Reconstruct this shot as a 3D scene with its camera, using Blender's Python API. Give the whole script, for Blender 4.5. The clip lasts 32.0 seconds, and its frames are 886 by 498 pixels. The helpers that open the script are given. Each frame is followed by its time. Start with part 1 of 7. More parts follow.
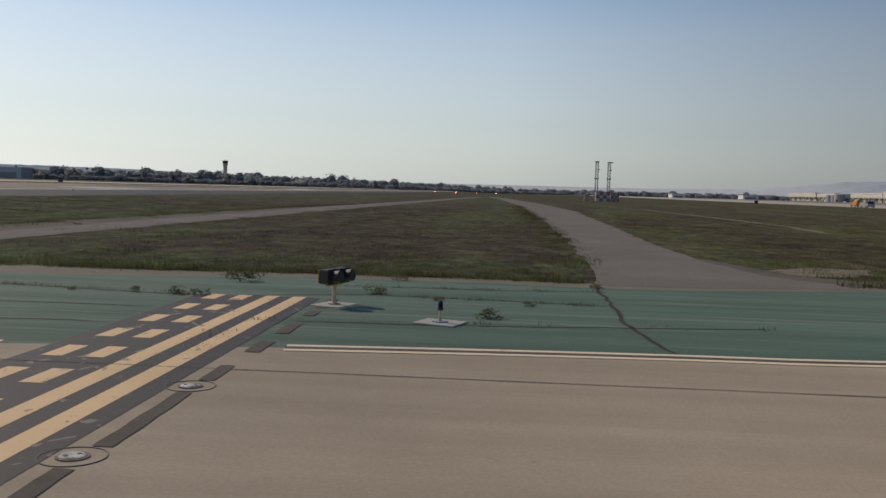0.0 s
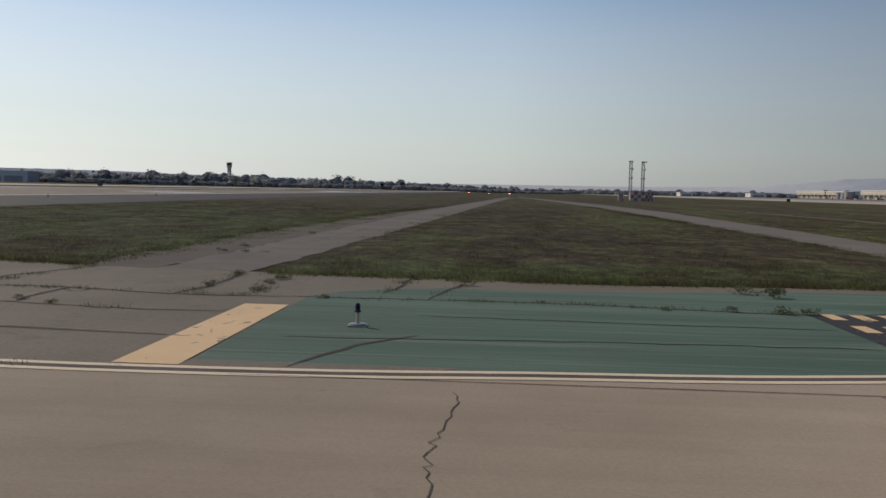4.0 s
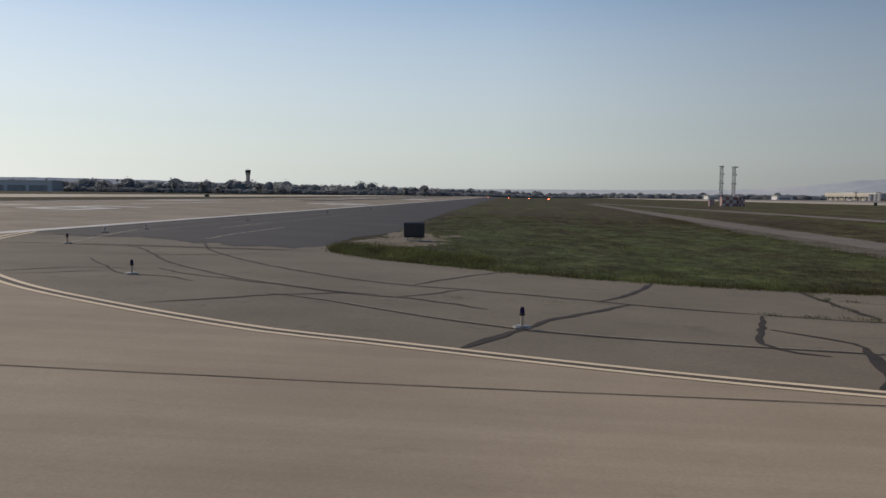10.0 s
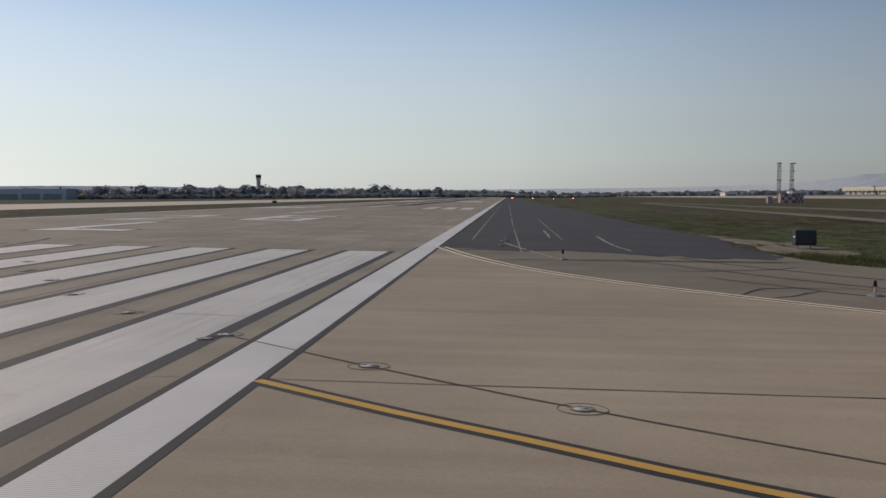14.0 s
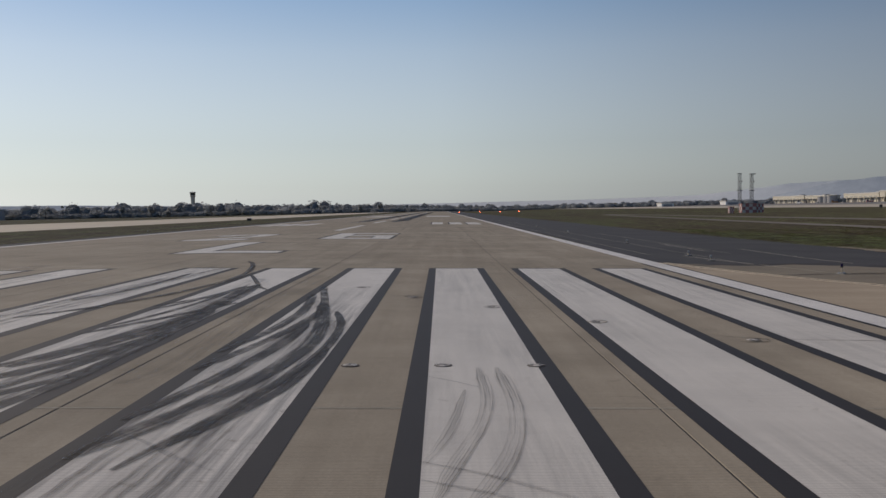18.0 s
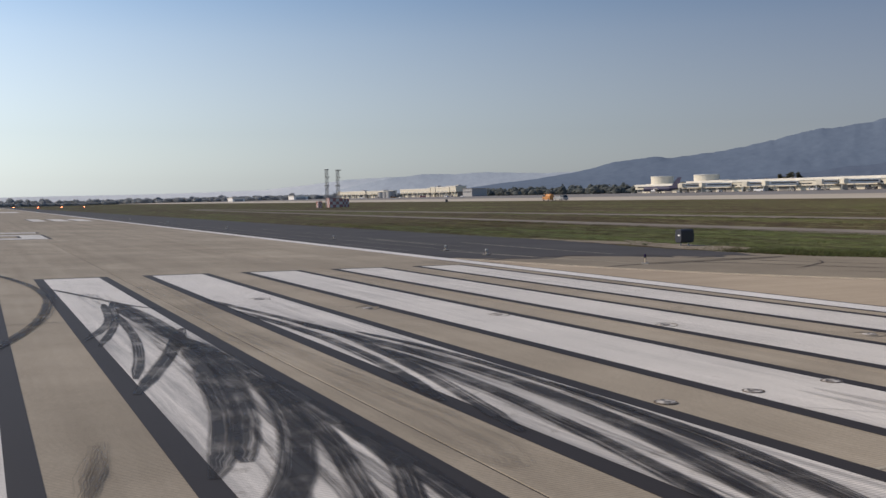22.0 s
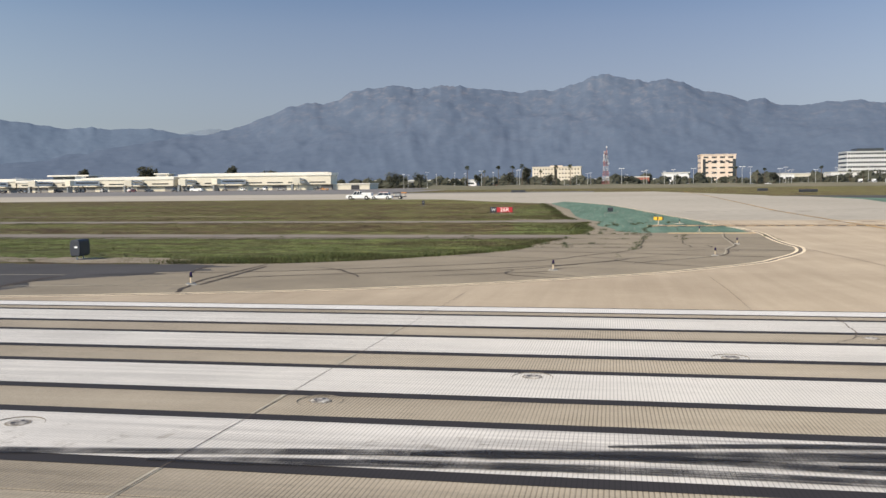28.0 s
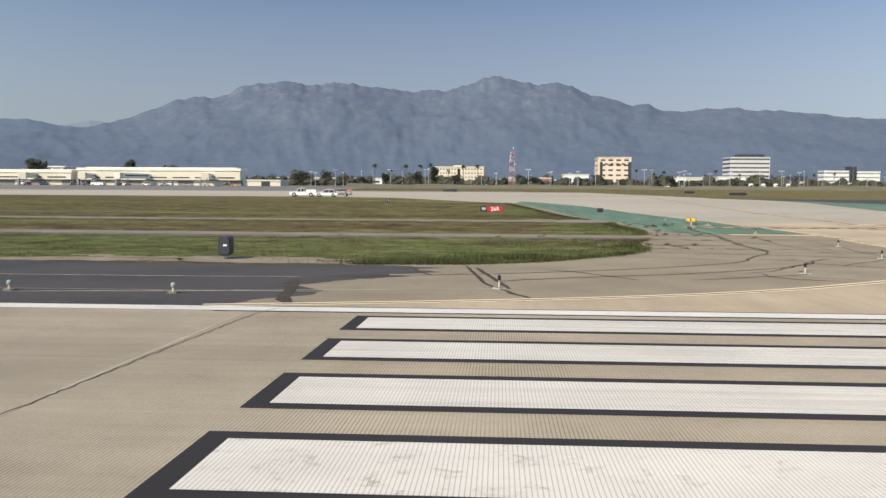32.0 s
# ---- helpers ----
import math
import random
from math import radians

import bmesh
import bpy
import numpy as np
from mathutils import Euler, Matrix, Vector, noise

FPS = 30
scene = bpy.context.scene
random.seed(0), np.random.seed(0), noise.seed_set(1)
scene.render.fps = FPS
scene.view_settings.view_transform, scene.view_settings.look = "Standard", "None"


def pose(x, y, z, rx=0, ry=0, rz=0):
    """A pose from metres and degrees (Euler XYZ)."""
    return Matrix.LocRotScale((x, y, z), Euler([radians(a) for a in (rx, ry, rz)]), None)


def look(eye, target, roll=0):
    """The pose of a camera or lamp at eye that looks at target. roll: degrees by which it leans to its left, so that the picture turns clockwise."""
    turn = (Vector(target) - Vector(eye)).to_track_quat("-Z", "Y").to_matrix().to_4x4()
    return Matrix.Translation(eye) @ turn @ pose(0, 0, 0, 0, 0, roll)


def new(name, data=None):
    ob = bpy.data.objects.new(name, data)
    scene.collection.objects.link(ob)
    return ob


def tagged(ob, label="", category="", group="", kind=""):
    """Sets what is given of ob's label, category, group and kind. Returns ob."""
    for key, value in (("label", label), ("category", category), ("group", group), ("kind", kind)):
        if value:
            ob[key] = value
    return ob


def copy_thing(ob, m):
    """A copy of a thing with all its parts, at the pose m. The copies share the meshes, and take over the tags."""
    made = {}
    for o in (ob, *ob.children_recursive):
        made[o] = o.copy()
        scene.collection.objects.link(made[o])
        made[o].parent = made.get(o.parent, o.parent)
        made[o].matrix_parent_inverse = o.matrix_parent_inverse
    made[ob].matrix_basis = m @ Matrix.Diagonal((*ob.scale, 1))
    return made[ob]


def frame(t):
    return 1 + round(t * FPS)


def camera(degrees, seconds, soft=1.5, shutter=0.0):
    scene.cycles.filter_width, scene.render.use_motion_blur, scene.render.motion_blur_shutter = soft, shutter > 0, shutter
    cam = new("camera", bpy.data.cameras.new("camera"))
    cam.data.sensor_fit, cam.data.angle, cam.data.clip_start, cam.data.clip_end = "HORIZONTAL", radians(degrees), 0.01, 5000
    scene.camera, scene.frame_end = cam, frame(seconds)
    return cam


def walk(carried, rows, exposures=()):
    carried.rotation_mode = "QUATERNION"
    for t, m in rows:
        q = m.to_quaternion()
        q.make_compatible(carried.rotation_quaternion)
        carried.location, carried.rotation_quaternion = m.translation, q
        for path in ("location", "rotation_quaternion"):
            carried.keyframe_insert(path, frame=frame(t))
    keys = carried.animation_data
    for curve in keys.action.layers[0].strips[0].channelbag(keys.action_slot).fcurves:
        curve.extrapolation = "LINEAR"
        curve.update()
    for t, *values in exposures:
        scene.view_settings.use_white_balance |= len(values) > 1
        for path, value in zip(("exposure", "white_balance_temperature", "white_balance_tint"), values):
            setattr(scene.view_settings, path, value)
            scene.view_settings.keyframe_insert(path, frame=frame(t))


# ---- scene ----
# The camera, carried past in the side window of a slowly turning aeroplane.
cam = camera(51.9, 32.0)

# seconds, eye (x north, y west), a point ahead, lean in degrees
PATH = [
    (0, (91.778, -40.033, 1.172), (91.653, -38.041, 1.043), 1.7),
    (0.5, (90.615, -39.975, 1.165), (90.487, -37.983, 1.036), 1.7),
    (1, (89.328, -39.936, 1.168), (89.202, -37.944, 1.034), 1.4),
    (1.5, (87.876, -39.974, 1.171), (87.753, -37.982, 1.033), 1.4),
    (2, (86.291, -39.959, 1.173), (86.174, -37.967, 1.037), 1.4),
    (2.5, (84.561, -39.893, 1.157), (84.442, -37.901, 1.021), 1.4),
    (3, (82.735, -39.802, 1.145), (82.614, -37.81, 1.013), 1.2),
    (3.5, (80.756, -39.707, 1.135), (80.633, -37.715, 1.006), 1.3),
    (5.5, (70.936, -39.809, 1.245), (70.811, -37.817, 1.117), 0.8),
    (6, (68.447, -39.861, 1.292), (68.321, -37.869, 1.163), 0.6),
    (6.5, (65.888, -39.976, 1.331), (65.758, -37.984, 1.2), 0.4),
    (7, (63.234, -40.058, 1.375), (63.103, -38.066, 1.249), 0.5),
    (7.5, (60.514, -40.06, 1.41), (60.382, -38.069, 1.285), 0.7),
    (8, (57.767, -39.986, 1.433), (57.636, -37.994, 1.309), 0.7),
    (8.5, (55.034, -39.875, 1.467), (54.9, -37.884, 1.341), 0.6),
    (9, (52.278, -39.867, 1.506), (52.142, -37.875, 1.382), 0.6),
    (9.5, (49.476, -39.792, 1.542), (49.342, -37.8, 1.425), 0.6),
    (10, (46.641, -39.682, 1.58), (46.505, -37.69, 1.462), 0.7),
    (10.5, (43.885, -39.632, 1.608), (43.753, -37.64, 1.49), 0.9),
    (11, (41.135, -39.539, 1.643), (41.012, -37.547, 1.514), 1.0),
    (11.5, (38.457, -39.429, 1.679), (38.337, -37.437, 1.544), 0.7),
    (12, (35.836, -39.311, 1.722), (35.714, -37.318, 1.595), 0.4),
    (12.5, (33.283, -39.213, 1.766), (33.151, -37.221, 1.64), -0.1),
    (13, (30.788, -39.178, 1.817), (30.653, -37.186, 1.697), -0.1),
    (13.5, (28.455, -39.245, 1.876), (28.314, -37.254, 1.758), -0.0),
    (15.5, (20.206, -39.632, 2.107), (20.071, -37.639, 2.001), -1.8),
    (16, (18.481, -39.603, 2.139), (18.357, -37.61, 2.025), -1.6),
    (16.5, (16.869, -39.521, 2.166), (16.763, -37.527, 2.053), -1.6),
    (17, (15.342, -39.395, 2.195), (15.259, -37.399, 2.093), -1.6),
    (17.5, (13.913, -39.201, 2.225), (13.864, -37.204, 2.137), -1.4),
    (18, (12.507, -38.948, 2.257), (12.511, -36.95, 2.171), -1.2),
    (18.5, (11.151, -38.615, 2.272), (11.22, -36.618, 2.187), -1.0),
    (19, (9.832, -38.152, 2.303), (9.988, -36.161, 2.212), -1.1),
    (19.5, (8.571, -37.57, 2.336), (8.834, -35.59, 2.235), -1.3),
    (20, (7.369, -36.884, 2.366), (7.751, -34.924, 2.261), -1.0),
    (20.5, (6.265, -36.109, 2.385), (6.77, -34.177, 2.271), -1.4),
    (21, (5.216, -35.217, 2.411), (5.851, -33.324, 2.297), -1.4),
    (21.5, (4.253, -34.243, 2.433), (5.023, -32.401, 2.316), -1.3),
    (22, (3.391, -33.189, 2.437), (4.298, -31.41, 2.32), -1.2),
    (22.5, (2.612, -32.048, 2.45), (3.66, -30.349, 2.327), -1.1),
    (23, (1.952, -30.871, 2.48), (3.14, -29.268, 2.351), -1.1),
    (23.5, (1.458, -29.556, 2.48), (2.777, -28.06, 2.338), -1.2),
    (24, (1.046, -28.22, 2.499), (2.486, -26.84, 2.351), -1.4),
    (24.5, (0.709, -26.849, 2.516), (2.263, -25.599, 2.373), -1.2),
    (25, (0.403, -25.555, 2.537), (2.057, -24.44, 2.392), -1.1),
    (25.5, (0.14, -24.174, 2.57), (1.881, -23.201, 2.42), -1.0),
    (26, (0.011, -22.77, 2.591), (1.822, -21.935, 2.435), -0.9),
    (26.5, (-0.004, -21.28, 2.605), (1.862, -20.576, 2.448), -0.9),
    (28.5, (0.474, -15.033, 2.565), (2.451, -14.76, 2.433), -0.4),
    (29, (0.603, -13.403, 2.56), (2.588, -13.203, 2.43), -0.2),
    (29.5, (0.715, -11.722, 2.566), (2.704, -11.566, 2.429), -0.2),
    (30, (0.797, -10.02, 2.563), (2.788, -9.888, 2.426), -0.1),
    (30.5, (0.871, -8.269, 2.564), (2.862, -8.146, 2.428), 0.1),
    (31, (0.939, -6.51, 2.561), (2.93, -6.389, 2.424), 0.0),
    (31.5, (1.002, -4.716, 2.536), (2.994, -4.593, 2.398), 0.1),
    (32, (1.092, -2.874, 2.517), (3.083, -2.752, 2.375), 0.3),
]


EXPOSURE = [(0, -0.34, 7250, 15.5), (9, -0.37, 7200, 15.5), (13, -0.35, 7200, 15.5), (17, -0.45, 7150, 16), (19, -0.46, 7150, 16), (20, -0.38, 7100, 16), (21, -0.03, 7100, 16), (22, 0.18, 7050, 15.5), (23, 0.43, 6950, 14), (24, 0.65, 6850, 13), (26, 0.92, 6950, 11.5), (29, 0.61, 7000, 10), (30, 0.71, 7000, 10), (32, 0.72, 7050, 9)]
walk(cam, [(t, look(eye, target, roll)) for t, eye, target, roll in PATH], EXPOSURE)

# ---- daylight: hazy afternoon sun in the south-west ----
SUN_WAY = Vector((-0.80, 0.60, 0.0)).normalized()
SUN_UP = radians(38)
to_sun = SUN_WAY * math.cos(SUN_UP) + Vector((0, 0, math.sin(SUN_UP)))
world = bpy.data.worlds.new("world")
scene.world = world
world.use_nodes = True
wn = world.node_tree.nodes
sky = wn.new("ShaderNodeTexSky")
sky.sky_type = "NISHITA"
sky.sun_disc = False
sky.sun_elevation = SUN_UP
sky.sun_rotation = math.atan2(to_sun.x, to_sun.y)
sky.altitude = 280
sky.air_density, sky.dust_density, sky.ozone_density = 1.0, 0.5, 1.5
wl = world.node_tree.links
calm = wn.new("ShaderNodeHueSaturation")
up = wn.new("ShaderNodeSeparateXYZ")
wl.new(wn.new("ShaderNodeTexCoord").outputs["Generated"], up.inputs[0])
haze = wn.new("ShaderNodeMapRange")
haze.inputs["From Max"].default_value = 0.26
haze.inputs["To Min"].default_value, haze.inputs["To Max"].default_value = 0.34, 1.22
wl.new(up.outputs["Z"], haze.inputs["Value"])
wl.new(haze.outputs["Result"], calm.inputs["Saturation"])
wl.new(sky.outputs["Color"], calm.inputs["Color"])
north = wn.new("ShaderNodeTexGradient")
fade = wn.new("ShaderNodeValToRGB")
fade.color_ramp.elements[0].color = (1, 1, 1, 1)
fade.color_ramp.elements[1].color = (0.335, 0.322, 0.375, 1)
wl.new(north.outputs["Fac"], fade.inputs["Fac"])
deep = wn.new("ShaderNodeMix")
deep.data_type, deep.blend_type = "RGBA", "MULTIPLY"
deep.inputs[0].default_value = 1.0
wl.new(calm.outputs["Color"], deep.inputs[6])
wl.new(fade.outputs["Color"], deep.inputs[7])
cool = wn.new("ShaderNodeMix")
cool.data_type, cool.blend_type = "RGBA", "MULTIPLY"
cool.inputs[0].default_value = 1.0
low = wn.new("ShaderNodeValToRGB")
low.color_ramp.elements[0].color = (0.615, 0.745, 0.865, 1)
low.color_ramp.elements[1].position, low.color_ramp.elements[1].color = 0.17, (0.97, 1.0, 1.01, 1)
wl.new(up.outputs["Z"], low.inputs["Fac"])
wl.new(low.outputs["Color"], cool.inputs[7])
wl.new(deep.outputs[2], cool.inputs[6])
wl.new(cool.outputs[2], wn["Background"].inputs["Color"])
wn["Background"].inputs["Strength"].default_value = 0.125
sun = new("sun", bpy.data.lights.new("sun", "SUN"))
sun.data.energy, sun.data.angle, sun.data.color = 3.3, radians(0.6), (1.0, 0.90, 0.75)
sun.matrix_world = look(to_sun * 100, (0, 0, 0))

# ---- the lie of the land: flat south of the centreline, falling gently to the north, then rising again ----
FALL, LEVEL = 0.02224, 60.45
LAND = [(0.0, 0.0), (LEVEL, -FALL * LEVEL), (130.0, -FALL * LEVEL), (215.0, -0.5), (300.0, 0.0), (510.0, 0.9)]


def gz(x):
    return float(np.interp(x, [p[0] for p in LAND], [p[1] for p in LAND]))


LOW = gz(LEVEL)


# ---- materials ----
def nodes_of(name):
    m = bpy.data.materials.new(name)
    m.use_nodes = True
    t = m.node_tree
    return m, t, t.nodes, t.links, t.nodes["Principled BSDF"]


def noise_tex(n, k, vec, scale, detail=4.0, rough=0.55, distort=0.0):
    t = n.new("ShaderNodeTexNoise")
    t.inputs["Scale"].default_value, t.inputs["Detail"].default_value = scale, detail
    t.inputs["Roughness"].default_value, t.inputs["Distortion"].default_value = rough, distort
    k.new(vec, t.inputs["Vector"])
    return t.outputs["Fac"]


def ramp(n, k, fac, stops):
    r = n.new("ShaderNodeValToRGB")
    while len(r.color_ramp.elements) < len(stops):
        r.color_ramp.elements.new(0.5)
    for e, (p, c) in zip(r.color_ramp.elements, stops):
        e.position, e.color = p, (*c, 1) if len(c) == 3 else c
    k.new(fac, r.inputs["Fac"])
    return r.outputs["Color"]


def mix(n, k, fac, a, b, how="MIX"):
    m = n.new("ShaderNodeMix")
    m.data_type, m.blend_type = "RGBA", how
    if isinstance(fac, (int, float)):
        m.inputs[0].default_value = fac
    else:
        k.new(fac, m.inputs[0])
    for s, v in ((m.inputs[6], a), (m.inputs[7], b)):
        if isinstance(v, tuple):
            s.default_value = (*v, 1)
        else:
            k.new(v, s)
    return m.outputs[2]


def scaled(n, k, vec, s, turn=0.0):
    m = n.new("ShaderNodeMapping")
    m.inputs["Scale"].default_value = s
    m.inputs["Rotation"].default_value = (0, 0, turn)
    k.new(vec, m.inputs["Vector"])
    return m.outputs["Vector"]


def place(n):
    return n.new("ShaderNodeNewGeometry").outputs["Position"]


def bump(n, k, p, height, strength, distance):
    b = n.new("ShaderNodeBump")
    b.inputs["Strength"].default_value, b.inputs["Distance"].default_value = strength, distance
    k.new(height, b.inputs["Height"])
    k.new(b.outputs["Normal"], p.inputs["Normal"])


def surface(name, dark, light, big=0.2, small=12.0, rough=0.85, relief=0.003, stain=None, spread=0.3, each=0.0, metal=0.0):
    """A worn surface: two scales of tone, fine relief, stains; each: variation from piece to piece."""
    m, t, n, k, p = nodes_of(name)
    pos = place(n)
    c = ramp(n, k, noise_tex(n, k, pos, big, 5), [(0.5 - spread, dark), (0.5 + spread, light)])
    grain = noise_tex(n, k, pos, small, 3, 0.7)
    c = mix(n, k, 0.35, c, ramp(n, k, grain, [(0.3, (0.35, 0.35, 0.35)), (0.7, (0.75, 0.75, 0.75))]), "OVERLAY")
    if stain:
        spots = ramp(n, k, noise_tex(n, k, pos, big * 4.3, 6, 0.65, 0.6), [(0.58, (0, 0, 0)), (0.72, (1, 1, 1))])
        c = mix(n, k, mix_value(n, k, spots, 0.55), c, stain)
    if each:
        r = n.new("ShaderNodeObjectInfo").outputs["Random"]
        tone = ramp(n, k, r, [(0.0, (0.5 - each,) * 3), (1.0, (0.5 + each,) * 3)])
        c = mix(n, k, 1.0, c, tone, "OVERLAY")
    k.new(c, p.inputs["Base Color"])
    p.inputs["Roughness"].default_value, p.inputs["Metallic"].default_value = rough, metal
    if relief:
        p.inputs["Specular IOR Level"].default_value = 0.2
        p.inputs["Diffuse Roughness"].default_value = 0.42
        bump(n, k, p, grain, 0.6, relief)
    return m


def mix_value(n, k, colour, factor):
    v = n.new("ShaderNodeMath")
    v.operation = "MULTIPLY"
    k.new(colour, v.inputs[0])
    v.inputs[1].default_value = factor
    return v.outputs[0]


def plain(name, colour, rough=0.6, metal=0.0, wear=0.12, scale=3.0):
    """A painted or moulded surface with slight soiling."""
    dirty = tuple(v * (1 - wear) * 0.92 for v in colour)
    return surface(name, dirty, colour, scale, scale * 14, rough, 0.0, None, 0.25, 0.0, metal)


def glowing(name, colour, power):
    m, t, n, k, p = nodes_of(name)
    p.inputs["Base Color"].default_value = (*colour, 1)
    p.inputs["Emission Color"].default_value = (*colour, 1)
    p.inputs["Emission Strength"].default_value = power
    return m


def concrete(name, dark, light, grooved):
    """Old concrete: mottled, with streaks along the traffic; grooved: sawn grooves across the runway."""
    m, t, n, k, p = nodes_of(name)
    pos = place(n)
    c = ramp(n, k, noise_tex(n, k, pos, 0.14, 7, 0.66), [(0.31, dark), (0.69, light)])
    streak = noise_tex(n, k, scaled(n, k, pos, (1.4, 0.05, 1) if grooved else (0.05, 1.4, 1)), 1.0, 5, 0.65)
    c = mix(n, k, 0.5 if grooved else 0.35, c, ramp(n, k, streak, [(0.3, (0.38, 0.37, 0.36)), (0.7, (0.62, 0.62, 0.62))]), "OVERLAY")
    grain = noise_tex(n, k, pos, 22.0, 4, 0.75)
    c = mix(n, k, 0.45, c, ramp(n, k, grain, [(0.3, (0.38, 0.38, 0.38)), (0.7, (0.62, 0.62, 0.62))]), "OVERLAY")
    spots = ramp(n, k, noise_tex(n, k, pos, 0.9, 6, 0.7, 0.8), [(0.63, (0, 0, 0)), (0.74, (1, 1, 1))])
    c = mix(n, k, mix_value(n, k, spots, 0.42), c, tuple(v * 0.55 for v in dark))
    r = n.new("ShaderNodeObjectInfo").outputs["Random"]
    c = mix(n, k, 1.0, c, ramp(n, k, r, [(0.0, (0.47, 0.465, 0.46)), (1.0, (0.53, 0.53, 0.53))]), "OVERLAY")
    height = grain
    if grooved:
        w = n.new("ShaderNodeTexWave")
        w.bands_direction = "Y"
        w.inputs["Scale"].default_value = 0.314 / 0.049
        k.new(pos, w.inputs["Vector"])
        cut = ramp(n, k, w.outputs["Fac"], [(0.1, (0, 0, 0)), (0.4, (1, 1, 1))])
        patchy = ramp(n, k, noise_tex(n, k, scaled(n, k, pos, (0.25, 0.5, 1)), 1.0, 3), [(0.4, (0.25, 0.25, 0.25)), (0.6, (0.8, 0.8, 0.8))])
        c = mix(n, k, patchy, c, mix(n, k, 1.0, c, ramp(n, k, w.outputs["Fac"], [(0.04, (0.42, 0.41, 0.39)), (0.25, (1, 1, 1))]), "MULTIPLY"))
        height = cut
    k.new(c, p.inputs["Base Color"])
    p.inputs["Roughness"].default_value = 0.85
    p.inputs["Specular IOR Level"].default_value = 0.2
    p.inputs["Diffuse Roughness"].default_value = 0.30
    bump(n, k, p, height, 0.5, 0.004)
    return m


def streaked(name, dark, light, pale):
    """Painted asphalt scrubbed into long streaks along the taxiway."""
    m, t, n, k, p = nodes_of(name)
    pos = place(n)
    c = ramp(n, k, noise_tex(n, k, scaled(n, k, pos, (0.06, 0.55, 1), -0.08), 1.0, 6, 0.65), [(0.32, dark), (0.68, light)])
    thin = ramp(n, k, noise_tex(n, k, scaled(n, k, pos, (0.10, 3.2, 1), -0.08), 1.0, 5, 0.7), [(0.54, (0, 0, 0)), (0.68, (0.8, 0.8, 0.8))])
    c = mix(n, k, thin, c, pale)
    worn = ramp(n, k, noise_tex(n, k, pos, 0.8, 6, 0.7, 0.6), [(0.56, (0, 0, 0)), (0.72, (0.55, 0.55, 0.55))])
    c = mix(n, k, worn, c, (0.115, 0.115, 0.098))
    grain = noise_tex(n, k, pos, 18.0, 4, 0.75)
    c = mix(n, k, 0.4, c, ramp(n, k, grain, [(0.3, (0.36, 0.36, 0.36)), (0.7, (0.64, 0.64, 0.64))]), "OVERLAY")
    k.new(c, p.inputs["Base Color"])
    p.inputs["Roughness"].default_value = 0.85
    p.inputs["Specular IOR Level"].default_value = 0.2
    p.inputs["Diffuse Roughness"].default_value = 0.30
    bump(n, k, p, grain, 0.5, 0.003)
    return m


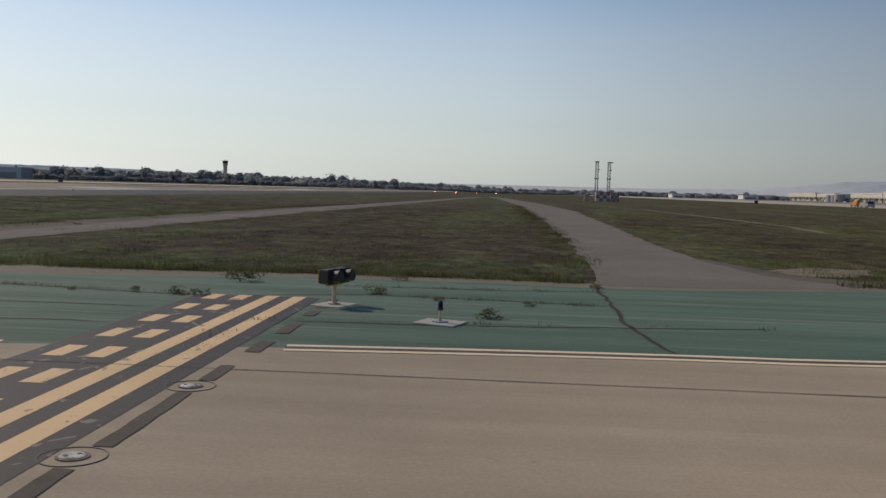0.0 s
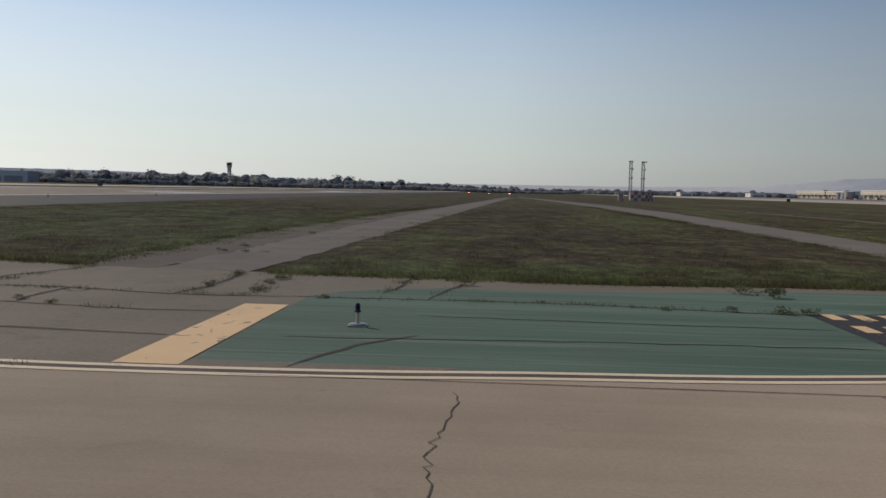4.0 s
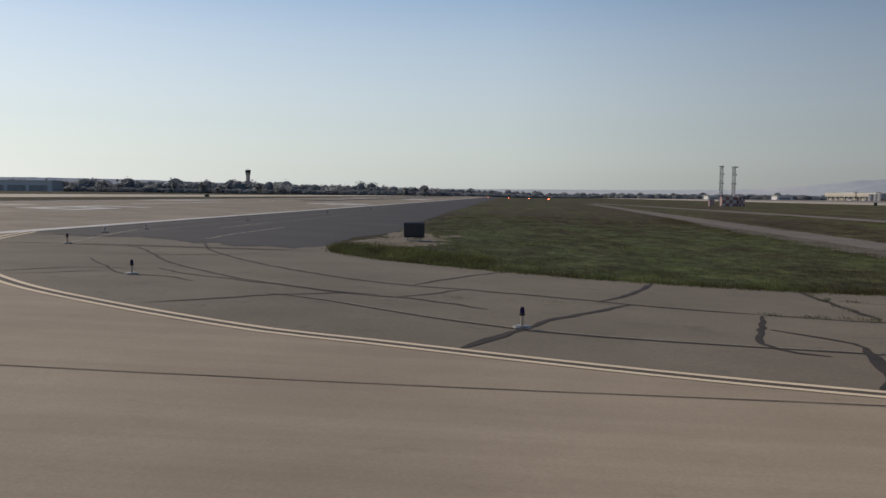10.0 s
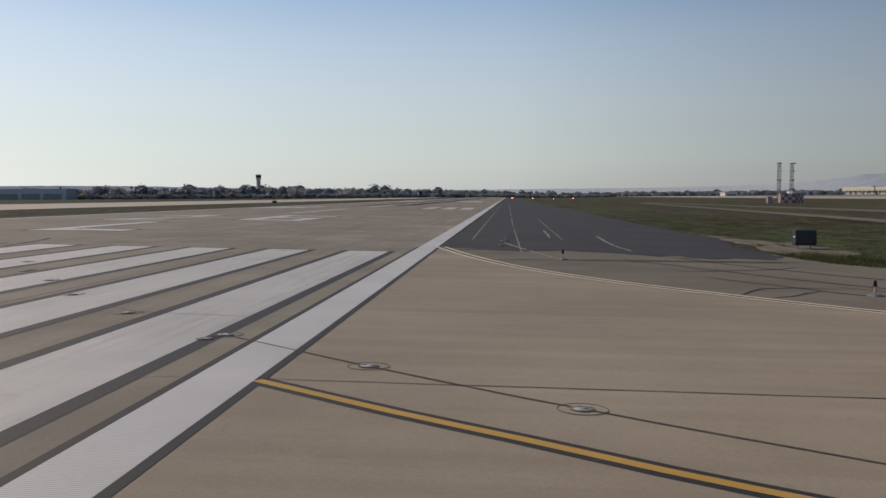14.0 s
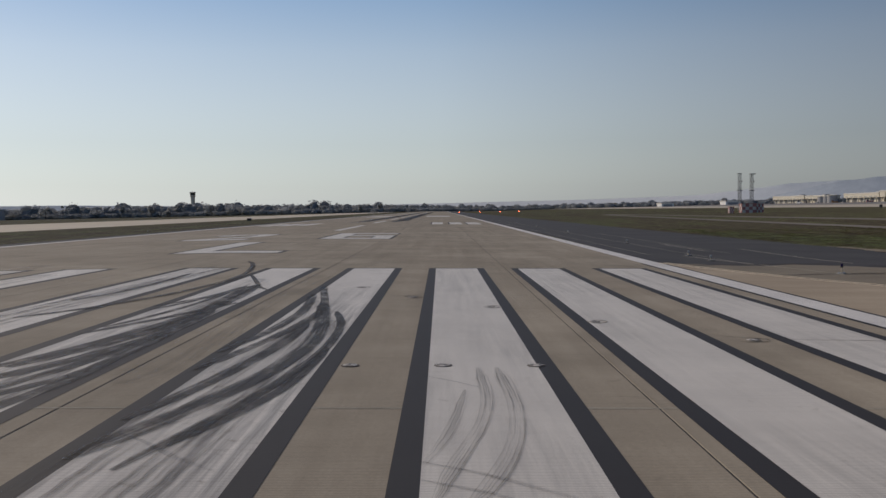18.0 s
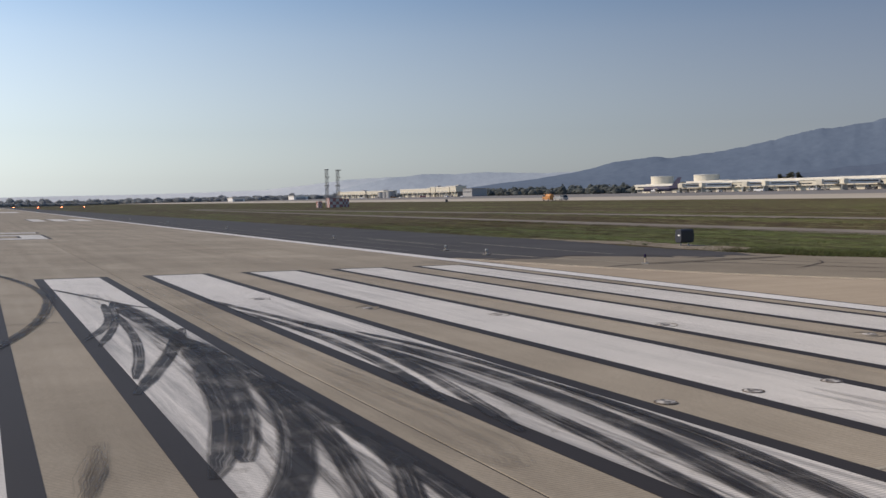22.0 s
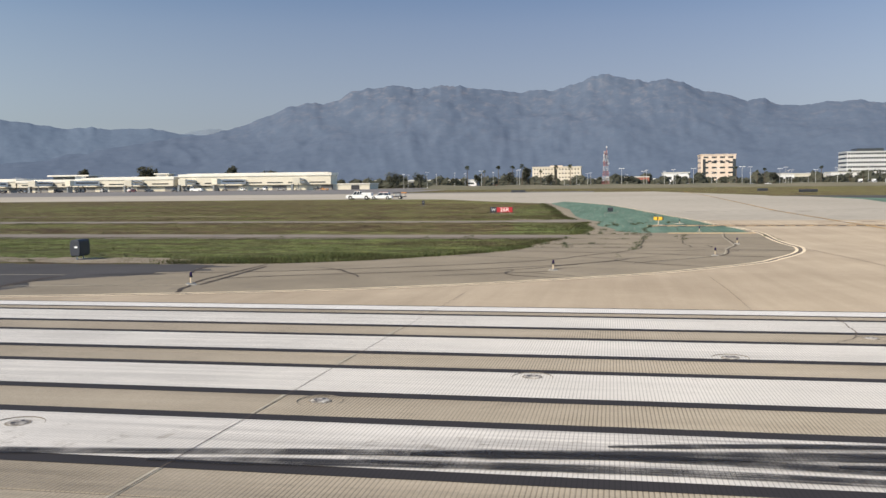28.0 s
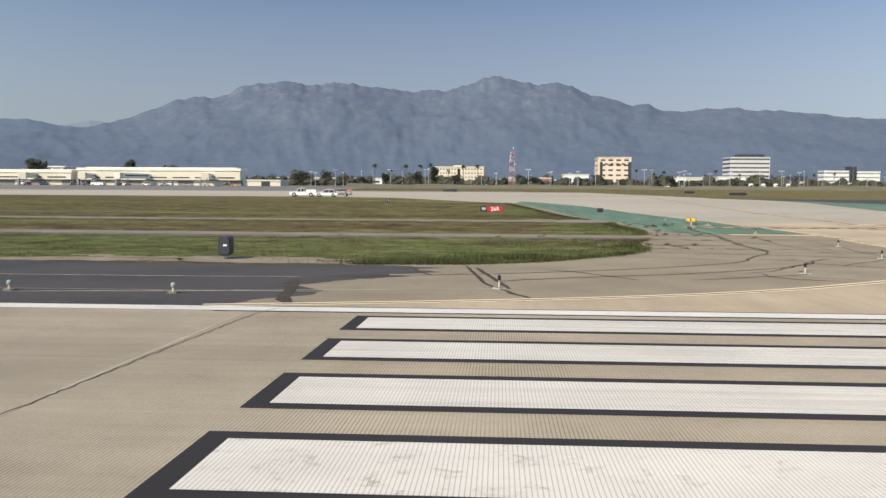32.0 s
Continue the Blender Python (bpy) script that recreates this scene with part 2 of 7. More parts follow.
def marking(name, colour, worn, amount, grooved=False, under=None, rubbed=0.0, gloss=0.68, shine=0.26, turning=False):
    """Traffic paint, rubbed through in places to what lies under it."""
    m, t, n, k, p = nodes_of(name)
    pos = place(n)
    c = ramp(n, k, noise_tex(n, k, pos, 0.5, 5), [(0.3, tuple(v * 0.86 for v in colour)), (0.7, colour)])
    chips = noise_tex(n, k, pos, 3.0, 8, 0.75, 0.4)
    c = mix(n, k, ramp(n, k, chips, [(1 - amount - 0.06, (0, 0, 0)), (1 - amount + 0.06, (1, 1, 1))]), c, worn)
    bare = under and ramp(n, k, noise_tex(n, k, scaled(n, k, pos, (4.2, 2.6, 1)), 1.0, 4, 0.5, 0.8), [(0.645, (0, 0, 0)), (0.66, (0.9, 0.9, 0.9))])
    if under:
        c = mix(n, k, bare, c, tuple(0.5 * (u + v) for u, v in zip(under, worn)))
    if rubbed:
        film = noise_tex(n, k, scaled(n, k, pos, (5.5, 0.16, 1), 0.03), 1.0, 6, 0.7, 0.3)
        where = noise_tex(n, k, scaled(n, k, pos, (0.5, 0.12, 1)), 1.0, 3)
        film = mix(n, k, 1.0, ramp(n, k, film, [(0.40, (0, 0, 0)), (0.62, (1, 1, 1))]), ramp(n, k, where, [(0.36, (0.15, 0.15, 0.15)), (0.6, (1, 1, 1))]), "MULTIPLY")
        if turning:
            # rubber only on the stretch where aeroplanes turn onto the runway
            along = n.new("ShaderNodeSeparateXYZ")
            k.new(pos, along.inputs[0])
            reach = n.new("ShaderNodeMapRange")
            reach.inputs["From Min"].default_value, reach.inputs["From Max"].default_value = -8.0, -17.0
            reach.inputs["To Min"].default_value = 0.10
            k.new(along.outputs["Y"], reach.inputs["Value"])
            film = mix(n, k, 1.0, film, reach.outputs["Result"], "MULTIPLY")
        c = mix(n, k, mix_value(n, k, film, rubbed), c, (0.06, 0.058, 0.058))
    fine = noise_tex(n, k, pos, 30.0, 4, 0.8)
    c = mix(n, k, 0.4, c, ramp(n, k, fine, [(0.3, (0.4, 0.4, 0.4)), (0.7, (0.6, 0.6, 0.6))]), "OVERLAY")
    if grooved:
        w = n.new("ShaderNodeTexWave")
        w.bands_direction = "Y"
        w.inputs["Scale"].default_value = 0.314 / 0.049
        k.new(pos, w.inputs["Vector"])
        c = mix(n, k, 0.55, c, mix(n, k, 1.0, c, ramp(n, k, w.outputs["Fac"], [(0.05, (0.30, 0.28, 0.26)), (0.16, (1, 1, 1))]), "MULTIPLY"))
    k.new(c, p.inputs["Base Color"])
    p.inputs["Roughness"].default_value = gloss
    p.inputs["Specular IOR Level"].default_value = shine
    p.inputs["Diffuse Roughness"].default_value = 0.22
    bump(n, k, p, fine, 0.4, 0.002)
    return m


def turf_tone(n, k, pos, dry, mid_tone, lush, pale):
    """Dry and green patches in bands along the runway, with blotches of a few metres."""
    big = noise_tex(n, k, scaled(n, k, pos, (0.12, 0.017, 1)), 1.0, 6, 0.64, 0.4)
    c = ramp(n, k, big, [(0.44, dry), (0.52, mid_tone), (0.58, lush), (0.72, pale)])
    mid = noise_tex(n, k, scaled(n, k, pos, (0.50, 0.27, 1), 0.2), 1.0, 8, 0.72, 0.7)
    other = ramp(n, k, mid, [(0.38, tuple(v * 0.5 for v in dry)), (0.46, dry), (0.54, lush), (0.64, pale)])
    return mix(n, k, 0.48, c, other)


def turf(name, dry, mid_tone, lush, pale):
    m, t, n, k, p = nodes_of(name)
    pos = place(n)
    c = turf_tone(n, k, pos, dry, mid_tone, lush, pale)
    clump = noise_tex(n, k, scaled(n, k, pos, (1.5, 0.8, 1)), 1.0, 5, 0.7, 0.4)
    c = mix(n, k, 0.75, c, ramp(n, k, clump, [(0.36, (0.18, 0.17, 0.17)), (0.62, (0.80, 0.79, 0.70))]), "OVERLAY")
    fine = noise_tex(n, k, pos, 4.0, 6, 0.75)
    c = mix(n, k, 0.8, c, ramp(n, k, fine, [(0.3, (0.2, 0.2, 0.2)), (0.7, (0.78, 0.78, 0.75))]), "OVERLAY")
    k.new(c, p.inputs["Base Color"])
    p.inputs["Roughness"].default_value = 0.95
    p.inputs["Specular IOR Level"].default_value = 0.1
    p.inputs["Diffuse Roughness"].default_value = 0.75
    bump(n, k, p, fine, 1.0, 0.08)
    return m


def leafy(name, a, b, glow_through=0.35, palette=None):
    """Leaves or blades that let some light through; palette: patches like the turf under them."""
    m, t, n, k, p = nodes_of(name)
    r = n.new("ShaderNodeNewGeometry").outputs["Random Per Island"]
    c = ramp(n, k, r, [(0.0, a), (1.0, b)])
    if palette:
        c = mix(n, k, 1.0, turf_tone(n, k, place(n), *palette), ramp(n, k, r, [(0.0, (0.34, 0.34, 0.34)), (1.0, (0.72, 0.71, 0.68))]), "OVERLAY")
    k.new(c, p.inputs["Base Color"])
    p.inputs["Roughness"].default_value = 0.8
    p.inputs["Specular IOR Level"].default_value = 0.12
    thin = n.new("ShaderNodeBsdfTranslucent")
    k.new(c, thin.inputs["Color"])
    both = n.new("ShaderNodeMixShader")
    both.inputs[0].default_value = glow_through
    k.new(p.outputs[0], both.inputs[1])
    k.new(thin.outputs[0], both.inputs[2])
    k.new(both.outputs[0], n["Material Output"].inputs["Surface"])
    return m


DRY_TONES = ((0.080, 0.056, 0.038), (0.112, 0.087, 0.050), (0.102, 0.115, 0.042), (0.22, 0.19, 0.10))
GREEN_TONES = ((0.080, 0.068, 0.037), (0.090, 0.100, 0.043), (0.104, 0.134, 0.048), (0.21, 0.21, 0.09))
M_TURF = turf("airfield_turf", *DRY_TONES)
M_TURFGREEN = turf("green_turf", *GREEN_TONES)
M_RUNWAY = concrete("runway_concrete", (0.256, 0.220, 0.166), (0.380, 0.329, 0.253), True)
M_TAXI = concrete("taxiway_concrete", (0.306, 0.247, 0.178), (0.412, 0.340, 0.249), False)
M_BED = surface("joint_filler", (0.03, 0.028, 0.025), (0.06, 0.055, 0.05), 2.0, 20)
M_SHOULDER = surface("shoulder_asphalt", (0.162, 0.135, 0.098), (0.248, 0.210, 0.154), 0.25, 14, 0.85, 0.004, (0.12, 0.105, 0.09))
M_DARK = surface("dark_asphalt", (0.040, 0.037, 0.036), (0.074, 0.068, 0.065), 0.2, 16, 0.8, 0.004, (0.09, 0.083, 0.077))
M_GREEN = streaked("green_painted_asphalt", (0.062, 0.110, 0.079), (0.122, 0.195, 0.145), (0.20, 0.222, 0.175))
M_ROAD = surface("gravel_road", (0.145, 0.125, 0.103), (0.215, 0.188, 0.155), 0.3, 9, 0.95, 0.006, (0.14, 0.12, 0.09))
M_FARCON = surface("far_concrete", (0.335, 0.294, 0.228), (0.435, 0.384, 0.304), 0.02, 1.0, 0.85, 0.0, (0.28, 0.25, 0.20))
M_RAMP = surface("apron_asphalt", (0.13, 0.12, 0.11), (0.20, 0.185, 0.17), 0.03, 1.0, 0.85, 0.0)
M_DIRT = surface("bare_dirt", (0.165, 0.135, 0.097), (0.275, 0.23, 0.17), 0.6, 8, 0.95, 0.01, (0.10, 0.095, 0.055))
M_TAR = surface("crack_sealant", (0.034, 0.027, 0.022), (0.068, 0.054, 0.044), 1.0, 12, 0.8, 0.002)
M_CUT = surface("old_saw_cut", (0.085, 0.068, 0.054), (0.15, 0.122, 0.098), 1.0, 12)
M_SEAM = surface("pale_seam", (0.27, 0.245, 0.19), (0.40, 0.36, 0.285), 1.0, 12)
M_WHITE = marking("white_paint", (0.675, 0.635, 0.565), (0.46, 0.42, 0.36), 0.34, True, None, 0.26, 0.6, 0.4)
M_RUBBED = marking("rubber_stained_paint", (0.69, 0.65, 0.585), (0.40, 0.365, 0.31), 0.38, True, None, 0.68, 0.62, 0.35, True)
M_EDGE = marking("white_edge_paint", (0.70, 0.67, 0.62), (0.45, 0.40, 0.33), 0.30, True, None, 0.0, 0.6, 0.4)
M_BLACK = marking("black_border_paint", (0.034, 0.029, 0.027), (0.10, 0.087, 0.075), 0.27, True)
M_YELLOW = marking("yellow_paint", (0.80, 0.55, 0.29), (0.50, 0.35, 0.20), 0.30, False, (0.12, 0.10, 0.085))
M_LEADLINE = marking("amber_line_paint", (0.62, 0.36, 0.075), (0.36, 0.23, 0.09), 0.30)
M_PALE = marking("pale_edge_paint", (0.80, 0.66, 0.46), (0.44, 0.34, 0.24), 0.34)
M_HOLD = marking("chipped_backing_paint", (0.045, 0.038, 0.035), (0.105, 0.09, 0.075), 0.36, False, (0.30, 0.25, 0.20))
M_BLACKT = marking("black_backing_paint", (0.040, 0.034, 0.031), (0.10, 0.085, 0.07), 0.33)


# ---- making meshes ----
def mesh_of(name, bm, material):
    me = bpy.data.meshes.new(name)
    bm.to_mesh(me)
    bm.free()
    for mt in material if isinstance(material, (list, tuple)) else (material,):
        me.materials.append(mt)
    return me


def part(name, bm, material, parent, label=""):
    ob = new(name, mesh_of(name, bm, material))
    ob.parent = parent
    if label:
        tagged(ob, label)
    return ob


def thing(name, label, category, x, y, turn=0.0, z=None, group="", kind=""):
    ob = new(name)
    ob.empty_display_size = 0.3
    ob.matrix_basis = pose(x, y, gz(x) if z is None else z, 0, 0, turn)
    return tagged(ob, label, category, group, kind)


def block(bm, x0, x1, y0, y1, z0, z1, bevel=0.0, slot=0):
    r = bmesh.ops.create_cube(bm, size=1.0, matrix=Matrix.LocRotScale(((x0 + x1) / 2, (y0 + y1) / 2, (z0 + z1) / 2), None, (abs(x1 - x0), abs(y1 - y0), abs(z1 - z0))))
    vs = r["verts"]
    if slot:
        for f in {f for v in vs for f in v.link_faces}:
            f.material_index = slot
    if bevel:
        bmesh.ops.bevel(bm, geom=list({e for v in vs for e in v.link_edges}), offset=bevel, segments=2, profile=0.7, affect="EDGES", clamp_overlap=True)
    return bm


def rod(bm, a, b, r0, r1=None, sides=10):
    a, b = Vector(a), Vector(b)
    d = b - a
    m = Matrix.Translation((a + b) / 2) @ d.to_track_quat("Z", "Y").to_matrix().to_4x4()
    bmesh.ops.create_cone(bm, cap_ends=True, segments=sides, radius1=r0, radius2=r0 if r1 is None else r1, depth=d.length, matrix=m)
    return bm


def turned(bm, profile, sides=16, x=0.0, y=0.0):
    """A lathe: profile of (radius, height)."""
    rings = [[bm.verts.new((x + r * math.cos(2 * math.pi * i / sides), y + r * math.sin(2 * math.pi * i / sides), h)) for i in range(sides)] for r, h in profile]
    for lo, hi in zip(rings, rings[1:]):
        for i in range(sides):
            bm.faces.new((lo[i], lo[(i + 1) % sides], hi[(i + 1) % sides], hi[i]))
    bm.faces.new(rings[-1])
    bm.faces.new(list(reversed(rings[0])))
    return bm


def drape(bm, lift):
    """Lay a flat mesh onto the land, folding it where the land folds."""
    for x, _ in LAND:
        bmesh.ops.bisect_plane(bm, geom=bm.verts[:] + bm.edges[:] + bm.faces[:], plane_co=(x, 0, 0), plane_no=(1, 0, 0))
    for v in bm.verts:
        v.co.z = gz(v.co.x) + lift
    return bm


def sheet_bm(outline, lift, bm=None):
    bm = bm or bmesh.new()
    f = bm.faces.new([bm.verts.new((x, y, 0)) for x, y in outline])
    f.normal_update()
    if f.normal.z < 0:
        f.normal_flip()
    return drape(bm, lift)


def sheet(name, outline, lift, material, label, category="ground", kind="structure", parent=None):
    ob = new(name, mesh_of(name, sheet_bm(outline, lift), material))
    if parent:
        ob.parent = parent
        return ob
    return tagged(ob, label, category, "", kind)


def rough(outline, step, amp, seed=1.0, freq=0.5):
    """An outline with uneven edges."""
    out = []
    for a, b in zip(outline, outline[1:] + outline[:1]):
        a, b = Vector(a), Vector(b)
        n = max(1, min(70, int((b - a).length / step)))
        for i in range(n):
            p = a.lerp(b, i / n)
            q = Vector((p.x * freq, p.y * freq, seed))
            out.append((p.x + amp * (noise.noise(q) + 0.5 * noise.noise(q * 3.1)) * 1.6, p.y + amp * (noise.noise(q + Vector((9, 5, 2))) + 0.5 * noise.noise(q * 2.7)) * 1.6))
    return out


def smooth_line(points, step=1.0):
    """A Catmull-Rom line through the points."""
    ps = [Vector((x, y)) for x, y in points]
    ps = [2 * ps[0] - ps[1]] + ps + [2 * ps[-1] - ps[-2]]
    out = []
    for a, b, c, d in zip(ps, ps[1:], ps[2:], ps[3:]):
        n = max(1, int((c - b).length / step))
        for i in range(n):
            t = i / n
            out.append(0.5 * (2 * b + (c - a) * t + (2 * a - 5 * b + 4 * c - d) * t * t + (3 * b - a - 3 * c + d) * t**3))
    return out + [ps[-2]]


def band(bm, line, width, shift=0.0, lift=0.006, ragged=0.0, seed=0, taper=False):
    """A strip of that width along a line on the ground. Lengthwise u and crosswise v go into the UV map."""
    rnd = random.Random(seed)
    uv = bm.loops.layers.uv.verify()
    rows, run = [], 0.0
    for i, p in enumerate(line):
        d = (line[min(i + 1, len(line) - 1)] - line[max(i - 1, 0)]).normalized()
        side = Vector((-d.y, d.x))
        w = width * (1 + ragged * rnd.uniform(-1, 1))
        if taper:
            w *= min(1.0, 0.4 + 0.3 * min(i, len(line) - 1 - i))
        c = p + side * shift
        if i:
            run += (p - line[i - 1]).length
        rows.append([(bm.verts.new((*(c + side * s * w / 2), 0)), run, 0.5 + s / 2) for s in (-1, 1)])
    for v, _, _ in (e for r in rows for e in r):
        v.co.z = gz(v.co.x) + lift
    for (a, b), (c, d) in zip(rows, rows[1:]):
        f = bm.faces.new((a[0], c[0], d[0], b[0]))
        for loop, e in zip(f.loops, (a, c, d, b)):
            loop[uv].uv = (e[1], e[2])
        f.normal_update()
        if f.normal.z < 0:
            f.normal_flip()
    return bm


def wander(points, step, jitter, seed):
    """A crack: a line through the points that strays a little."""
    rnd = random.Random(seed)
    return [p + Vector((rnd.uniform(-jitter, jitter), rnd.uniform(-jitter, jitter))) for p in smooth_line(points, step)]


# ---- the ground ----
bm = bmesh.new()
edges = [-4700] + [p[0] for p in LAND] + [4700]
for x0, x1 in zip(edges, edges[1:]):
    for y0, y1 in ((-4700, 60), (60, 4700)):
        bm.faces.new([bm.verts.new((x, y, gz(x))) for x, y in ((x0, y0), (x1, y0), (x1, y1), (x0, y1))])
bmesh.ops.remove_doubles(bm, verts=bm.verts, dist=0.001)
ground = tagged(new("ground", mesh_of("ground", bm, M_TURF)), "rough brown and green airfield turf", "ground", "", "structure")

# paving under the concrete: dark joint filler
SLAB = 7.62
RUN_EAST, RUN_WEST = -88.5, 3600.0
runway = sheet("runway", [(-26, -80.84), (22.9, -80.84), (22.9, RUN_WEST), (-26, RUN_WEST)], 0.012, M_BED, "pale tan grooved concrete runway with dark joints", "runway")
taxiway = sheet("taxiway", [(22.9, -73.3), (98, -73.3), (112, -73.3), (112, -60), (130, -60), (153, -61.4), (185, -63.6), (206, -59), (215, -52), (215, -7.4), (182, -7.4), (176, -10.4), (158, -16.4), (138, -20.4), (126, -22.0), (98, -25.6), (86, -26.6), (78, -27.7), (60, -27.6), (22.9, -27.6)], 0.010, M_BED, "pale concrete taxiway leading to the runway end", "taxiway")

# shoulders
sheet("shoulder_asphalt", [(22.9, -27.6), (60, -27.6), (74, -27.8), (78, -27.2), (86, -26.3), (98, -25.1), (120, -20.9), (160, -12), (172, -4.4), (140, -8.5), (112, -11.1), (99, -13.5), (94, -14.3), (91, -14.1), (86.4, -14.3), (82.1, -14.8), (74, -14.2), (66, -12.9), (59.6, -11.4), (55.6, -11.3), (51.3, -10.5), (46.4, -8.1), (43, -6.0), (41, -4.0), (39.2, -0.6), (38.6, 3.5), (22.9, 3.8)], 0.014, M_SHOULDER, "worn grey asphalt shoulder with sealed cracks", "pavement")
sheet("dark_shoulder", rough([(22.9, 4.2), (24.4, 3.6), (25.6, 2.6), (27.0, 2.1), (28.8, 3.4), (30.0, 2.6), (31.4, 1.9), (32.6, 0.4), (33.6, 1.3), (34.9, -0.9), (36.0, 0.4), (37.2, -0.6), (38.6, 2.0), (38.2, 9), (39.5, 18), (39, 40), (38.5, 100), (38, RUN_WEST), (22.95, RUN_WEST)], 0.35, 0.28, 2.0, 0.9), 0.016, M_DARK, "dark asphalt shoulder along the runway", "pavement")
sheet("green_shoulder", [(74.2, -27.95), (76.4, -27.85), (79, -27.55), (82, -27.3), (86, -26.6), (91, -26.06), (94.6, -25.8), (97.7, -25.65), (105, -24.6), (116, -23.2), (126, -22.0), (138, -20.4), (158, -16.4), (176, -10.4), (182, -7.4), (170, -5.6), (140, -10.4), (112, -12.4), (102.8, -13.7), (96.5, -15.4), (94.1, -15.5), (91, -15.2), (86.5, -15.4), (82.6, -16.5), (79.5, -17.0), (77.2, -16.8), (75.9, -17.4), (74.9, -18.1), (74.2, -19.2), (74.2, -21)], 0.0175, M_GREEN, "weathered green-painted asphalt shoulder", "pavement")
sheet("green_shoulder_east", [(112, -60.1), (130, -60.1), (153, -61.5), (185, -63.7), (206, -59.6), (189, -70), (175, -78.4), (160, -90), (112, -110)], 0.016, M_GREEN, "green-painted asphalt at the far side of the taxiway", "pavement")

# roads through the turf
sheet("service_road", rough([(68.4, -13.5), (71.3, -13.9), (71.7, -7), (71.95, 2.5), (72.9, 30), (74.7, 90), (77.9, 185), (84, 345), (80.5, 350), (75.4, 223), (70.4, 95), (69.1, 42), (68.55, 2)], 0.7, 0.16, 1.0, 0.45), 0.018, M_ROAD, "narrow gravel service road across the turf", "road")
sheet("service_road_north", rough([(94.4, -14.7), (104, -13.6), (101.6, -11.6), (100.5, -9.85), (99.8, -4.2), (99.8, 9.6), (100.7, 35), (102.5, 91), (100.9, 164), (94.4, 308), (88, 393), (85, 350), (90.2, 290), (95.2, 128), (95.6, 44.6), (95.5, 12.8), (95, -6.4), (94.9, -10)], 0.8, 0.18, 1.0, 0.4), 0.019, M_ROAD, "wide pale gravel road across the turf", "road")

sheet("dirt_track", rough([(116.9, 34), (118.6, 48), (118.4, 80), (117.6, 130), (118.4, 130), (119.5, 80), (119.5, 48), (117.8, 33.4)], 0.5, 0.26, 2.0, 0.5), 0.0155, M_DIRT, "faint sandy track through the turf", "track")

# the far runway and apron on the north side
sheet("north_runway", [(182, -11), (215, -11), (300, -11), (300, RUN_WEST), (212, RUN_WEST), (212, 45), (206, 21), (182, 4.6), (167.5, -5.9)], 0.012, M_FARCON, "long pale concrete runway in the distance", "runway")
sheet("north_runway_east", [(215, -11), (300, -11), (300, -30), (262, -41), (224, -52), (215, -52)], 0.013, M_FARCON, "pale concrete of the distant runway", "runway")
sheet("apron", [(322, 60), (430, 60), (506, 100), (640, 120), (640, 1600), (322, 1600)], 0.012, M_RAMP, "grey asphalt apron before the terminal", "apron")
sheet("south_taxiway", [(-62, -200), (-62, RUN_WEST), (-150, RUN_WEST), (-150, -200)], 0.012, M_FARCON, "pale parallel taxiway beyond a strip of grass", "taxiway")


# ---- concrete slabs ----
def slab_mesh(name, w, l, material, fold=0.0):
    """One slab with chamfered edges; fold: where along x it levels out."""
    bm = bmesh.new()
    g, e = 0.011, 0.005
    lo = [bm.verts.new((x, y, -0.05)) for x, y in ((g, e), (w - g, e), (w - g, l - e), (g, l - e))]
    mid = [bm.verts.new((x, y, 0.002)) for x, y in ((g, e), (w - g, e), (w - g, l - e), (g, l - e))]
    c, d = g + 0.008, e + 0.006
    up = [bm.verts.new((x, y, 0.008)) for x, y in ((c, d), (w - c, d), (w - c, l - d), (c, l - d))]
    for a, b in ((lo, mid), (mid, up)):
        for i in range(4):
            bm.faces.new((a[i], a[(i + 1) % 4], b[(i + 1) % 4], b[i]))
    bm.faces.new(up)
    if fold:
        bmesh.ops.bisect_plane(bm, geom=bm.verts[:] + bm.edges[:] + bm.faces[:], plane_co=(fold, 0, 0), plane_no=(1, 0, 0))
        for v in bm.verts:
            v.co.z -= FALL * min(v.co.x, fold)
    return mesh_of(name, bm, material)


def lay(mesh, parent, x, y, folded=False):
    ob = new("slab", mesh)
    ob.parent = parent
    tilt = -math.degrees(math.atan(-FALL)) if 0 <= x < LEVEL - 0.1 and not folded else 0
    ob.matrix_basis = pose(x, y, gz(x) + 0.012, 0, tilt, 0)
    return ob


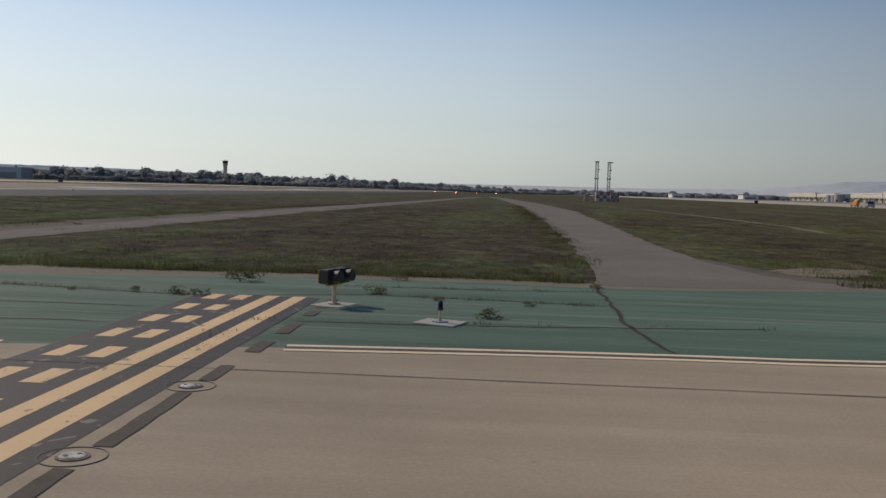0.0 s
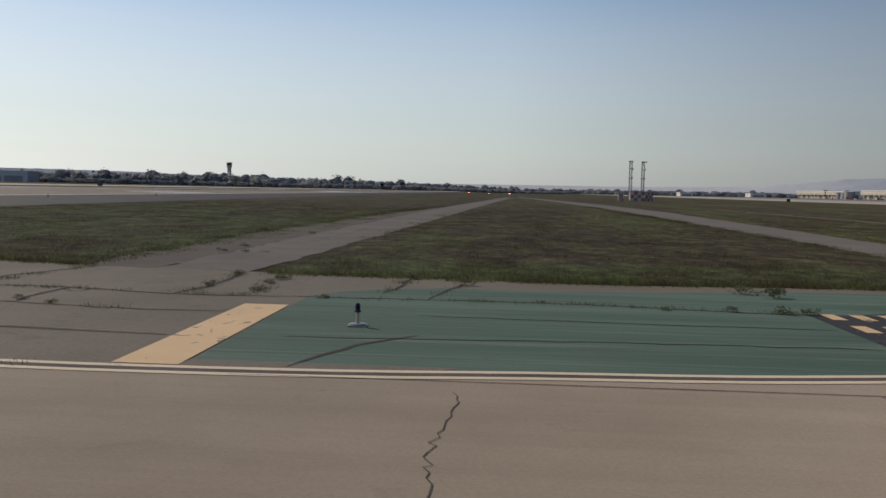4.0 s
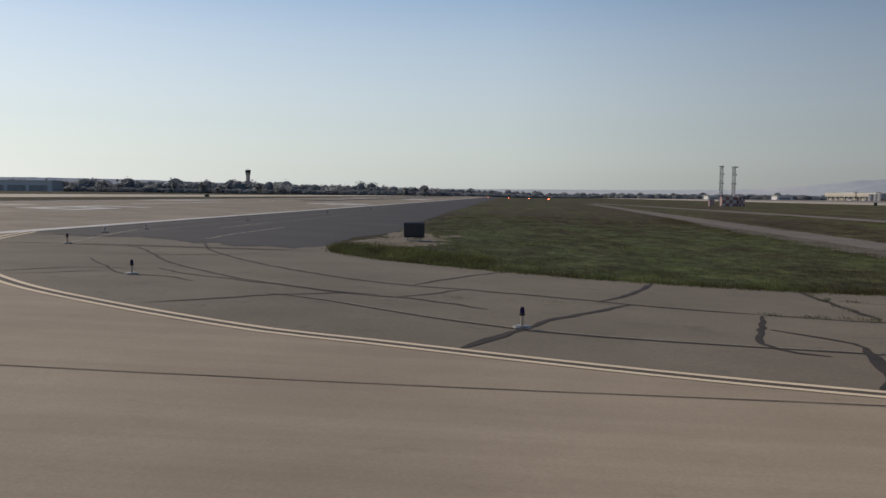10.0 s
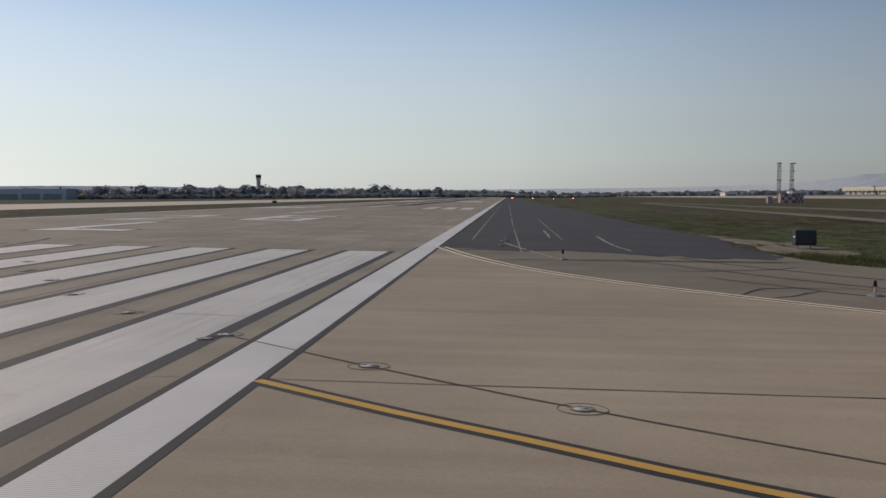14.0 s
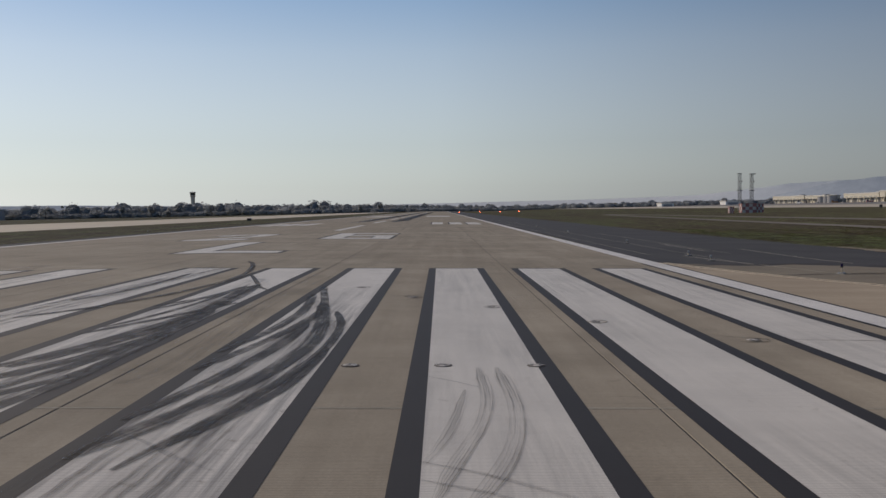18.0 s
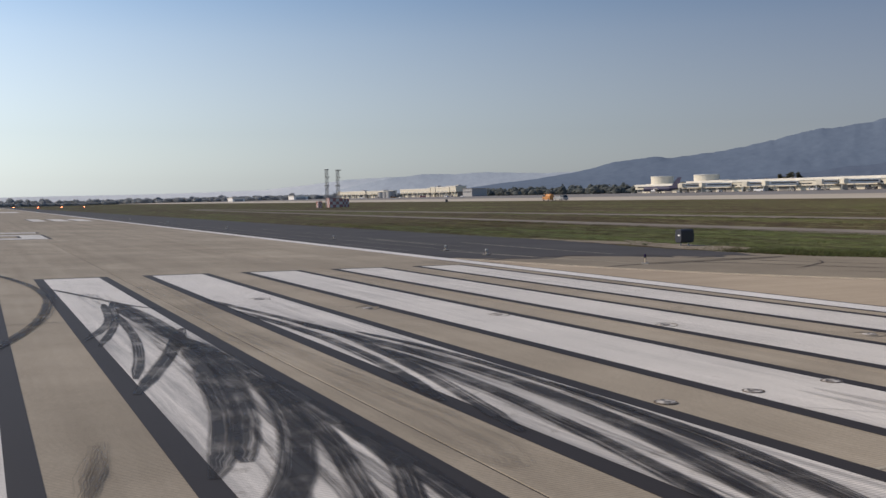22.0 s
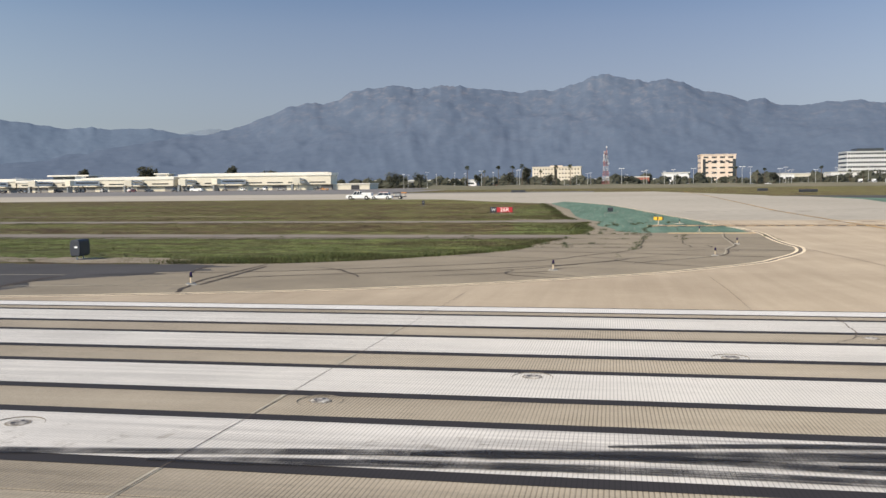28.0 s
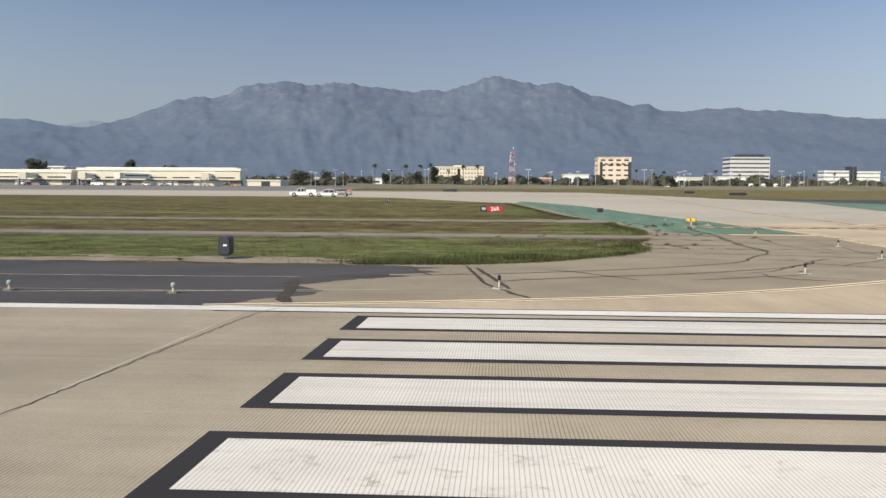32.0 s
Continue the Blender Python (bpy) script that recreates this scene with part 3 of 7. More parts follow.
def slabs_all():
    square = slab_mesh("slab", SLAB, SLAB * 2, M_RUNWAY)
    for i in range(-3, 3):
        for j in range(-3, 6):
            lay(square, runway, i * SLAB, -27.5 + 2 * j * SLAB)
    far = bmesh.new()
    for i in range(-3, 3):
        for j in range(6):
            y0 = -27.5 + 12 * SLAB + j * 560
            x0 = i * SLAB
            vs = [far.verts.new((x, y, gz(x) + 0.020)) for x, y in ((x0 + 0.011, y0), (x0 + SLAB - 0.011, y0), (x0 + SLAB - 0.011, y0 + 559.9), (x0 + 0.011, y0 + 559.9))]
            far.faces.new(vs)
    ob = part("slabs_beyond", far, M_RUNWAY, runway)
    tagged(ob, kind="stuff")
    folded = slab_mesh("slab", SLAB * 2, SLAB, M_TAXI, LEVEL - 22.4 - 4 * SLAB)
    double = slab_mesh("slab", SLAB * 2, SLAB, M_TAXI)
    for j in range(-6, 0):
        for i in (0, 2, 6, 8):
            lay(double, taxiway, 22.4 + i * SLAB, (-28.1 if i > 4 else -27.5) + j * SLAB)
        lay(folded, taxiway, 22.4 + 4 * SLAB, -27.5 + j * SLAB, True)
    rest = sheet_bm([(98.55, -73.2), (111.9, -73.2), (111.9, -59.9), (130, -59.9), (153, -61.3), (185, -63.5), (205.9, -58.9), (215, -51.9), (215, -10.9), (182, -7.5), (176, -10.5), (158, -16.5), (138, -20.5), (126, -22.1), (116, -23.3), (105, -24.7), (98.55, -25.5)], 0.020)
    tagged(part("slabs_beyond", rest, M_FARCON, taxiway), kind="stuff")


# ---- runway paint ----
def paint(name, quads, lift, material, label):
    bm = bmesh.new()
    for q in quads:
        bm.faces.new([bm.verts.new((x, y, 0)) for x, y in q])
    for f in bm.faces:
        f.normal_update()
        if f.normal.z < 0:
            f.normal_flip()
    drape(bm, lift)
    ob = new(name, mesh_of(name, bm, material))
    return tagged(ob, label, "marking", "", "structure")


def rect(x0, x1, y0, y1):
    return [(x0, y0), (x1, y0), (x1, y1), (x0, y1)]


W = 1.7526
for side in (1, -1):
    for i in range(6):
        a, b = sorted((side * (2 * i + 1) * W, side * (2 * i + 2) * W))
        d = 0.30
        paint("threshold_bar", [rect(a, b, -45.72, 0)], 0.026, M_RUBBED if i in (1, 2) and side > 0 else M_WHITE, "white painted threshold bar worn along the grooves")
        paint("threshold_bar_border", [rect(a - d, a, -45.72 - d, d), rect(b, b + d, -45.72 - d, d), rect(a, b, 0, d), rect(a, b, -45.72 - d, -45.72)], 0.0245, M_BLACK, "black painted border round a threshold bar")
for x0, x1 in ((22.0, 22.86), (-22.9, -22.0)):
    paint("runway_edge_line", [rect(x0, x1, -45, RUN_WEST)], 0.027, M_EDGE, "continuous white runway edge line")
paint("runway_edge_border", [rect(22.86, 23.0, -45, 3.8), rect(21.86, 22.0, -45, 3.8)], 0.025, M_BLACK, "thin black border of the edge line")
paint("centreline_dash", [rect(-0.46, 0.46, 71 + 61 * i, 107.6 + 61 * i) for i in range(40)], 0.026, M_WHITE, "white dashed runway centreline")
for side in (1, -1):
    for a, b in ((10.9, 12.9), (14.2, 16.4), (17.4, 19.8)):
        a, b = sorted((side * a, side * b))
        paint("touchdown_bar", [rect(a, b, 120, 144)], 0.026, M_WHITE, "white touchdown zone bar")
        paint("touchdown_bar_border", [rect(a - 0.3, a, 119.7, 144.3)], 0.0245, M_BLACK, "black border of a touchdown bar")
    a, b = sorted((side * 7.0, side * 16.0))
    paint("aiming_point", [rect(a, b, 300, 345)], 0.026, M_WHITE, "broad white aiming point marking")


# painted characters, 18 m long: each stroke a quad in a cell of 6 by 18 m
def glyph(name, strokes, x, y, label):
    paint(name, [[(x + u, y + v) for u, v in q] for q in strokes], 0.026, M_WHITE, label)
    grown = [[(x + u + (0.28 if k in (1, 2) else -0.28), y + v + (0.5 if k in (2, 3) else -0.5)) for k, (u, v) in enumerate(q)] for q in strokes]
    for k, q in enumerate(grown):
        paint(name + "_border", [q], 0.0236 + 0.0001 * k, M_BLACK, "black edging under a painted runway character")


glyph("runway_letter_l", [rect(0, 1.7, 0, 18.3), rect(1.7, 6.1, 0, 2.4)], -3.2, 14.2, "white painted letter L on the runway")
glyph("runway_digit_two", [rect(0, 5.6, 0, 2.6), [(0, 2.6), (1.9, 2.6), (5.6, 10.5), (3.8, 10.5)], rect(3.9, 5.6, 10.5, 15.6), rect(0.6, 5.6, 15.6, 18.2), rect(0, 1.6, 13.2, 16.2)], -10.2, 40.0, "white painted digit 2 on the runway")
glyph("runway_digit_six", [rect(0, 1.7, 2.6, 15.6), rect(0, 6.0, 0, 2.6), rect(4.3, 6.0, 2.6, 8.2), rect(1.7, 6.0, 8.2, 10.6), rect(0, 6.0, 15.6, 18.2)], 2.0, 40.0, "white painted digit 6 on the runway")

# taxiway edge: a double pale line that curves into the runway
EDGE = [(182, -7.4), (176, -10.4), (158, -16.4), (138, -20.4), (126, -22.0), (116, -23.2), (105, -24.6), (97.7, -25.65), (94.6, -25.8), (91, -26.06), (86, -26.6), (82, -27.3), (79, -27.55), (76.4, -27.85), (72.9, -27.95), (70, -27.8), (67.7, -27.65), (63.8, -27.5), (61, -27.5), (57, -27.45), (54.7, -27.17), (52.1, -26.7), (49.75, -26.1), (47.2, -25.25), (44.2, -24.1), (42.3, -23.4), (40.1, -22.1), (37.9, -20.6), (35.4, -18.7), (33.3, -16.65), (30.8, -13.75), (29.1, -11.6), (27.0, -8.0), (25.5, -4.4), (24.3, -0.6), (23.3, 3.1), (22.98, 4.4)]
edge_line = smooth_line(EDGE, 0.8)
stretches = [[p for p in edge_line if p.x > 87.9], [p for p in edge_line if p.x < 85.0]]
for stretch in stretches:
    for shift in (-0.19, 0.19):
        ob = new("taxiway_edge_line", mesh_of("taxiway_edge_line", band(bmesh.new(), stretch, 0.165, shift, 0.027), M_PALE))
        tagged(ob, "pale yellow double line along the taxiway edge", "marking", "", "structure")
    ob = new("taxiway_edge_backing", mesh_of("taxiway_edge_backing", band(bmesh.new(), stretch, 0.22, 0, 0.0255), M_CUT))
    tagged(ob, "dark gap between the double edge lines", "marking", "", "structure")
# concrete between the joint and the curved edge line is the runway's own
sheet("runway_fillet", [(22.9, -27.5), (58.4, -27.5)] + [(p.x, p.y) for p in edge_line if p.x < 58.4] + [(22.9, 4.4)], 0.0185, M_TAXI, "pale concrete fillet between taxiway and runway", "pavement")

sheet("taxiway_margin", [(68.2, -28.12), (98.5, -28.12)] + [(p.x, p.y) for p in edge_line if 68.2 < p.x < 98.5], 0.019, M_TAXI, "pale concrete margin beside the taxiway edge line", "pavement")
sheet("shoulder_strip", [(58.4, -27.2), (78, -27.2)] + [(p.x, p.y) for p in edge_line if 58.4 < p.x < 78], 0.0215, M_SHOULDER, "worn asphalt running up to the edge line", "pavement")

# hold marking across the green shoulder and the taxiway: two solid and two broken lines
paint("hold_backing", [rect(85.05, 87.8, -45.6, -20.0)], 0.0245, M_HOLD, "chipped black backing of the hold marking")
for i in (2, 3):
    paint("hold_solid_line", [rect(85.345 + 0.61 * i, 85.65 + 0.61 * i, -45.4, -19.9)], 0.027, M_YELLOW, "solid yellow line of the hold marking")
for x in (85.345, 85.955):
    for i in range(14):
        y = -19.95 - 1.715 * i
        paint("hold_dash", [rect(x, x + 0.305, y - 0.86, y)], 0.027, M_YELLOW, "yellow dash of the hold marking")
paint("yellow_stripe", [[(73.2, -21.0), (74.15, -21.0), (74.15, -27.6), (73.2, -27.6)]], 0.027, M_YELLOW, "broad yellow bar on the taxiway shoulder")
lead = smooth_line([(22.9, -27.6), (24.96, -29.13), (26.4, -30.1), (27.67, -31.0), (29.26, -31.99), (31.5, -33.3), (36, -35.6), (44, -37.8), (56, -38.7), (100, -38.8), (300, -38.8)], 0.8)
ob = new("lead_in_backing", mesh_of("lead_in_backing", band(bmesh.new(), lead, 0.40, 0, 0.0245), M_BLACKT))
tagged(ob, "dark backing under the yellow lead-in line", "marking", "", "structure")
ob = new("lead_in_line", mesh_of("lead_in_line", band(bmesh.new(), lead, 0.17, 0, 0.027), M_LEADLINE))
tagged(ob, "yellow lead-in line curving towards the runway", "marking", "", "structure")

# ---- more materials ----
M_PAD = surface("pale_pad_concrete", (0.36, 0.34, 0.295), (0.52, 0.49, 0.43), 1.5, 18, 0.9, 0.003, (0.3, 0.27, 0.22))
M_STEEL = plain("dull_steel", (0.34, 0.34, 0.33), 0.45, 0.8)
M_BRIGHT = plain("bright_metal", (0.60, 0.58, 0.54), 0.5, 0.4, 0.3, 6.0)
M_WORNMETAL = surface("worn_light_top", (0.10, 0.09, 0.08), (0.50, 0.46, 0.40), 9.0, 40, 0.6, 0.0, None, 0.12)
M_ORANGE = plain("faded_orange_paint", (0.60, 0.48, 0.34), 0.6)
M_BLUELENS = leafy("blue_glass", (0.024, 0.016, 0.040), (0.03, 0.02, 0.05), 0.0)
shine = M_BLUELENS.node_tree.nodes
shine["Translucent BSDF"].inputs["Color"].default_value = (0.12, 0.09, 0.60, 1)
M_BLUELENS.node_tree.links.remove(shine["Translucent BSDF"].inputs["Color"].links[0])
shine["Mix Shader"].inputs[0].default_value = 0.15
M_BLACKP = plain("black_paint", (0.022, 0.023, 0.028), 0.5)
M_NAVY = plain("dark_sign_back", (0.030, 0.034, 0.046), 0.55)
M_SIGNRED = plain("red_sign_face", (0.42, 0.02, 0.024), 0.45)
M_SIGNWHITE = plain("white_lettering", (0.85, 0.85, 0.83), 0.5)
M_SIGNYEL = plain("yellow_housing", (0.72, 0.42, 0.03), 0.5)
M_REDP = plain("faded_red_paint", (0.50, 0.19, 0.17), 0.7)
M_WHITEP = plain("white_paintwork", (0.78, 0.77, 0.74), 0.5)
M_CARWHITE = plain("white_car_paint", (0.80, 0.80, 0.78), 0.25)
M_CREAM = surface("cream_wall", (0.52, 0.48, 0.385), (0.62, 0.575, 0.47), 0.05, 1.5, 0.8, 0.0)
M_ROOF = surface("pale_roof", (0.58, 0.55, 0.475), (0.68, 0.65, 0.57), 0.05, 1.5, 0.7, 0.0)
# Dark grey with the shade and glazing under upper storeys put into the colour.
M_DIM = surface("shaded_ground_floor", (0.13, 0.125, 0.12), (0.25, 0.24, 0.225), 0.12, 1.2, 0.7, 0.0)
M_GREY = surface("grey_wall", (0.24, 0.24, 0.24), (0.34, 0.34, 0.34), 0.1, 2, 0.8, 0.0)
M_GLASS = plain("dark_glazing", (0.035, 0.04, 0.045), 0.12, 0.0, 0.3, 0.3)
# Grey wall lightened in its colour for the haze before the far hangar.
M_HAZEWALL = surface("hazed_grey_cladding", (0.50, 0.52, 0.54), (0.56, 0.58, 0.60), 0.05, 1.0, 0.9, 0.0)
M_OFFICEGREY = surface("pale_grey_cladding", (0.50, 0.50, 0.49), (0.58, 0.58, 0.57), 0.05, 1.0, 0.8, 0.0)
M_HOUSING = plain("dark_brown_housing", (0.05, 0.042, 0.035), 0.5)
M_TYRE = plain("black_tyre", (0.02, 0.02, 0.02), 0.9)
M_PINKWALL = surface("pinkish_wall", (0.60, 0.47, 0.37), (0.72, 0.58, 0.47), 0.06, 1.5, 0.8, 0.0)
M_TANWALL = surface("tan_wall", (0.52, 0.455, 0.355), (0.62, 0.55, 0.44), 0.06, 1.5, 0.8, 0.0)
M_BRICKRED = surface("red_brick_wall", (0.34, 0.11, 0.08), (0.45, 0.17, 0.12), 0.1, 2, 0.85, 0.0)
M_YCLOTH = plain("amber_paint", (0.56, 0.25, 0.075), 0.5, 0, 0.3)
M_TOWER = surface("tower_concrete", (0.50, 0.46, 0.40), (0.62, 0.57, 0.50), 0.1, 2, 0.85, 0.0)
M_BARK = surface("bark", (0.07, 0.055, 0.04), (0.14, 0.11, 0.08), 2.0, 15)
M_LEAF = leafy("tree_leaves", (0.06, 0.075, 0.055), (0.12, 0.14, 0.095), 0.45)
# Greyed and lightened: some distance haze sits in this leaf colour.
M_FARLEAF = leafy("far_hazy_leaves", (0.12, 0.135, 0.13), (0.19, 0.205, 0.19), 0.5)
M_NORTHLEAF = leafy("dark_green_leaves", (0.068, 0.072, 0.054), (0.135, 0.135, 0.100), 0.38)
# Leaf colour paled to grey-blue to stand in for haze over the western trees.
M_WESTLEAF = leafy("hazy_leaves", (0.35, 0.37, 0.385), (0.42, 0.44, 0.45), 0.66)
M_PALM = leafy("palm_leaves", (0.06, 0.07, 0.045), (0.12, 0.13, 0.08))
M_GRASS = leafy("grass_blades", (0.045, 0.060, 0.018), (0.13, 0.135, 0.045), 0.42, GREEN_TONES)
M_DRY = leafy("dry_grass_blades", (0.065, 0.046, 0.030), (0.14, 0.105, 0.062), 0.42, DRY_TONES)
M_WEED = leafy("weed_leaves", (0.10, 0.115, 0.065), (0.18, 0.19, 0.115), 0.45)
M_REDLAMP = glowing("red_lamp", (1.0, 0.12, 0.05), 30.0)
M_TAIL = plain("dark_tail_paint", (0.05, 0.045, 0.085), 0.5)


# ---- sealed cracks and seams on the shoulders ----
def crack(points, width, seed, jitter=0.09, step=0.6, material=M_TAR, lift=0.0235, label="black tar-sealed crack in the asphalt", name="sealed_crack"):
    ob = new(name, mesh_of(name, band(bmesh.new(), wander(points, step, jitter, seed), width, 0, lift, 0.22, seed, True), material))
    return tagged(ob, label, "crack", "sealed cracks", "structure")


def tar(w, *pts, stray=0.06):
    crack(list(pts), min(w, 0.12 + 0.55 * (w - 0.12)) if w > 0.12 else w, int(abs(pts[0][0] * 31 + pts[-1][1] * 17)), stray, 0.45)


# long cracks that follow the curve of the edge
tar(0.13, (30.9, -2.7), (32.2, -4.3), (34.5, -8.4), (36.1, -10.9), (37.4, -12.4), (39.3, -14.5), (41.4, -16.1), (43.0, -17.1), (44.2, -17.4), (45.5, -18.3), (46.3, -19.05))
tar(0.13, (32.1, 3.2), (33.2, 0.3), (34.5, -3.1), (35.9, -5.6), (38.2, -9.0), (41.1, -12.2), (43.3, -14.0), (46.0, -15.05), (48.5, -16.15), (50.3, -17.05), (52.6, -17.8))
tar(0.10, (52.6, -17.8), (55.6, -18.4), (58.9, -18.4), (62.2, -18.7), (66.0, -18.9), (68.6, -19.0), (71.0, -19.6), (73.6, -19.5))
tar(0.07, (55.8, -21.3), (58.2, -21.4), (60.9, -21.2), (64.7, -21.5), (68.4, -21.75), (71.0, -22.2), (73.1, -22.2))
tar(0.09, (55.7, -21.9), (56.2, -22.45), (57.4, -22.6), (59.4, -22.3))
tar(0.07, (55.7, -21.9), (54.5, -22.5), (53.4, -22.95))
tar(0.12, (38.8, -20.4), (39.9, -19.1), (41.1, -17.9), (42.8, -16.8), (43.4, -16.9))
tar(0.11, (44.0, -17.3), (45.0, -15.9), (45.4, -15.0))
tar(0.12, (44.1, -14.2), (44.9, -12.0), (46.0, -9.7), (46.9, -8.3))
tar(0.09, (33.0, -15.6), (34.0, -14.6), (35.0, -13.4))
tar(0.10, (32.5, -9.5), (34.7, -12.9), (35.7, -14.3), (37.0, -14.5), (38.2, -15.5))
tar(0.10, (35.9, -12.1), (37.3, -13.6), (39.8, -15.1), (43.0, -17.0))
tar(0.10, (36.0, -12.8), (33.9, -12.8), (32.9, -13.9), (32.3, -15.1))
tar(0.13, (38.5, -1.55), (33.9, -2.05), (30.3, -2.45), (28.3, -2.8), stray=0.03)
tar(0.2, (37.5, -2.0), (31.5, -2.8), (28.4, -3.2), stray=0.03)
tar(0.20, (28.2, -2.95), (26.65, -3.4), (25.6, -3.75))
tar(0.18, (37.3, 0.6), (34.6, 0.0), (33.2, -0.55))
tar(0.11, (37.1, -4.3), (35.7, -5.8), (33.6, -6.9), (32.1, -7.65))
# cracks across the shoulder, widest beside the concrete
tar(0.20, (51.3, -10.7), (50.5, -13.2), (49.6, -15.5), (49.1, -16.4))
tar(0.22, (49.8, -16.8), (48.7, -18.7), (47.8, -20.1), (47.05, -21.8))
tar(0.32, (47.05, -21.8), (46.35, -23.3), (45.9, -24.4))
tar(0.16, (52.7, -18.0), (52.25, -19.6), (51.8, -21.0), (51.45, -22.4), (51.8, -23.3), (52.4, -23.55))
tar(0.22, (52.25, -20.35), (52.95, -21.25), (53.35, -21.9), (53.35, -22.5))
tar(0.36, (53.35, -22.4), (53.1, -23.4), (52.85, -24.5), (52.55, -25.6), (52.2, -26.35), (52.05, -27.3))
tar(0.24, (55.6, -11.4), (55.45, -14.5), (55.45, -16.8), (55.4, -17.9))
tar(0.20, (56.05, -18.4), (55.75, -19.3), (55.7, -21.0), (55.7, -21.9))
tar(0.24, (60.0, -12.0), (59.95, -14.1), (60.05, -16.1), (60.0, -17.5), (60.15, -18.3))
tar(0.16, (61.15, -21.25), (60.85, -22.0), (60.55, -23.3), (60.4, -24.4), (60.4, -25.9), (60.5, -27.2))
tar(0.15, (62.9, -18.8), (62.95, -20.3), (63.0, -21.4))
tar(0.15, (65.85, -18.6), (65.75, -16.5), (66.2, -15.0), (66.3, -14.0))
tar(0.23, (67.2, -21.7), (67.45, -23.9), (67.5, -26.1), (67.65, -27.2))
tar(0.16, (68.4, -19.0), (68.45, -20.9), (68.6, -21.6))
tar(0.07, (68.4, -19.3), (68.8, -19.65), (69.05, -19.4), (68.95, -18.95))
tar(0.16, (71.25, -14.5), (71.4, -16.2), (71.4, -18.0), (71.2, -19.4))
tar(0.12, (76.1, -14.8), (76.0, -16.7), (75.8, -18.4))
tar(0.07, (56.0, -14.0), (57.0, -14.3), (58.1, -14.15), (59.7, -13.7))
tar(0.07, (57.4, -16.6), (57.4, -18.0))
# joints in the green shoulder and beyond
tar(0.09, (73.6, -19.5), (76.5, -19.4), (80, -19.4), (85.1, -20.1), (88.9, -19.0), (94.3, -19.5))
tar(0.06, (75.0, -25.0), (80.0, -24.6), (85.0, -24.4))
tar(0.06, (76.9, -22.0), (80.0, -22.2), (84.9, -22.3))
tar(0.07, (88, -23.6), (91.6, -23.2), (97, -22.3))
tar(0.07, (88.8, -17.2), (91.5, -17.0), (94.3, -16.6))
tar(0.10, (94.4, -14.8), (94.35, -19.2), (94.3, -22.7), (94.65, -25.5))
tar(0.6, (31.4, 3.9), (29.8, 3.7), (27.6, 3.3), (26.3, 3.05), (24.6, 2.8), (23.6, 2.4))
tar(0.09, (77.6, -15.6), (77.3, -17.4), (76.9, -19.4))
tar(0.10, (77.2, -24.4), (76.3, -25.6), (75.6, -27.5))
SEAM = [(40.8, -17.4), (42.5, -18.45), (44.2, -19.9), (45.7, -21.0), (47.2, -21.9), (48.6, -22.3), (51.1, -22.7), (53.9, -23.0), (56.4, -23.55), (58.7, -24.05), (62.7, -24.33), (67.5, -24.5), (71.4, -24.85), (73.1, -25.0)]
for i, pts in enumerate([SEAM, [(26.85, 3.6), (26.8, 6.5), (26.6, 60), (26.5, 220)], [(24.2, 12), (24.3, 220)], [(29.5, 60), (29.4, 14)]]):
    crack(pts, 0.06, 60 + i, 0.02, 0.9, M_SEAM, 0.0215, "pale weathered seam in the asphalt", "paving_seam")
crack([(x, y - 0.16) for x, y in SEAM], 0.09, 66, 0.02, 0.9, M_TAR, 0.0212, "dark edge of a paving seam", "paving_seam")
for i, pts in enumerate([[(25.76, 11.1), (26.87, 4.66), (28.0, -1.35), (28.35, -2.9)], [(28.88, 28.8), (28.78, 16.3)], [(31.9, 20.4), (31.76, 10.8), (31.98, 3.9)]]):
    crack(pts, 0.14, 70 + i, 0.06, 0.6, M_SEAM, 0.0225, "pale crack in dark asphalt", "pale_crack")
# cracks in the runway and taxiway concrete
for i, (pts, w, stray) in enumerate([([(63.2, -28.6), (63.0, -29.7)], 0.014, 0.08), ([(63.1, -30.7), (62.9, -31.3), (63.05, -31.9), (62.95, -32.6), (63.1, -33.8)], 0.03, 0.075), ([(78.0, -28.7), (78.05, -29.7), (77.9, -31.3), (78.1, -33.6)], 0.016, 0.05), ([(34.8, -20.2), (34.8, -27.4)], 0.02, 0.02), ([(17.8, -20.6), (18.9, -21.3), (22, -21.6)], 0.025, 0.03), ([(10.8, 3.0), (20.6, 2.7), (22.6, 2.4)], 0.025, 0.03)]):
    crack(pts, w, 80 + i, stray, 0.14, M_CUT, 0.0285, "thin ragged crack in the concrete", "concrete_crack")
# saw cuts that feed the flush lights
LEAD_LIGHTS = [(30.12, -30.72), (27.1, -28.65), (24.2, -26.38), (21.3, -23.9), (18.5, -21.45), (15.9, -18.58), (13.72, -15.48), (11.65, -12.86), (9.9, -9.68)]
crack([(38, -35.0), (34, -33.0), (31.7, -31.75)] + LEAD_LIGHTS[:4], 0.055, 95, 0.012, 0.8, M_CUT, 0.0285, "dark sealed saw cut joining the flush lights", "saw_cut")
for a, b in ((-27.85, -28.85), (-29.55, -31.85), (-32.55, -34.9)):
    sheet("patched_trench", rough([(88.0, a), (88.2, a), (88.23, b), (88.02, b)], 0.15, 0.012, 1.0, 2.0), 0.0286, M_CUT, "dark patched trench between the flush lights", "patch")
crack([(22.9, -27.5), (36, -27.55), (45, -27.6), (52, -27.42), (58, -27.45)], 0.035, 98, 0.008, 0.7, M_TAR, 0.0285, "dark joint along the taxiway concrete", "paving_joint")
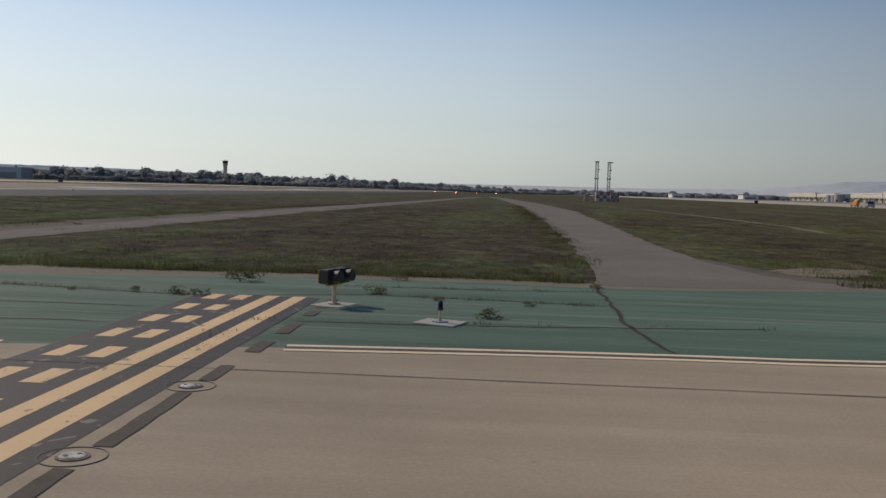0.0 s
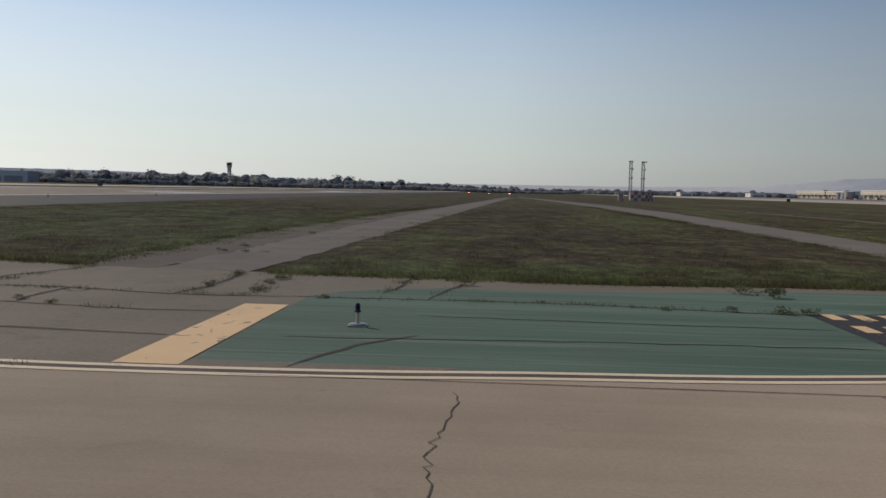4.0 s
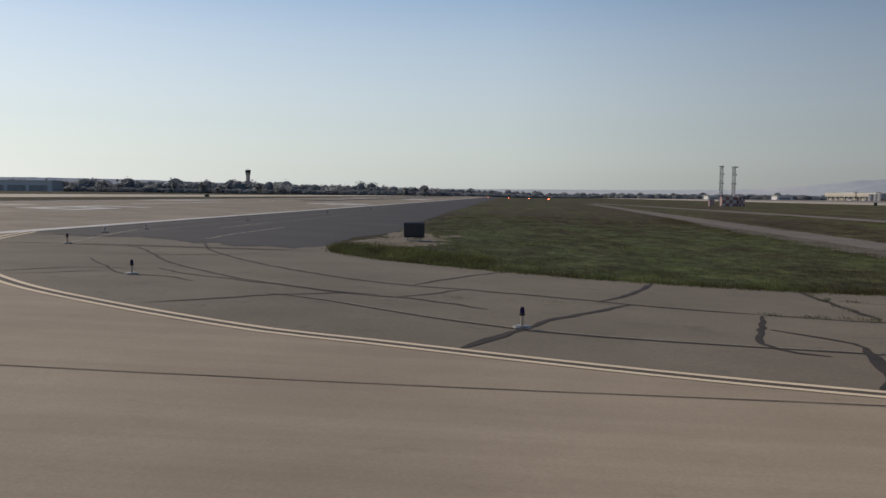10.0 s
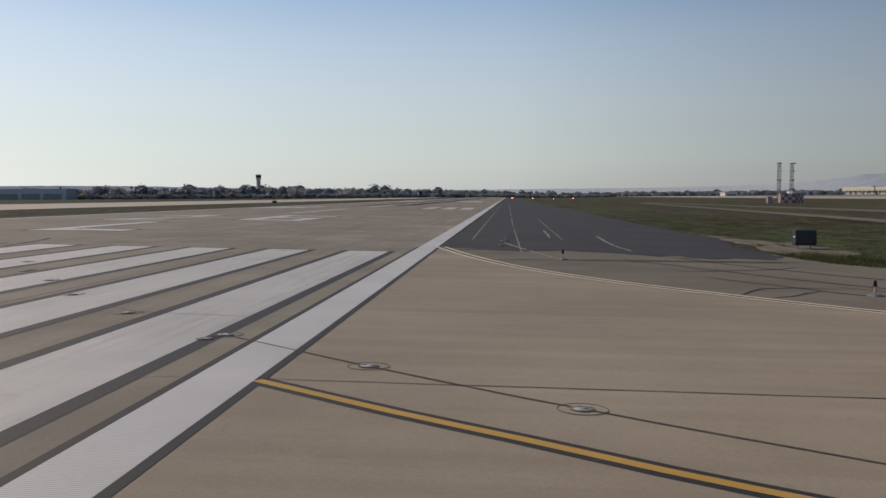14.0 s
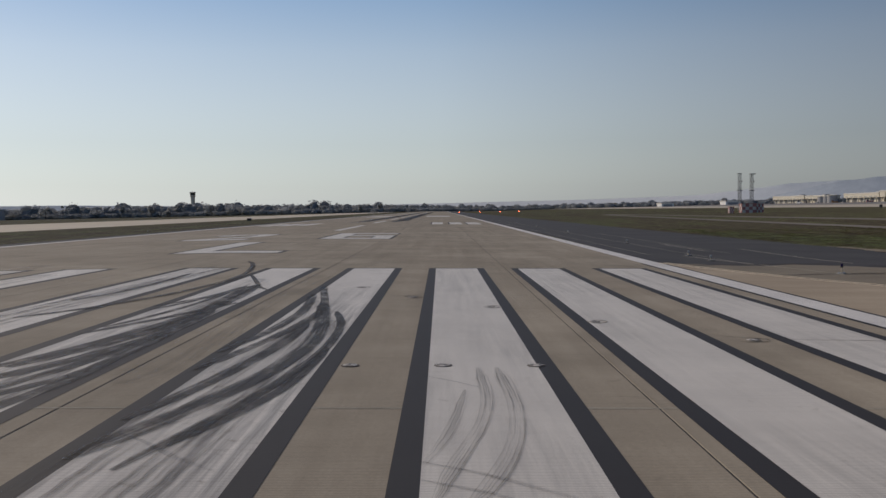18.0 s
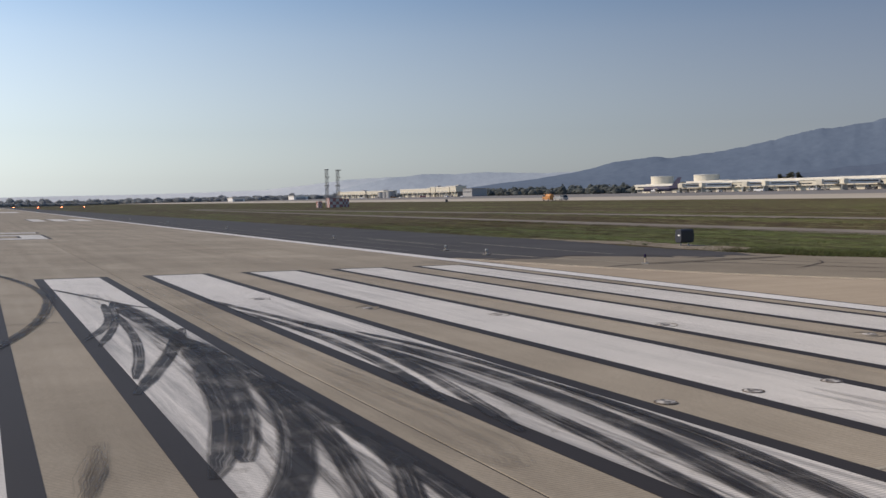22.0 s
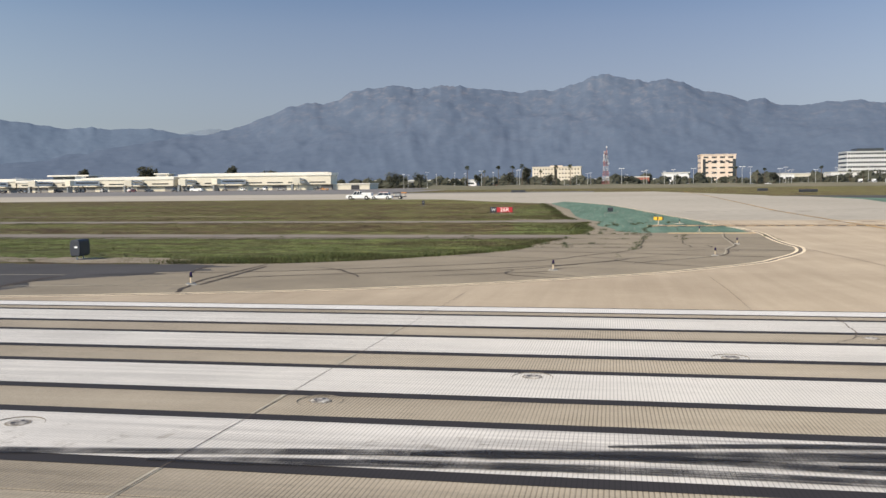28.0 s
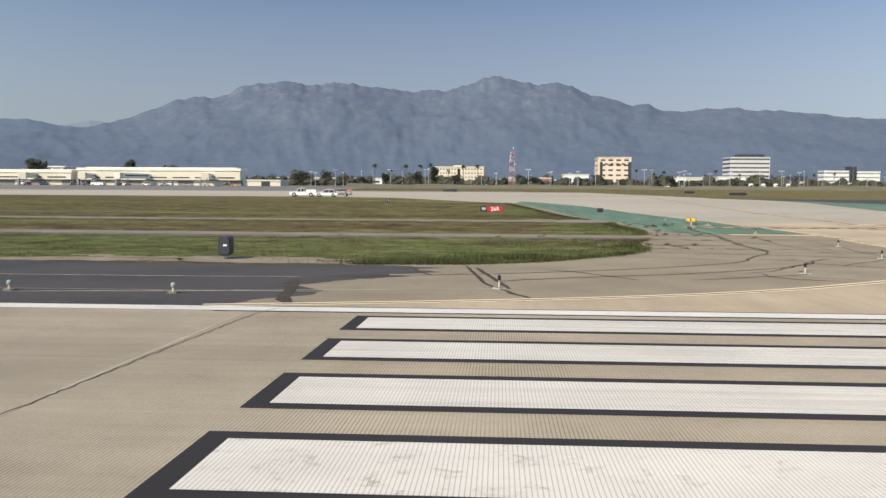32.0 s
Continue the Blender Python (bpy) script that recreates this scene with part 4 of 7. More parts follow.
crack([(75, -28.1), (83.4, -28.1), (98, -28.12)], 0.03, 99, 0.008, 0.7, M_TAR, 0.0285, "dark joint along the taxiway concrete", "paving_joint")
sheet("dirt_patch", rough([(39.2, 2.6), (38.8, 7), (39.6, 12), (39.9, 18), (40.6, 20), (40.9, 14.5), (41.6, 12.2), (41.2, 11.0), (42.3, 10.6), (42.6, 8.6), (41.3, 7.6), (41.6, 5.2), (40.6, 3.0), (40.2, 1.6)], 0.3, 0.3, 4.0, 1.2), 0.019, M_DIRT, "bare sandy dirt beside the asphalt", "dirt")
sheet("dirt_patch", rough([(40.2, 3.2), (41.6, 3.6), (43.2, 6.2), (43.7, 8), (42.6, 9.6), (43.3, 11), (42.7, 13.6), (44.1, 16.4), (43.4, 17.8), (42.3, 16), (41.6, 12), (41.0, 8)], 0.3, 0.55, 7.0, 1.3), 0.0184, M_DIRT, "bare sandy dirt round the dark sign", "dirt")
for i, y in enumerate((-27.5, -12.26, 2.98)):
    crack([(-22.8, y), (0, y), (22.8, y)], 0.065, 110 + i, 0.004, 0.6, M_SEAM, 0.0238, "pale filled joint across the runway", "paving_joint")
crack([(-6, -12.3), (10, -12.28), (27.5, -12.42)], 0.009, 115, 0.006, 0.6, M_CUT, 0.0296, "thin dark joint across the painted bars", "paving_joint")
crack([(22.9, -19.95), (28, -20.04), (34.0, -20.03)], 0.016, 116, 0.006, 0.6, M_CUT, 0.0296, "thin dark joint beside the edge line", "paving_joint")
M_GRAVEL = surface("dark_gravel", (0.10, 0.083, 0.066), (0.155, 0.131, 0.103), 0.5, 9, 0.95, 0.008, (0.06, 0.06, 0.035))
sheet("dirt_strip", rough([(39.4, 13.0), (39.7, 25.0), (40.5, 24.0), (41.3, 19.0), (42.2, 16.5), (41.4, 13.4)], 0.35, 0.3, 6.0, 1.0), 0.0188, M_DIRT, "patchy bare dirt at the edge of the turf", "dirt")
sheet("gravel_mouth", rough([(66.05, -13.3), (68.5, -13.5), (68.55, 2), (69.0, 42), (70.3, 90), (69.5, 87), (66.6, 41), (65.7, 11), (65.8, -6)], 0.6, 0.30, 5.0, 0.6), 0.0172, M_GRAVEL, "dark worn gravel beside the service road", "gravel")
sheet("dirt_mouth_north", rough([(98, -11), (104.5, -13.2), (103, -10.4), (101.2, -7.6), (100.4, -3), (99.6, -2)], 0.5, 0.25, 9.0, 0.7), 0.0165, M_GRAVEL, "worn gravel at the mouth of the gravel road", "gravel")
sheet("dirt_patch", rough([(100.9, -9.3), (101.2, -7.2), (103.6, -5.2), (105.6, -5.3), (104.8, -7.6), (103.6, -9.0)], 0.4, 0.3, 11.0, 0.9), 0.0162, M_DIRT, "bare sandy dirt beside the gravel road", "dirt")
# worn patches and trenches far along the taxiway
for y0, y1 in ((-20.1, -21.6), (-22.1, -22.8), (-23.85, -25.0), (-25.8, -26.8)):
    sheet("patched_trench", rough([(88.0, y0), (88.24, y0), (88.26, y1), (88.02, y1)], 0.15, 0.012, 1.0, 2.0), 0.0290, M_CUT, "dark patched trench between the flush lights", "patch")
for y0, y1 in ((-35.9, -37.4), (-39.0, -40.6), (-41.8, -43.2)):
    sheet("patched_trench", rough([(88.1, y0), (88.32, y0), (88.34, y1), (88.12, y1)], 0.15, 0.012, 1.0, 2.0), 0.0286, M_CUT, "dark patched trench between the flush lights", "patch")
for x, y, n in ((93.8, -36.4, 5), (128.6, -37.6, 4)):
    for i in range(n):
        a = y - 1.9 * i
        sheet("worn_marking", rough([(x - 0.5 + 0.3 * (i % 2), a), (x + 0.35, a - 0.1), (x + 0.5, a - 1.4), (x - 0.3, a - 1.5)], 0.3, 0.14, 3.0 + i, 1.1), 0.0292, M_EDGE if i % 2 else M_CUT, "worn remains of a painted taxiway marking", "marking")
crack([(124.2, -15.4), (128.4, -23.5), (130.2, -31.6), (130.6, -39.8), (129.4, -47.2), (128.6, -54.3)], 0.16, 131, 0.05, 1.0, M_TAR, 0.0292, "dark joint across the far taxiway", "paving_joint")


# ---- tyre rubber on the threshold ----
def rubber(name, strength, thin, low, high):
    m, t, n, k, p = nodes_of(name)
    uv = n.new("ShaderNodeTexCoord").outputs["UV"]
    streak = noise_tex(n, k, scaled(n, k, uv, (0.16, 7.0 if thin else 5.0, 1)), 1.0, 6, 0.7, 0.25)
    blot = noise_tex(n, k, place(n), 1.3, 5, 0.6)
    a = ramp(n, k, streak, [(low, (0, 0, 0)), (high, (1, 1, 1))])
    b = ramp(n, k, blot, [(0.30, (0.45, 0.45, 0.45)), (0.58, (1, 1, 1))])
    cover = mix(n, k, 1.0, a, b, "MULTIPLY")
    sep = n.new("ShaderNodeSeparateXYZ")
    k.new(uv, sep.inputs[0])
    v = n.new("ShaderNodeMath")
    v.operation = "PINGPONG"
    v.inputs[1].default_value = 0.5
    k.new(sep.outputs["Y"], v.inputs[0])
    soft = ramp(n, k, v.outputs[0], [(0.0, (0, 0, 0)), (0.16, (1, 1, 1))])
    cover = mix(n, k, 1.0, cover, soft, "MULTIPLY")
    k.new(mix_value(n, k, cover, strength), p.inputs["Alpha"])
    p.inputs["Base Color"].default_value = (0.026, 0.023, 0.022, 1)
    p.inputs["Roughness"].default_value = 0.62
    p.inputs["Specular IOR Level"].default_value = 0.3
    return m


M_RUBBER = rubber("tyre_rubber", 0.88, False, 0.26, 0.49)
M_SCUFF = rubber("tyre_scuff", 0.60, True, 0.46, 0.62)
M_SMEAR = rubber("faint_smear", 0.26, True, 0.42, 0.70)


MARKS = []


def skid(w, scuff, *pts):
    """A band of rubber left by a tyre that turned on the spot."""
    i = len(MARKS)
    ob = new("tyre_mark", mesh_of("tyre_mark", band(bmesh.new(), smooth_line(pts, 0.4), w, 0, 0.0300 + 0.0003 * i, 0.05, i, True), (M_RUBBER, M_SCUFF, M_SMEAR)[scuff]))
    MARKS.append(tagged(ob, "black streaked tyre rubber curving over the paint", "tyre mark", "tyre marks", "structure"))


# on the bar beside the number
skid(0.20, 0, (5.2, -4.0), (6.05, -7.3), (6.7, -9.8), (7.25, -10.8))
skid(0.20, 0, (5.2, -16.3), (5.7, -14.0), (6.05, -11.7), (6.3, -8.8))
skid(0.30, 0, (5.15, -20.8), (5.64, -19.3), (6.1, -17.8), (6.55, -16.1), (6.98, -14.5))
skid(0.40, 0, (6.35, -8.6), (6.62, -11.9), (6.64, -15.4), (6.42, -18.6), (6.13, -20.9), (5.86, -22.6), (5.48, -24.2), (5.2, -25.0))
skid(0.46, 0, (6.75, -16.2), (6.86, -19.0), (6.78, -21.4), (6.5, -23.2), (6.2, -24.3), (5.9, -25.2), (5.62, -25.8), (5.3, -26.7))
skid(0.30, 0, (6.82, -20.0), (6.8, -22.5), (6.64, -24.0), (6.4, -25.3), (6.17, -26.4), (5.9, -27.3), (5.5, -28.6))
skid(0.30, 0, (7.0, -20.4), (6.97, -24.0), (6.88, -25.3), (6.6, -26.2), (6.3, -27.1), (6.0, -28.0), (5.6, -29.4))
skid(0.34, 0, (7.0, -23.5), (6.96, -26.0), (6.7, -28.2), (6.3, -30.2), (5.8, -32.4))
skid(0.24, 0, (6.1, -9.0), (5.86, -12.1), (5.55, -13.8), (5.05, -15.4))
skid(0.22, 0, (6.1, -11.5), (5.93, -15.1), (5.66, -17.6), (5.3, -19.7))
skid(0.42, 0, (6.3, -10.2), (6.55, -15.2), (6.74, -17.9), (6.46, -20.5), (6.1, -22.5), (5.78, -23.8), (5.6, -24.6))
skid(0.90, 1, (6.0, -6), (6.3, -14), (6.3, -20), (5.9, -27), (5.7, -34))
skid(0.70, 1, (6.7, -14), (6.7, -22), (6.5, -28), (6.3, -36))
# on the next bar outwards
skid(0.28, 0, (8.62, -9.0), (8.95, -11.6), (9.3, -14.2), (9.5, -16.6), (9.4, -19.0), (9.15, -21.4), (8.85, -23.4), (8.6, -24.8))
skid(0.30, 0, (8.7, -12.0), (8.98, -15.2), (9.05, -17.6), (8.95, -19.9), (8.75, -21.6), (8.55, -23.0))
skid(0.40, 0, (9.3, -14.6), (9.62, -17.0), (9.92, -19.8), (10.02, -22.0), (9.92, -24.0), (9.68, -25.8), (9.36, -27.3), (9.0, -28.7), (8.7, -29.9))
skid(0.30, 0, (9.5, -18.8), (9.53, -21.0), (9.42, -23.0), (9.2, -25.0), (8.95, -26.7), (8.68, -28.2))
skid(0.22, 0, (9.9, -16.6), (10.27, -19.0), (10.38, -21.4), (10.33, -23.4), (10.12, -25.7), (9.9, -27.3), (9.6, -28.8), (9.3, -30.3))
skid(0.20, 0, (10.43, -22.6), (10.32, -25.6), (10.1, -27.2), (9.85, -28.3), (9.55, -29.4))
skid(0.12, 1, (8.8, -28.8), (9.25, -29.2), (9.7, -29.75), (10.3, -30.35))
skid(0.14, 1, (8.84, -29.6), (9.4, -28.1), (9.95, -26.7), (10.45, -25.2))
skid(0.70, 1, (9.1, -14), (9.4, -20), (9.2, -25.7), (8.9, -30), (8.9, -36))
skid(0.80, 1, (10.1, -18.4), (10.1, -22.0), (10.0, -25.3), (9.8, -29), (9.6, -36))
# light scuffs further out
skid(0.22, 1, (13.05, -24.6), (13.08, -26.8), (12.95, -28.3), (12.75, -29.4), (12.55, -30.4), (12.4, -31.4))
skid(0.26, 1, (13.35, -24.6), (13.42, -27.0), (13.32, -28.8), (13.12, -30.0), (12.88, -30.9), (12.6, -31.8))
skid(0.16, 1, (12.8, -26.4), (12.65, -28.0), (12.5, -29.1), (12.3, -30.1))
skid(0.10, 1, (12.2, -25.3), (12.7, -25.8), (13.0, -26.2))
skid(0.13, 1, (12.25, -30.6), (12.9, -31.0), (13.6, -31.7))
skid(0.12, 1, (12.25, -30.0), (12.85, -30.4), (13.95, -31.45))
# dark arc between the bars
skid(0.26, 0, (3.2, 5.0), (3.85, 2.8), (4.65, -1.9), (4.93, -6.0), (4.75, -9.4), (4.3, -12.7), (3.45, -16.0), (2.6, -18.0))
skid(0.20, 1, (4.1, 2.0), (5.1, -4.5), (4.98, -8.6), (4.6, -11.6), (4.0, -14.2), (3.2, -17))
skid(0.24, 0, (2.7, -3.3), (2.82, -8.2), (2.68, -11.7), (2.3, -14.0))
skid(0.60, 1, (3.3, 0), (2.9, -8), (2.3, -14), (1.9, -22))
skid(1.40, 1, (2.5, 1), (2.6, -9), (2.4, -18), (2.2, -28))
skid(1.30, 1, (-3.0, -3), (-2.6, -14), (-2.4, -26))
skid(1.0, 2, (7.9, -4), (7.8, -14), (7.9, -26))
skid(0.8, 2, (7.45, -15), (8.0, -19), (8.4, -24))
skid(1.30, 1, (-6.0, 4), (-5.8, -10), (-6.2, -26))
skid(0.34, 1, (4.05, -25.3), (4.2, -24.4), (4.45, -23.2))
skid(0.30, 1, (4.1, -25.2), (4.25, -24.3), (4.35, -23.3))
for y0 in (60.0, 130.0, 220.0, 340.0, 500.0):
    for x0 in (-4.5, 3.0):
        line = [Vector((x0 + 0.4 * math.sin(y / 40), y)) for y in np.arange(y0 * 1.4 + 60, y0 * 1.4 + 260, 10)]
        ob = new("tyre_mark", mesh_of("tyre_mark", band(bmesh.new(), line, 3.4, 0, 0.0300 + y0 * 1e-5, 0.05, int(y0)), M_SCUFF))
        tagged(ob, "dark rubber along the touchdown zone", "tyre mark", "tyre marks", "structure")


rnd = random.Random(31)
for x in (-5.6, -4.6, -3.5, -2.7, 2.8, 3.6, 4.5, 5.4):
    skid(1.5, 1 if x in (-5.6, 5.4) else 0, (x, rnd.uniform(140, 260)), (x + rnd.uniform(-0.5, 0.5), 520), (x + rnd.uniform(-0.8, 0.8), rnd.uniform(800, 980)))

# ---- flush lights ----
M_DISC = surface("light_disc", (0.17, 0.148, 0.12), (0.30, 0.265, 0.215), 2.0, 20)


def annulus(bm, r0, r1, z0, z1, sides=28):
    """A flat raised ring."""
    rings = [[bm.verts.new((r * math.cos(2 * math.pi * i / sides), r * math.sin(2 * math.pi * i / sides), h)) for i in range(sides)] for r, h in ((r1, z0), (r1, z1), (r0, z1), (r0, z0))]
    for lo, hi in zip(rings, rings[1:]):
        for i in range(sides):
            bm.faces.new((lo[i], lo[(i + 1) % sides], hi[(i + 1) % sides], hi[i]))
    return bm


def flush_light(collared):
    t = thing("flush_light", "round flush pavement light with a bright worn metal top", "pavement light", 0, 0, group="flush lights")
    if collared:
        part("collar", annulus(bmesh.new(), 0.299, 0.308, 0.0, 0.009), M_DISC, t, "thin cut ring in the paving")
    part("ring", annulus(bmesh.new(), 0.118, 0.150, 0.0, 0.012), M_DISC if collared else M_CUT, t, "dark sealant ring")
    part("housing", turned(bmesh.new(), [(0.125, 0.009), (0.12, 0.017), (0.09, 0.023), (0.05, 0.025)], 20), M_WORNMETAL, t)
    for s in (-1, 1):
        part("lens", block(bmesh.new(), -0.025, 0.025, s * 0.06 - 0.02, s * 0.06 + 0.02, 0.021, 0.027, 0.003), M_BLACKP, t)
    for a in range(6):
        part("bolt", turned(bmesh.new(), [(0.010, 0.011), (0.010, 0.015)], 6, 0.142 * math.cos(a * math.pi / 3), 0.142 * math.sin(a * math.pi / 3)), M_STEEL, t)
    return t


COLLARED = LEAD_LIGHTS + [(88.04, -29.2), (88.0, -32.2), (87.97, -35.25)]
BARE_LIGHTS = [(11.0, -24.35), (12.5, -24.35), (14.0, -24.35), (21.1, -24.4)]
for spots, collared in ((COLLARED, True), (BARE_LIGHTS, False)):
    first = flush_light(collared)
    for i, (x, y) in enumerate(spots):
        m = pose(x, y, gz(x) + 0.0205, 0, math.degrees(math.atan(FALL)) if x < LEVEL else 0, 31 * i)
        if i == 0:
            first.matrix_basis = m
        else:
            copy_thing(first, m)


# ---- blue edge lights on pads ----
def edge_light(half=0.17):
    t = thing("edge_light", "blue taxiway edge light on an orange stem and pale pad", "edge light", 0, 0, group="edge lights")
    part("pad", block(bmesh.new(), -half, half, -half * 0.85, half * 0.85, -0.03, 0.03, 0.012), M_PAD, t, "pale concrete pad")
    part("base_plate", turned(bmesh.new(), [(0.15, 0.03), (0.15, 0.05), (0.12, 0.055)], 20), M_STEEL, t)
    part("stem", rod(bmesh.new(), (0, 0, 0.05), (0, 0, 0.27), 0.032, 0.028, 12), M_ORANGE, t, "faded orange stem")
    part("collar", turned(bmesh.new(), [(0.045, 0.25), (0.06, 0.265), (0.06, 0.29), (0.05, 0.295)], 14), M_BLACKP, t)
    part("lens", turned(bmesh.new(), [(0.042, 0.29), (0.046, 0.33), (0.044, 0.375), (0.034, 0.405), (0.014, 0.42)], 16), M_BLUELENS, t, "dark blue glass lens")
    return t


M_CLEARHEAD = plain("clear_glass_head", (0.40, 0.40, 0.38), 0.15)


def clear_light():
    t = thing("runway_edge_light", "low white runway edge light with a clear glass head", "edge light", 0, 0, group="runway edge lights")
    part("pad", block(bmesh.new(), -0.16, 0.16, -0.14, 0.14, -0.03, 0.03, 0.012), M_ROAD, t, "dull concrete pad")
    part("base_plate", turned(bmesh.new(), [(0.15, 0.03), (0.15, 0.05), (0.12, 0.055)], 20), M_STEEL, t)
    part("stem", rod(bmesh.new(), (0, 0, 0.05), (0, 0, 0.17), 0.035, 0.03, 12), M_ORANGE, t)
    part("collar", turned(bmesh.new(), [(0.05, 0.16), (0.075, 0.175), (0.075, 0.20), (0.05, 0.205)], 14), M_STEEL, t)
    part("lens", turned(bmesh.new(), [(0.06, 0.20), (0.068, 0.235), (0.06, 0.275), (0.03, 0.295)], 16), M_CLEARHEAD, t, "clear glass head")
    return t


edge_light(0.42).matrix_basis = pose(90.7, -23.1, gz(90.7) + 0.018, 0, 0, -20)
first = edge_light()
for i, (x, y, a) in enumerate([(60.5, -24.5, 4), (47.0, -21.7, 8), (36.0, -14.4, 30), (28.4, -2.9, 40), (76.0, -23.6, 5), (104, -21.4, 0)]):
    m = pose(x, y, gz(x) + 0.018, 0, 0, a)
    if i == 0:
        first.matrix_basis = m
    else:
        copy_thing(first, m)


first = clear_light()
for i, (x, y) in enumerate([(25.9, 6.2), (26.1, 11.05), (26.6, 30.0), (26.6, 62.0), (26.6, 95.0), (26.6, 130.0), (-27.0, 24.0), (-27.0, 84.0)]):
    m = pose(x, y, gz(x) + 0.018)
    if i == 0:
        first.matrix_basis = m
    else:
        copy_thing(first, m)


# ---- signs ----
def profile_body(bm, outline, half, inset=0.0, top=0.0):
    """A side outline of (y, z) points given a width; inset narrows what lies above top."""
    rows = []
    for s in (-1, 1):
        rows.append([bm.verts.new((s * (half - (inset if z > top else 0.0)), y, z)) for y, z in outline])
    bm.faces.new(rows[0])
    bm.faces.new(rows[1][::-1])
    n = len(outline)
    for i in range(n):
        bm.faces.new((rows[0][i], rows[1][i], rows[1][(i + 1) % n], rows[0][(i + 1) % n]))
    bmesh.ops.recalc_face_normals(bm, faces=bm.faces[:])
    bmesh.ops.bevel(bm, geom=[e for e in bm.edges if e.calc_length() > 0.3], offset=0.05, segments=1, affect="EDGES", clamp_overlap=True)
    return bm


def dark_sign(name, x, y, turn, w, h, d, label):
    t = thing(name, label, "airfield sign", x, y, turn)
    side = [(-0.40, 0.20), (0.40, 0.20), (0.48, 0.20 + h * 0.25), (0.5, 0.20 + h * 0.5), (0.48, 0.20 + h * 0.75), (0.38, 0.20 + h), (-0.38, 0.20 + h), (-0.48, 0.20 + h * 0.75), (-0.5, 0.20 + h * 0.5), (-0.48, 0.20 + h * 0.25)]
    part("case", profile_body(bmesh.new(), [(d * y, z) for y, z in side], w / 2), M_NAVY, t)
    for s in (-1, 1):
        part("panel", block(bmesh.new(), -w / 2 + 0.07, w / 2 - 0.07, s * (d / 2 - 0.012), s * (d / 2 + 0.012), 0.29, 0.11 + h, 0.008), M_BLACKP, t)
        part("leg", rod(bmesh.new(), (s * w * 0.3, 0, -0.05), (s * w * 0.3, 0, 0.24), 0.035, 0.035, 10), M_STEEL, t)
        part("flange", turned(bmesh.new(), [(0.09, 0.03), (0.09, 0.05), (0.07, 0.055)], 14, s * w * 0.3, 0), M_STEEL, t)
    part("pad", block(bmesh.new(), -w / 2 - 0.5, w / 2 + 0.4, -d / 2 - 0.5, d / 2 + 0.5, -0.06, 0.03, 0.01), M_ROAD, t, "worn concrete pad")
    part("data_plate", block(bmesh.new(), -w / 2 - 0.006, -w / 2, -0.14, 0.02, 0.62, 0.70, 0.0), M_SIGNWHITE, t, "small white plate")
    return t


dark_sign("distance_sign", 41.7, 9.5, 6, 1.12, 0.82, 0.5, "black-backed airfield sign on a pale concrete pad")
dark_sign("taxiway_sign", 125.2, -16.5, 90, 0.75, 0.55, 0.35, "small dark taxiway sign on the green shoulder")
dark_sign("taxiway_sign", 161.8, 16.8, 5, 0.72, 0.82, 0.4, "small dark sign at the far turf edge")
dark_sign("taxiway_sign", 251, -67, 90, 4.6, 0.75, 0.4, "long low dark sign on distant grass")
dark_sign("taxiway_sign", 282, -60.5, 90, 2.9, 0.75, 0.4, "low dark sign before the car parks")
dark_sign("taxiway_sign", 296, 13, 90, 4.6, 0.75, 0.4, "long low dark sign beyond the runway")
dark_sign("taxiway_sign", 195, 338, 40, 1.9, 1.2, 0.5, "black sign beside the distant runway")
dark_sign("taxiway_sign", -45, 235, 10, 1.35, 0.75, 0.4, "dark sign beyond the runway shoulder")


def lettering(text, size, parent, x, y, z, material):
    c = bpy.data.curves.new("lettering", "FONT")
    c.body, c.size, c.extrude, c.align_x, c.align_y = text, size, 0.006, "CENTER", "CENTER"
    ob = bpy.data.objects.new("tmp", c)
    me = bpy.data.meshes.new_from_object(ob)
    bpy.data.objects.remove(ob)
    me.name = "lettering"
    me.materials.append(material)
    o = new("lettering", me)
    o.parent = parent
    o.matrix_basis = pose(x, y, z, 90, 0, 0)
    return o


t = thing("mandatory_sign", "red and black runway holding sign lettered W 26R", "airfield sign", 124.0, -1.9, -90)
part("case", block(bmesh.new(), -1.72, 1.72, -0.12, 0.12, 0.22, 1.12, 0.03), M_BLACKP, t)
part("location_panel", block(bmesh.new(), -1.68, -0.72, -0.135, -0.118, 0.26, 1.08, 0.006), M_BLACKP, t)
part("runway_panel", block(bmesh.new(), -0.70, 1.68, -0.137, -0.118, 0.26, 1.08, 0.006), M_SIGNRED, t, "red sign panel")
lettering("W", 0.62, t, -1.2, -0.142, 0.66, M_SIGNWHITE)
lettering("26R", 0.86, t, 0.49, -0.144, 0.66, M_SIGNWHITE)
for x in (-1.3, 0.0, 1.3):
    part("leg", rod(bmesh.new(), (x, 0, -0.05), (x, 0, 0.25), 0.04, 0.04, 10), M_STEEL, t)
t.scale = (0.9, 0.9, 0.85)
part("pad", block(bmesh.new(), -2.0, 2.0, -0.5, 0.5, -0.06, 0.03, 0.01), M_ROAD, t)

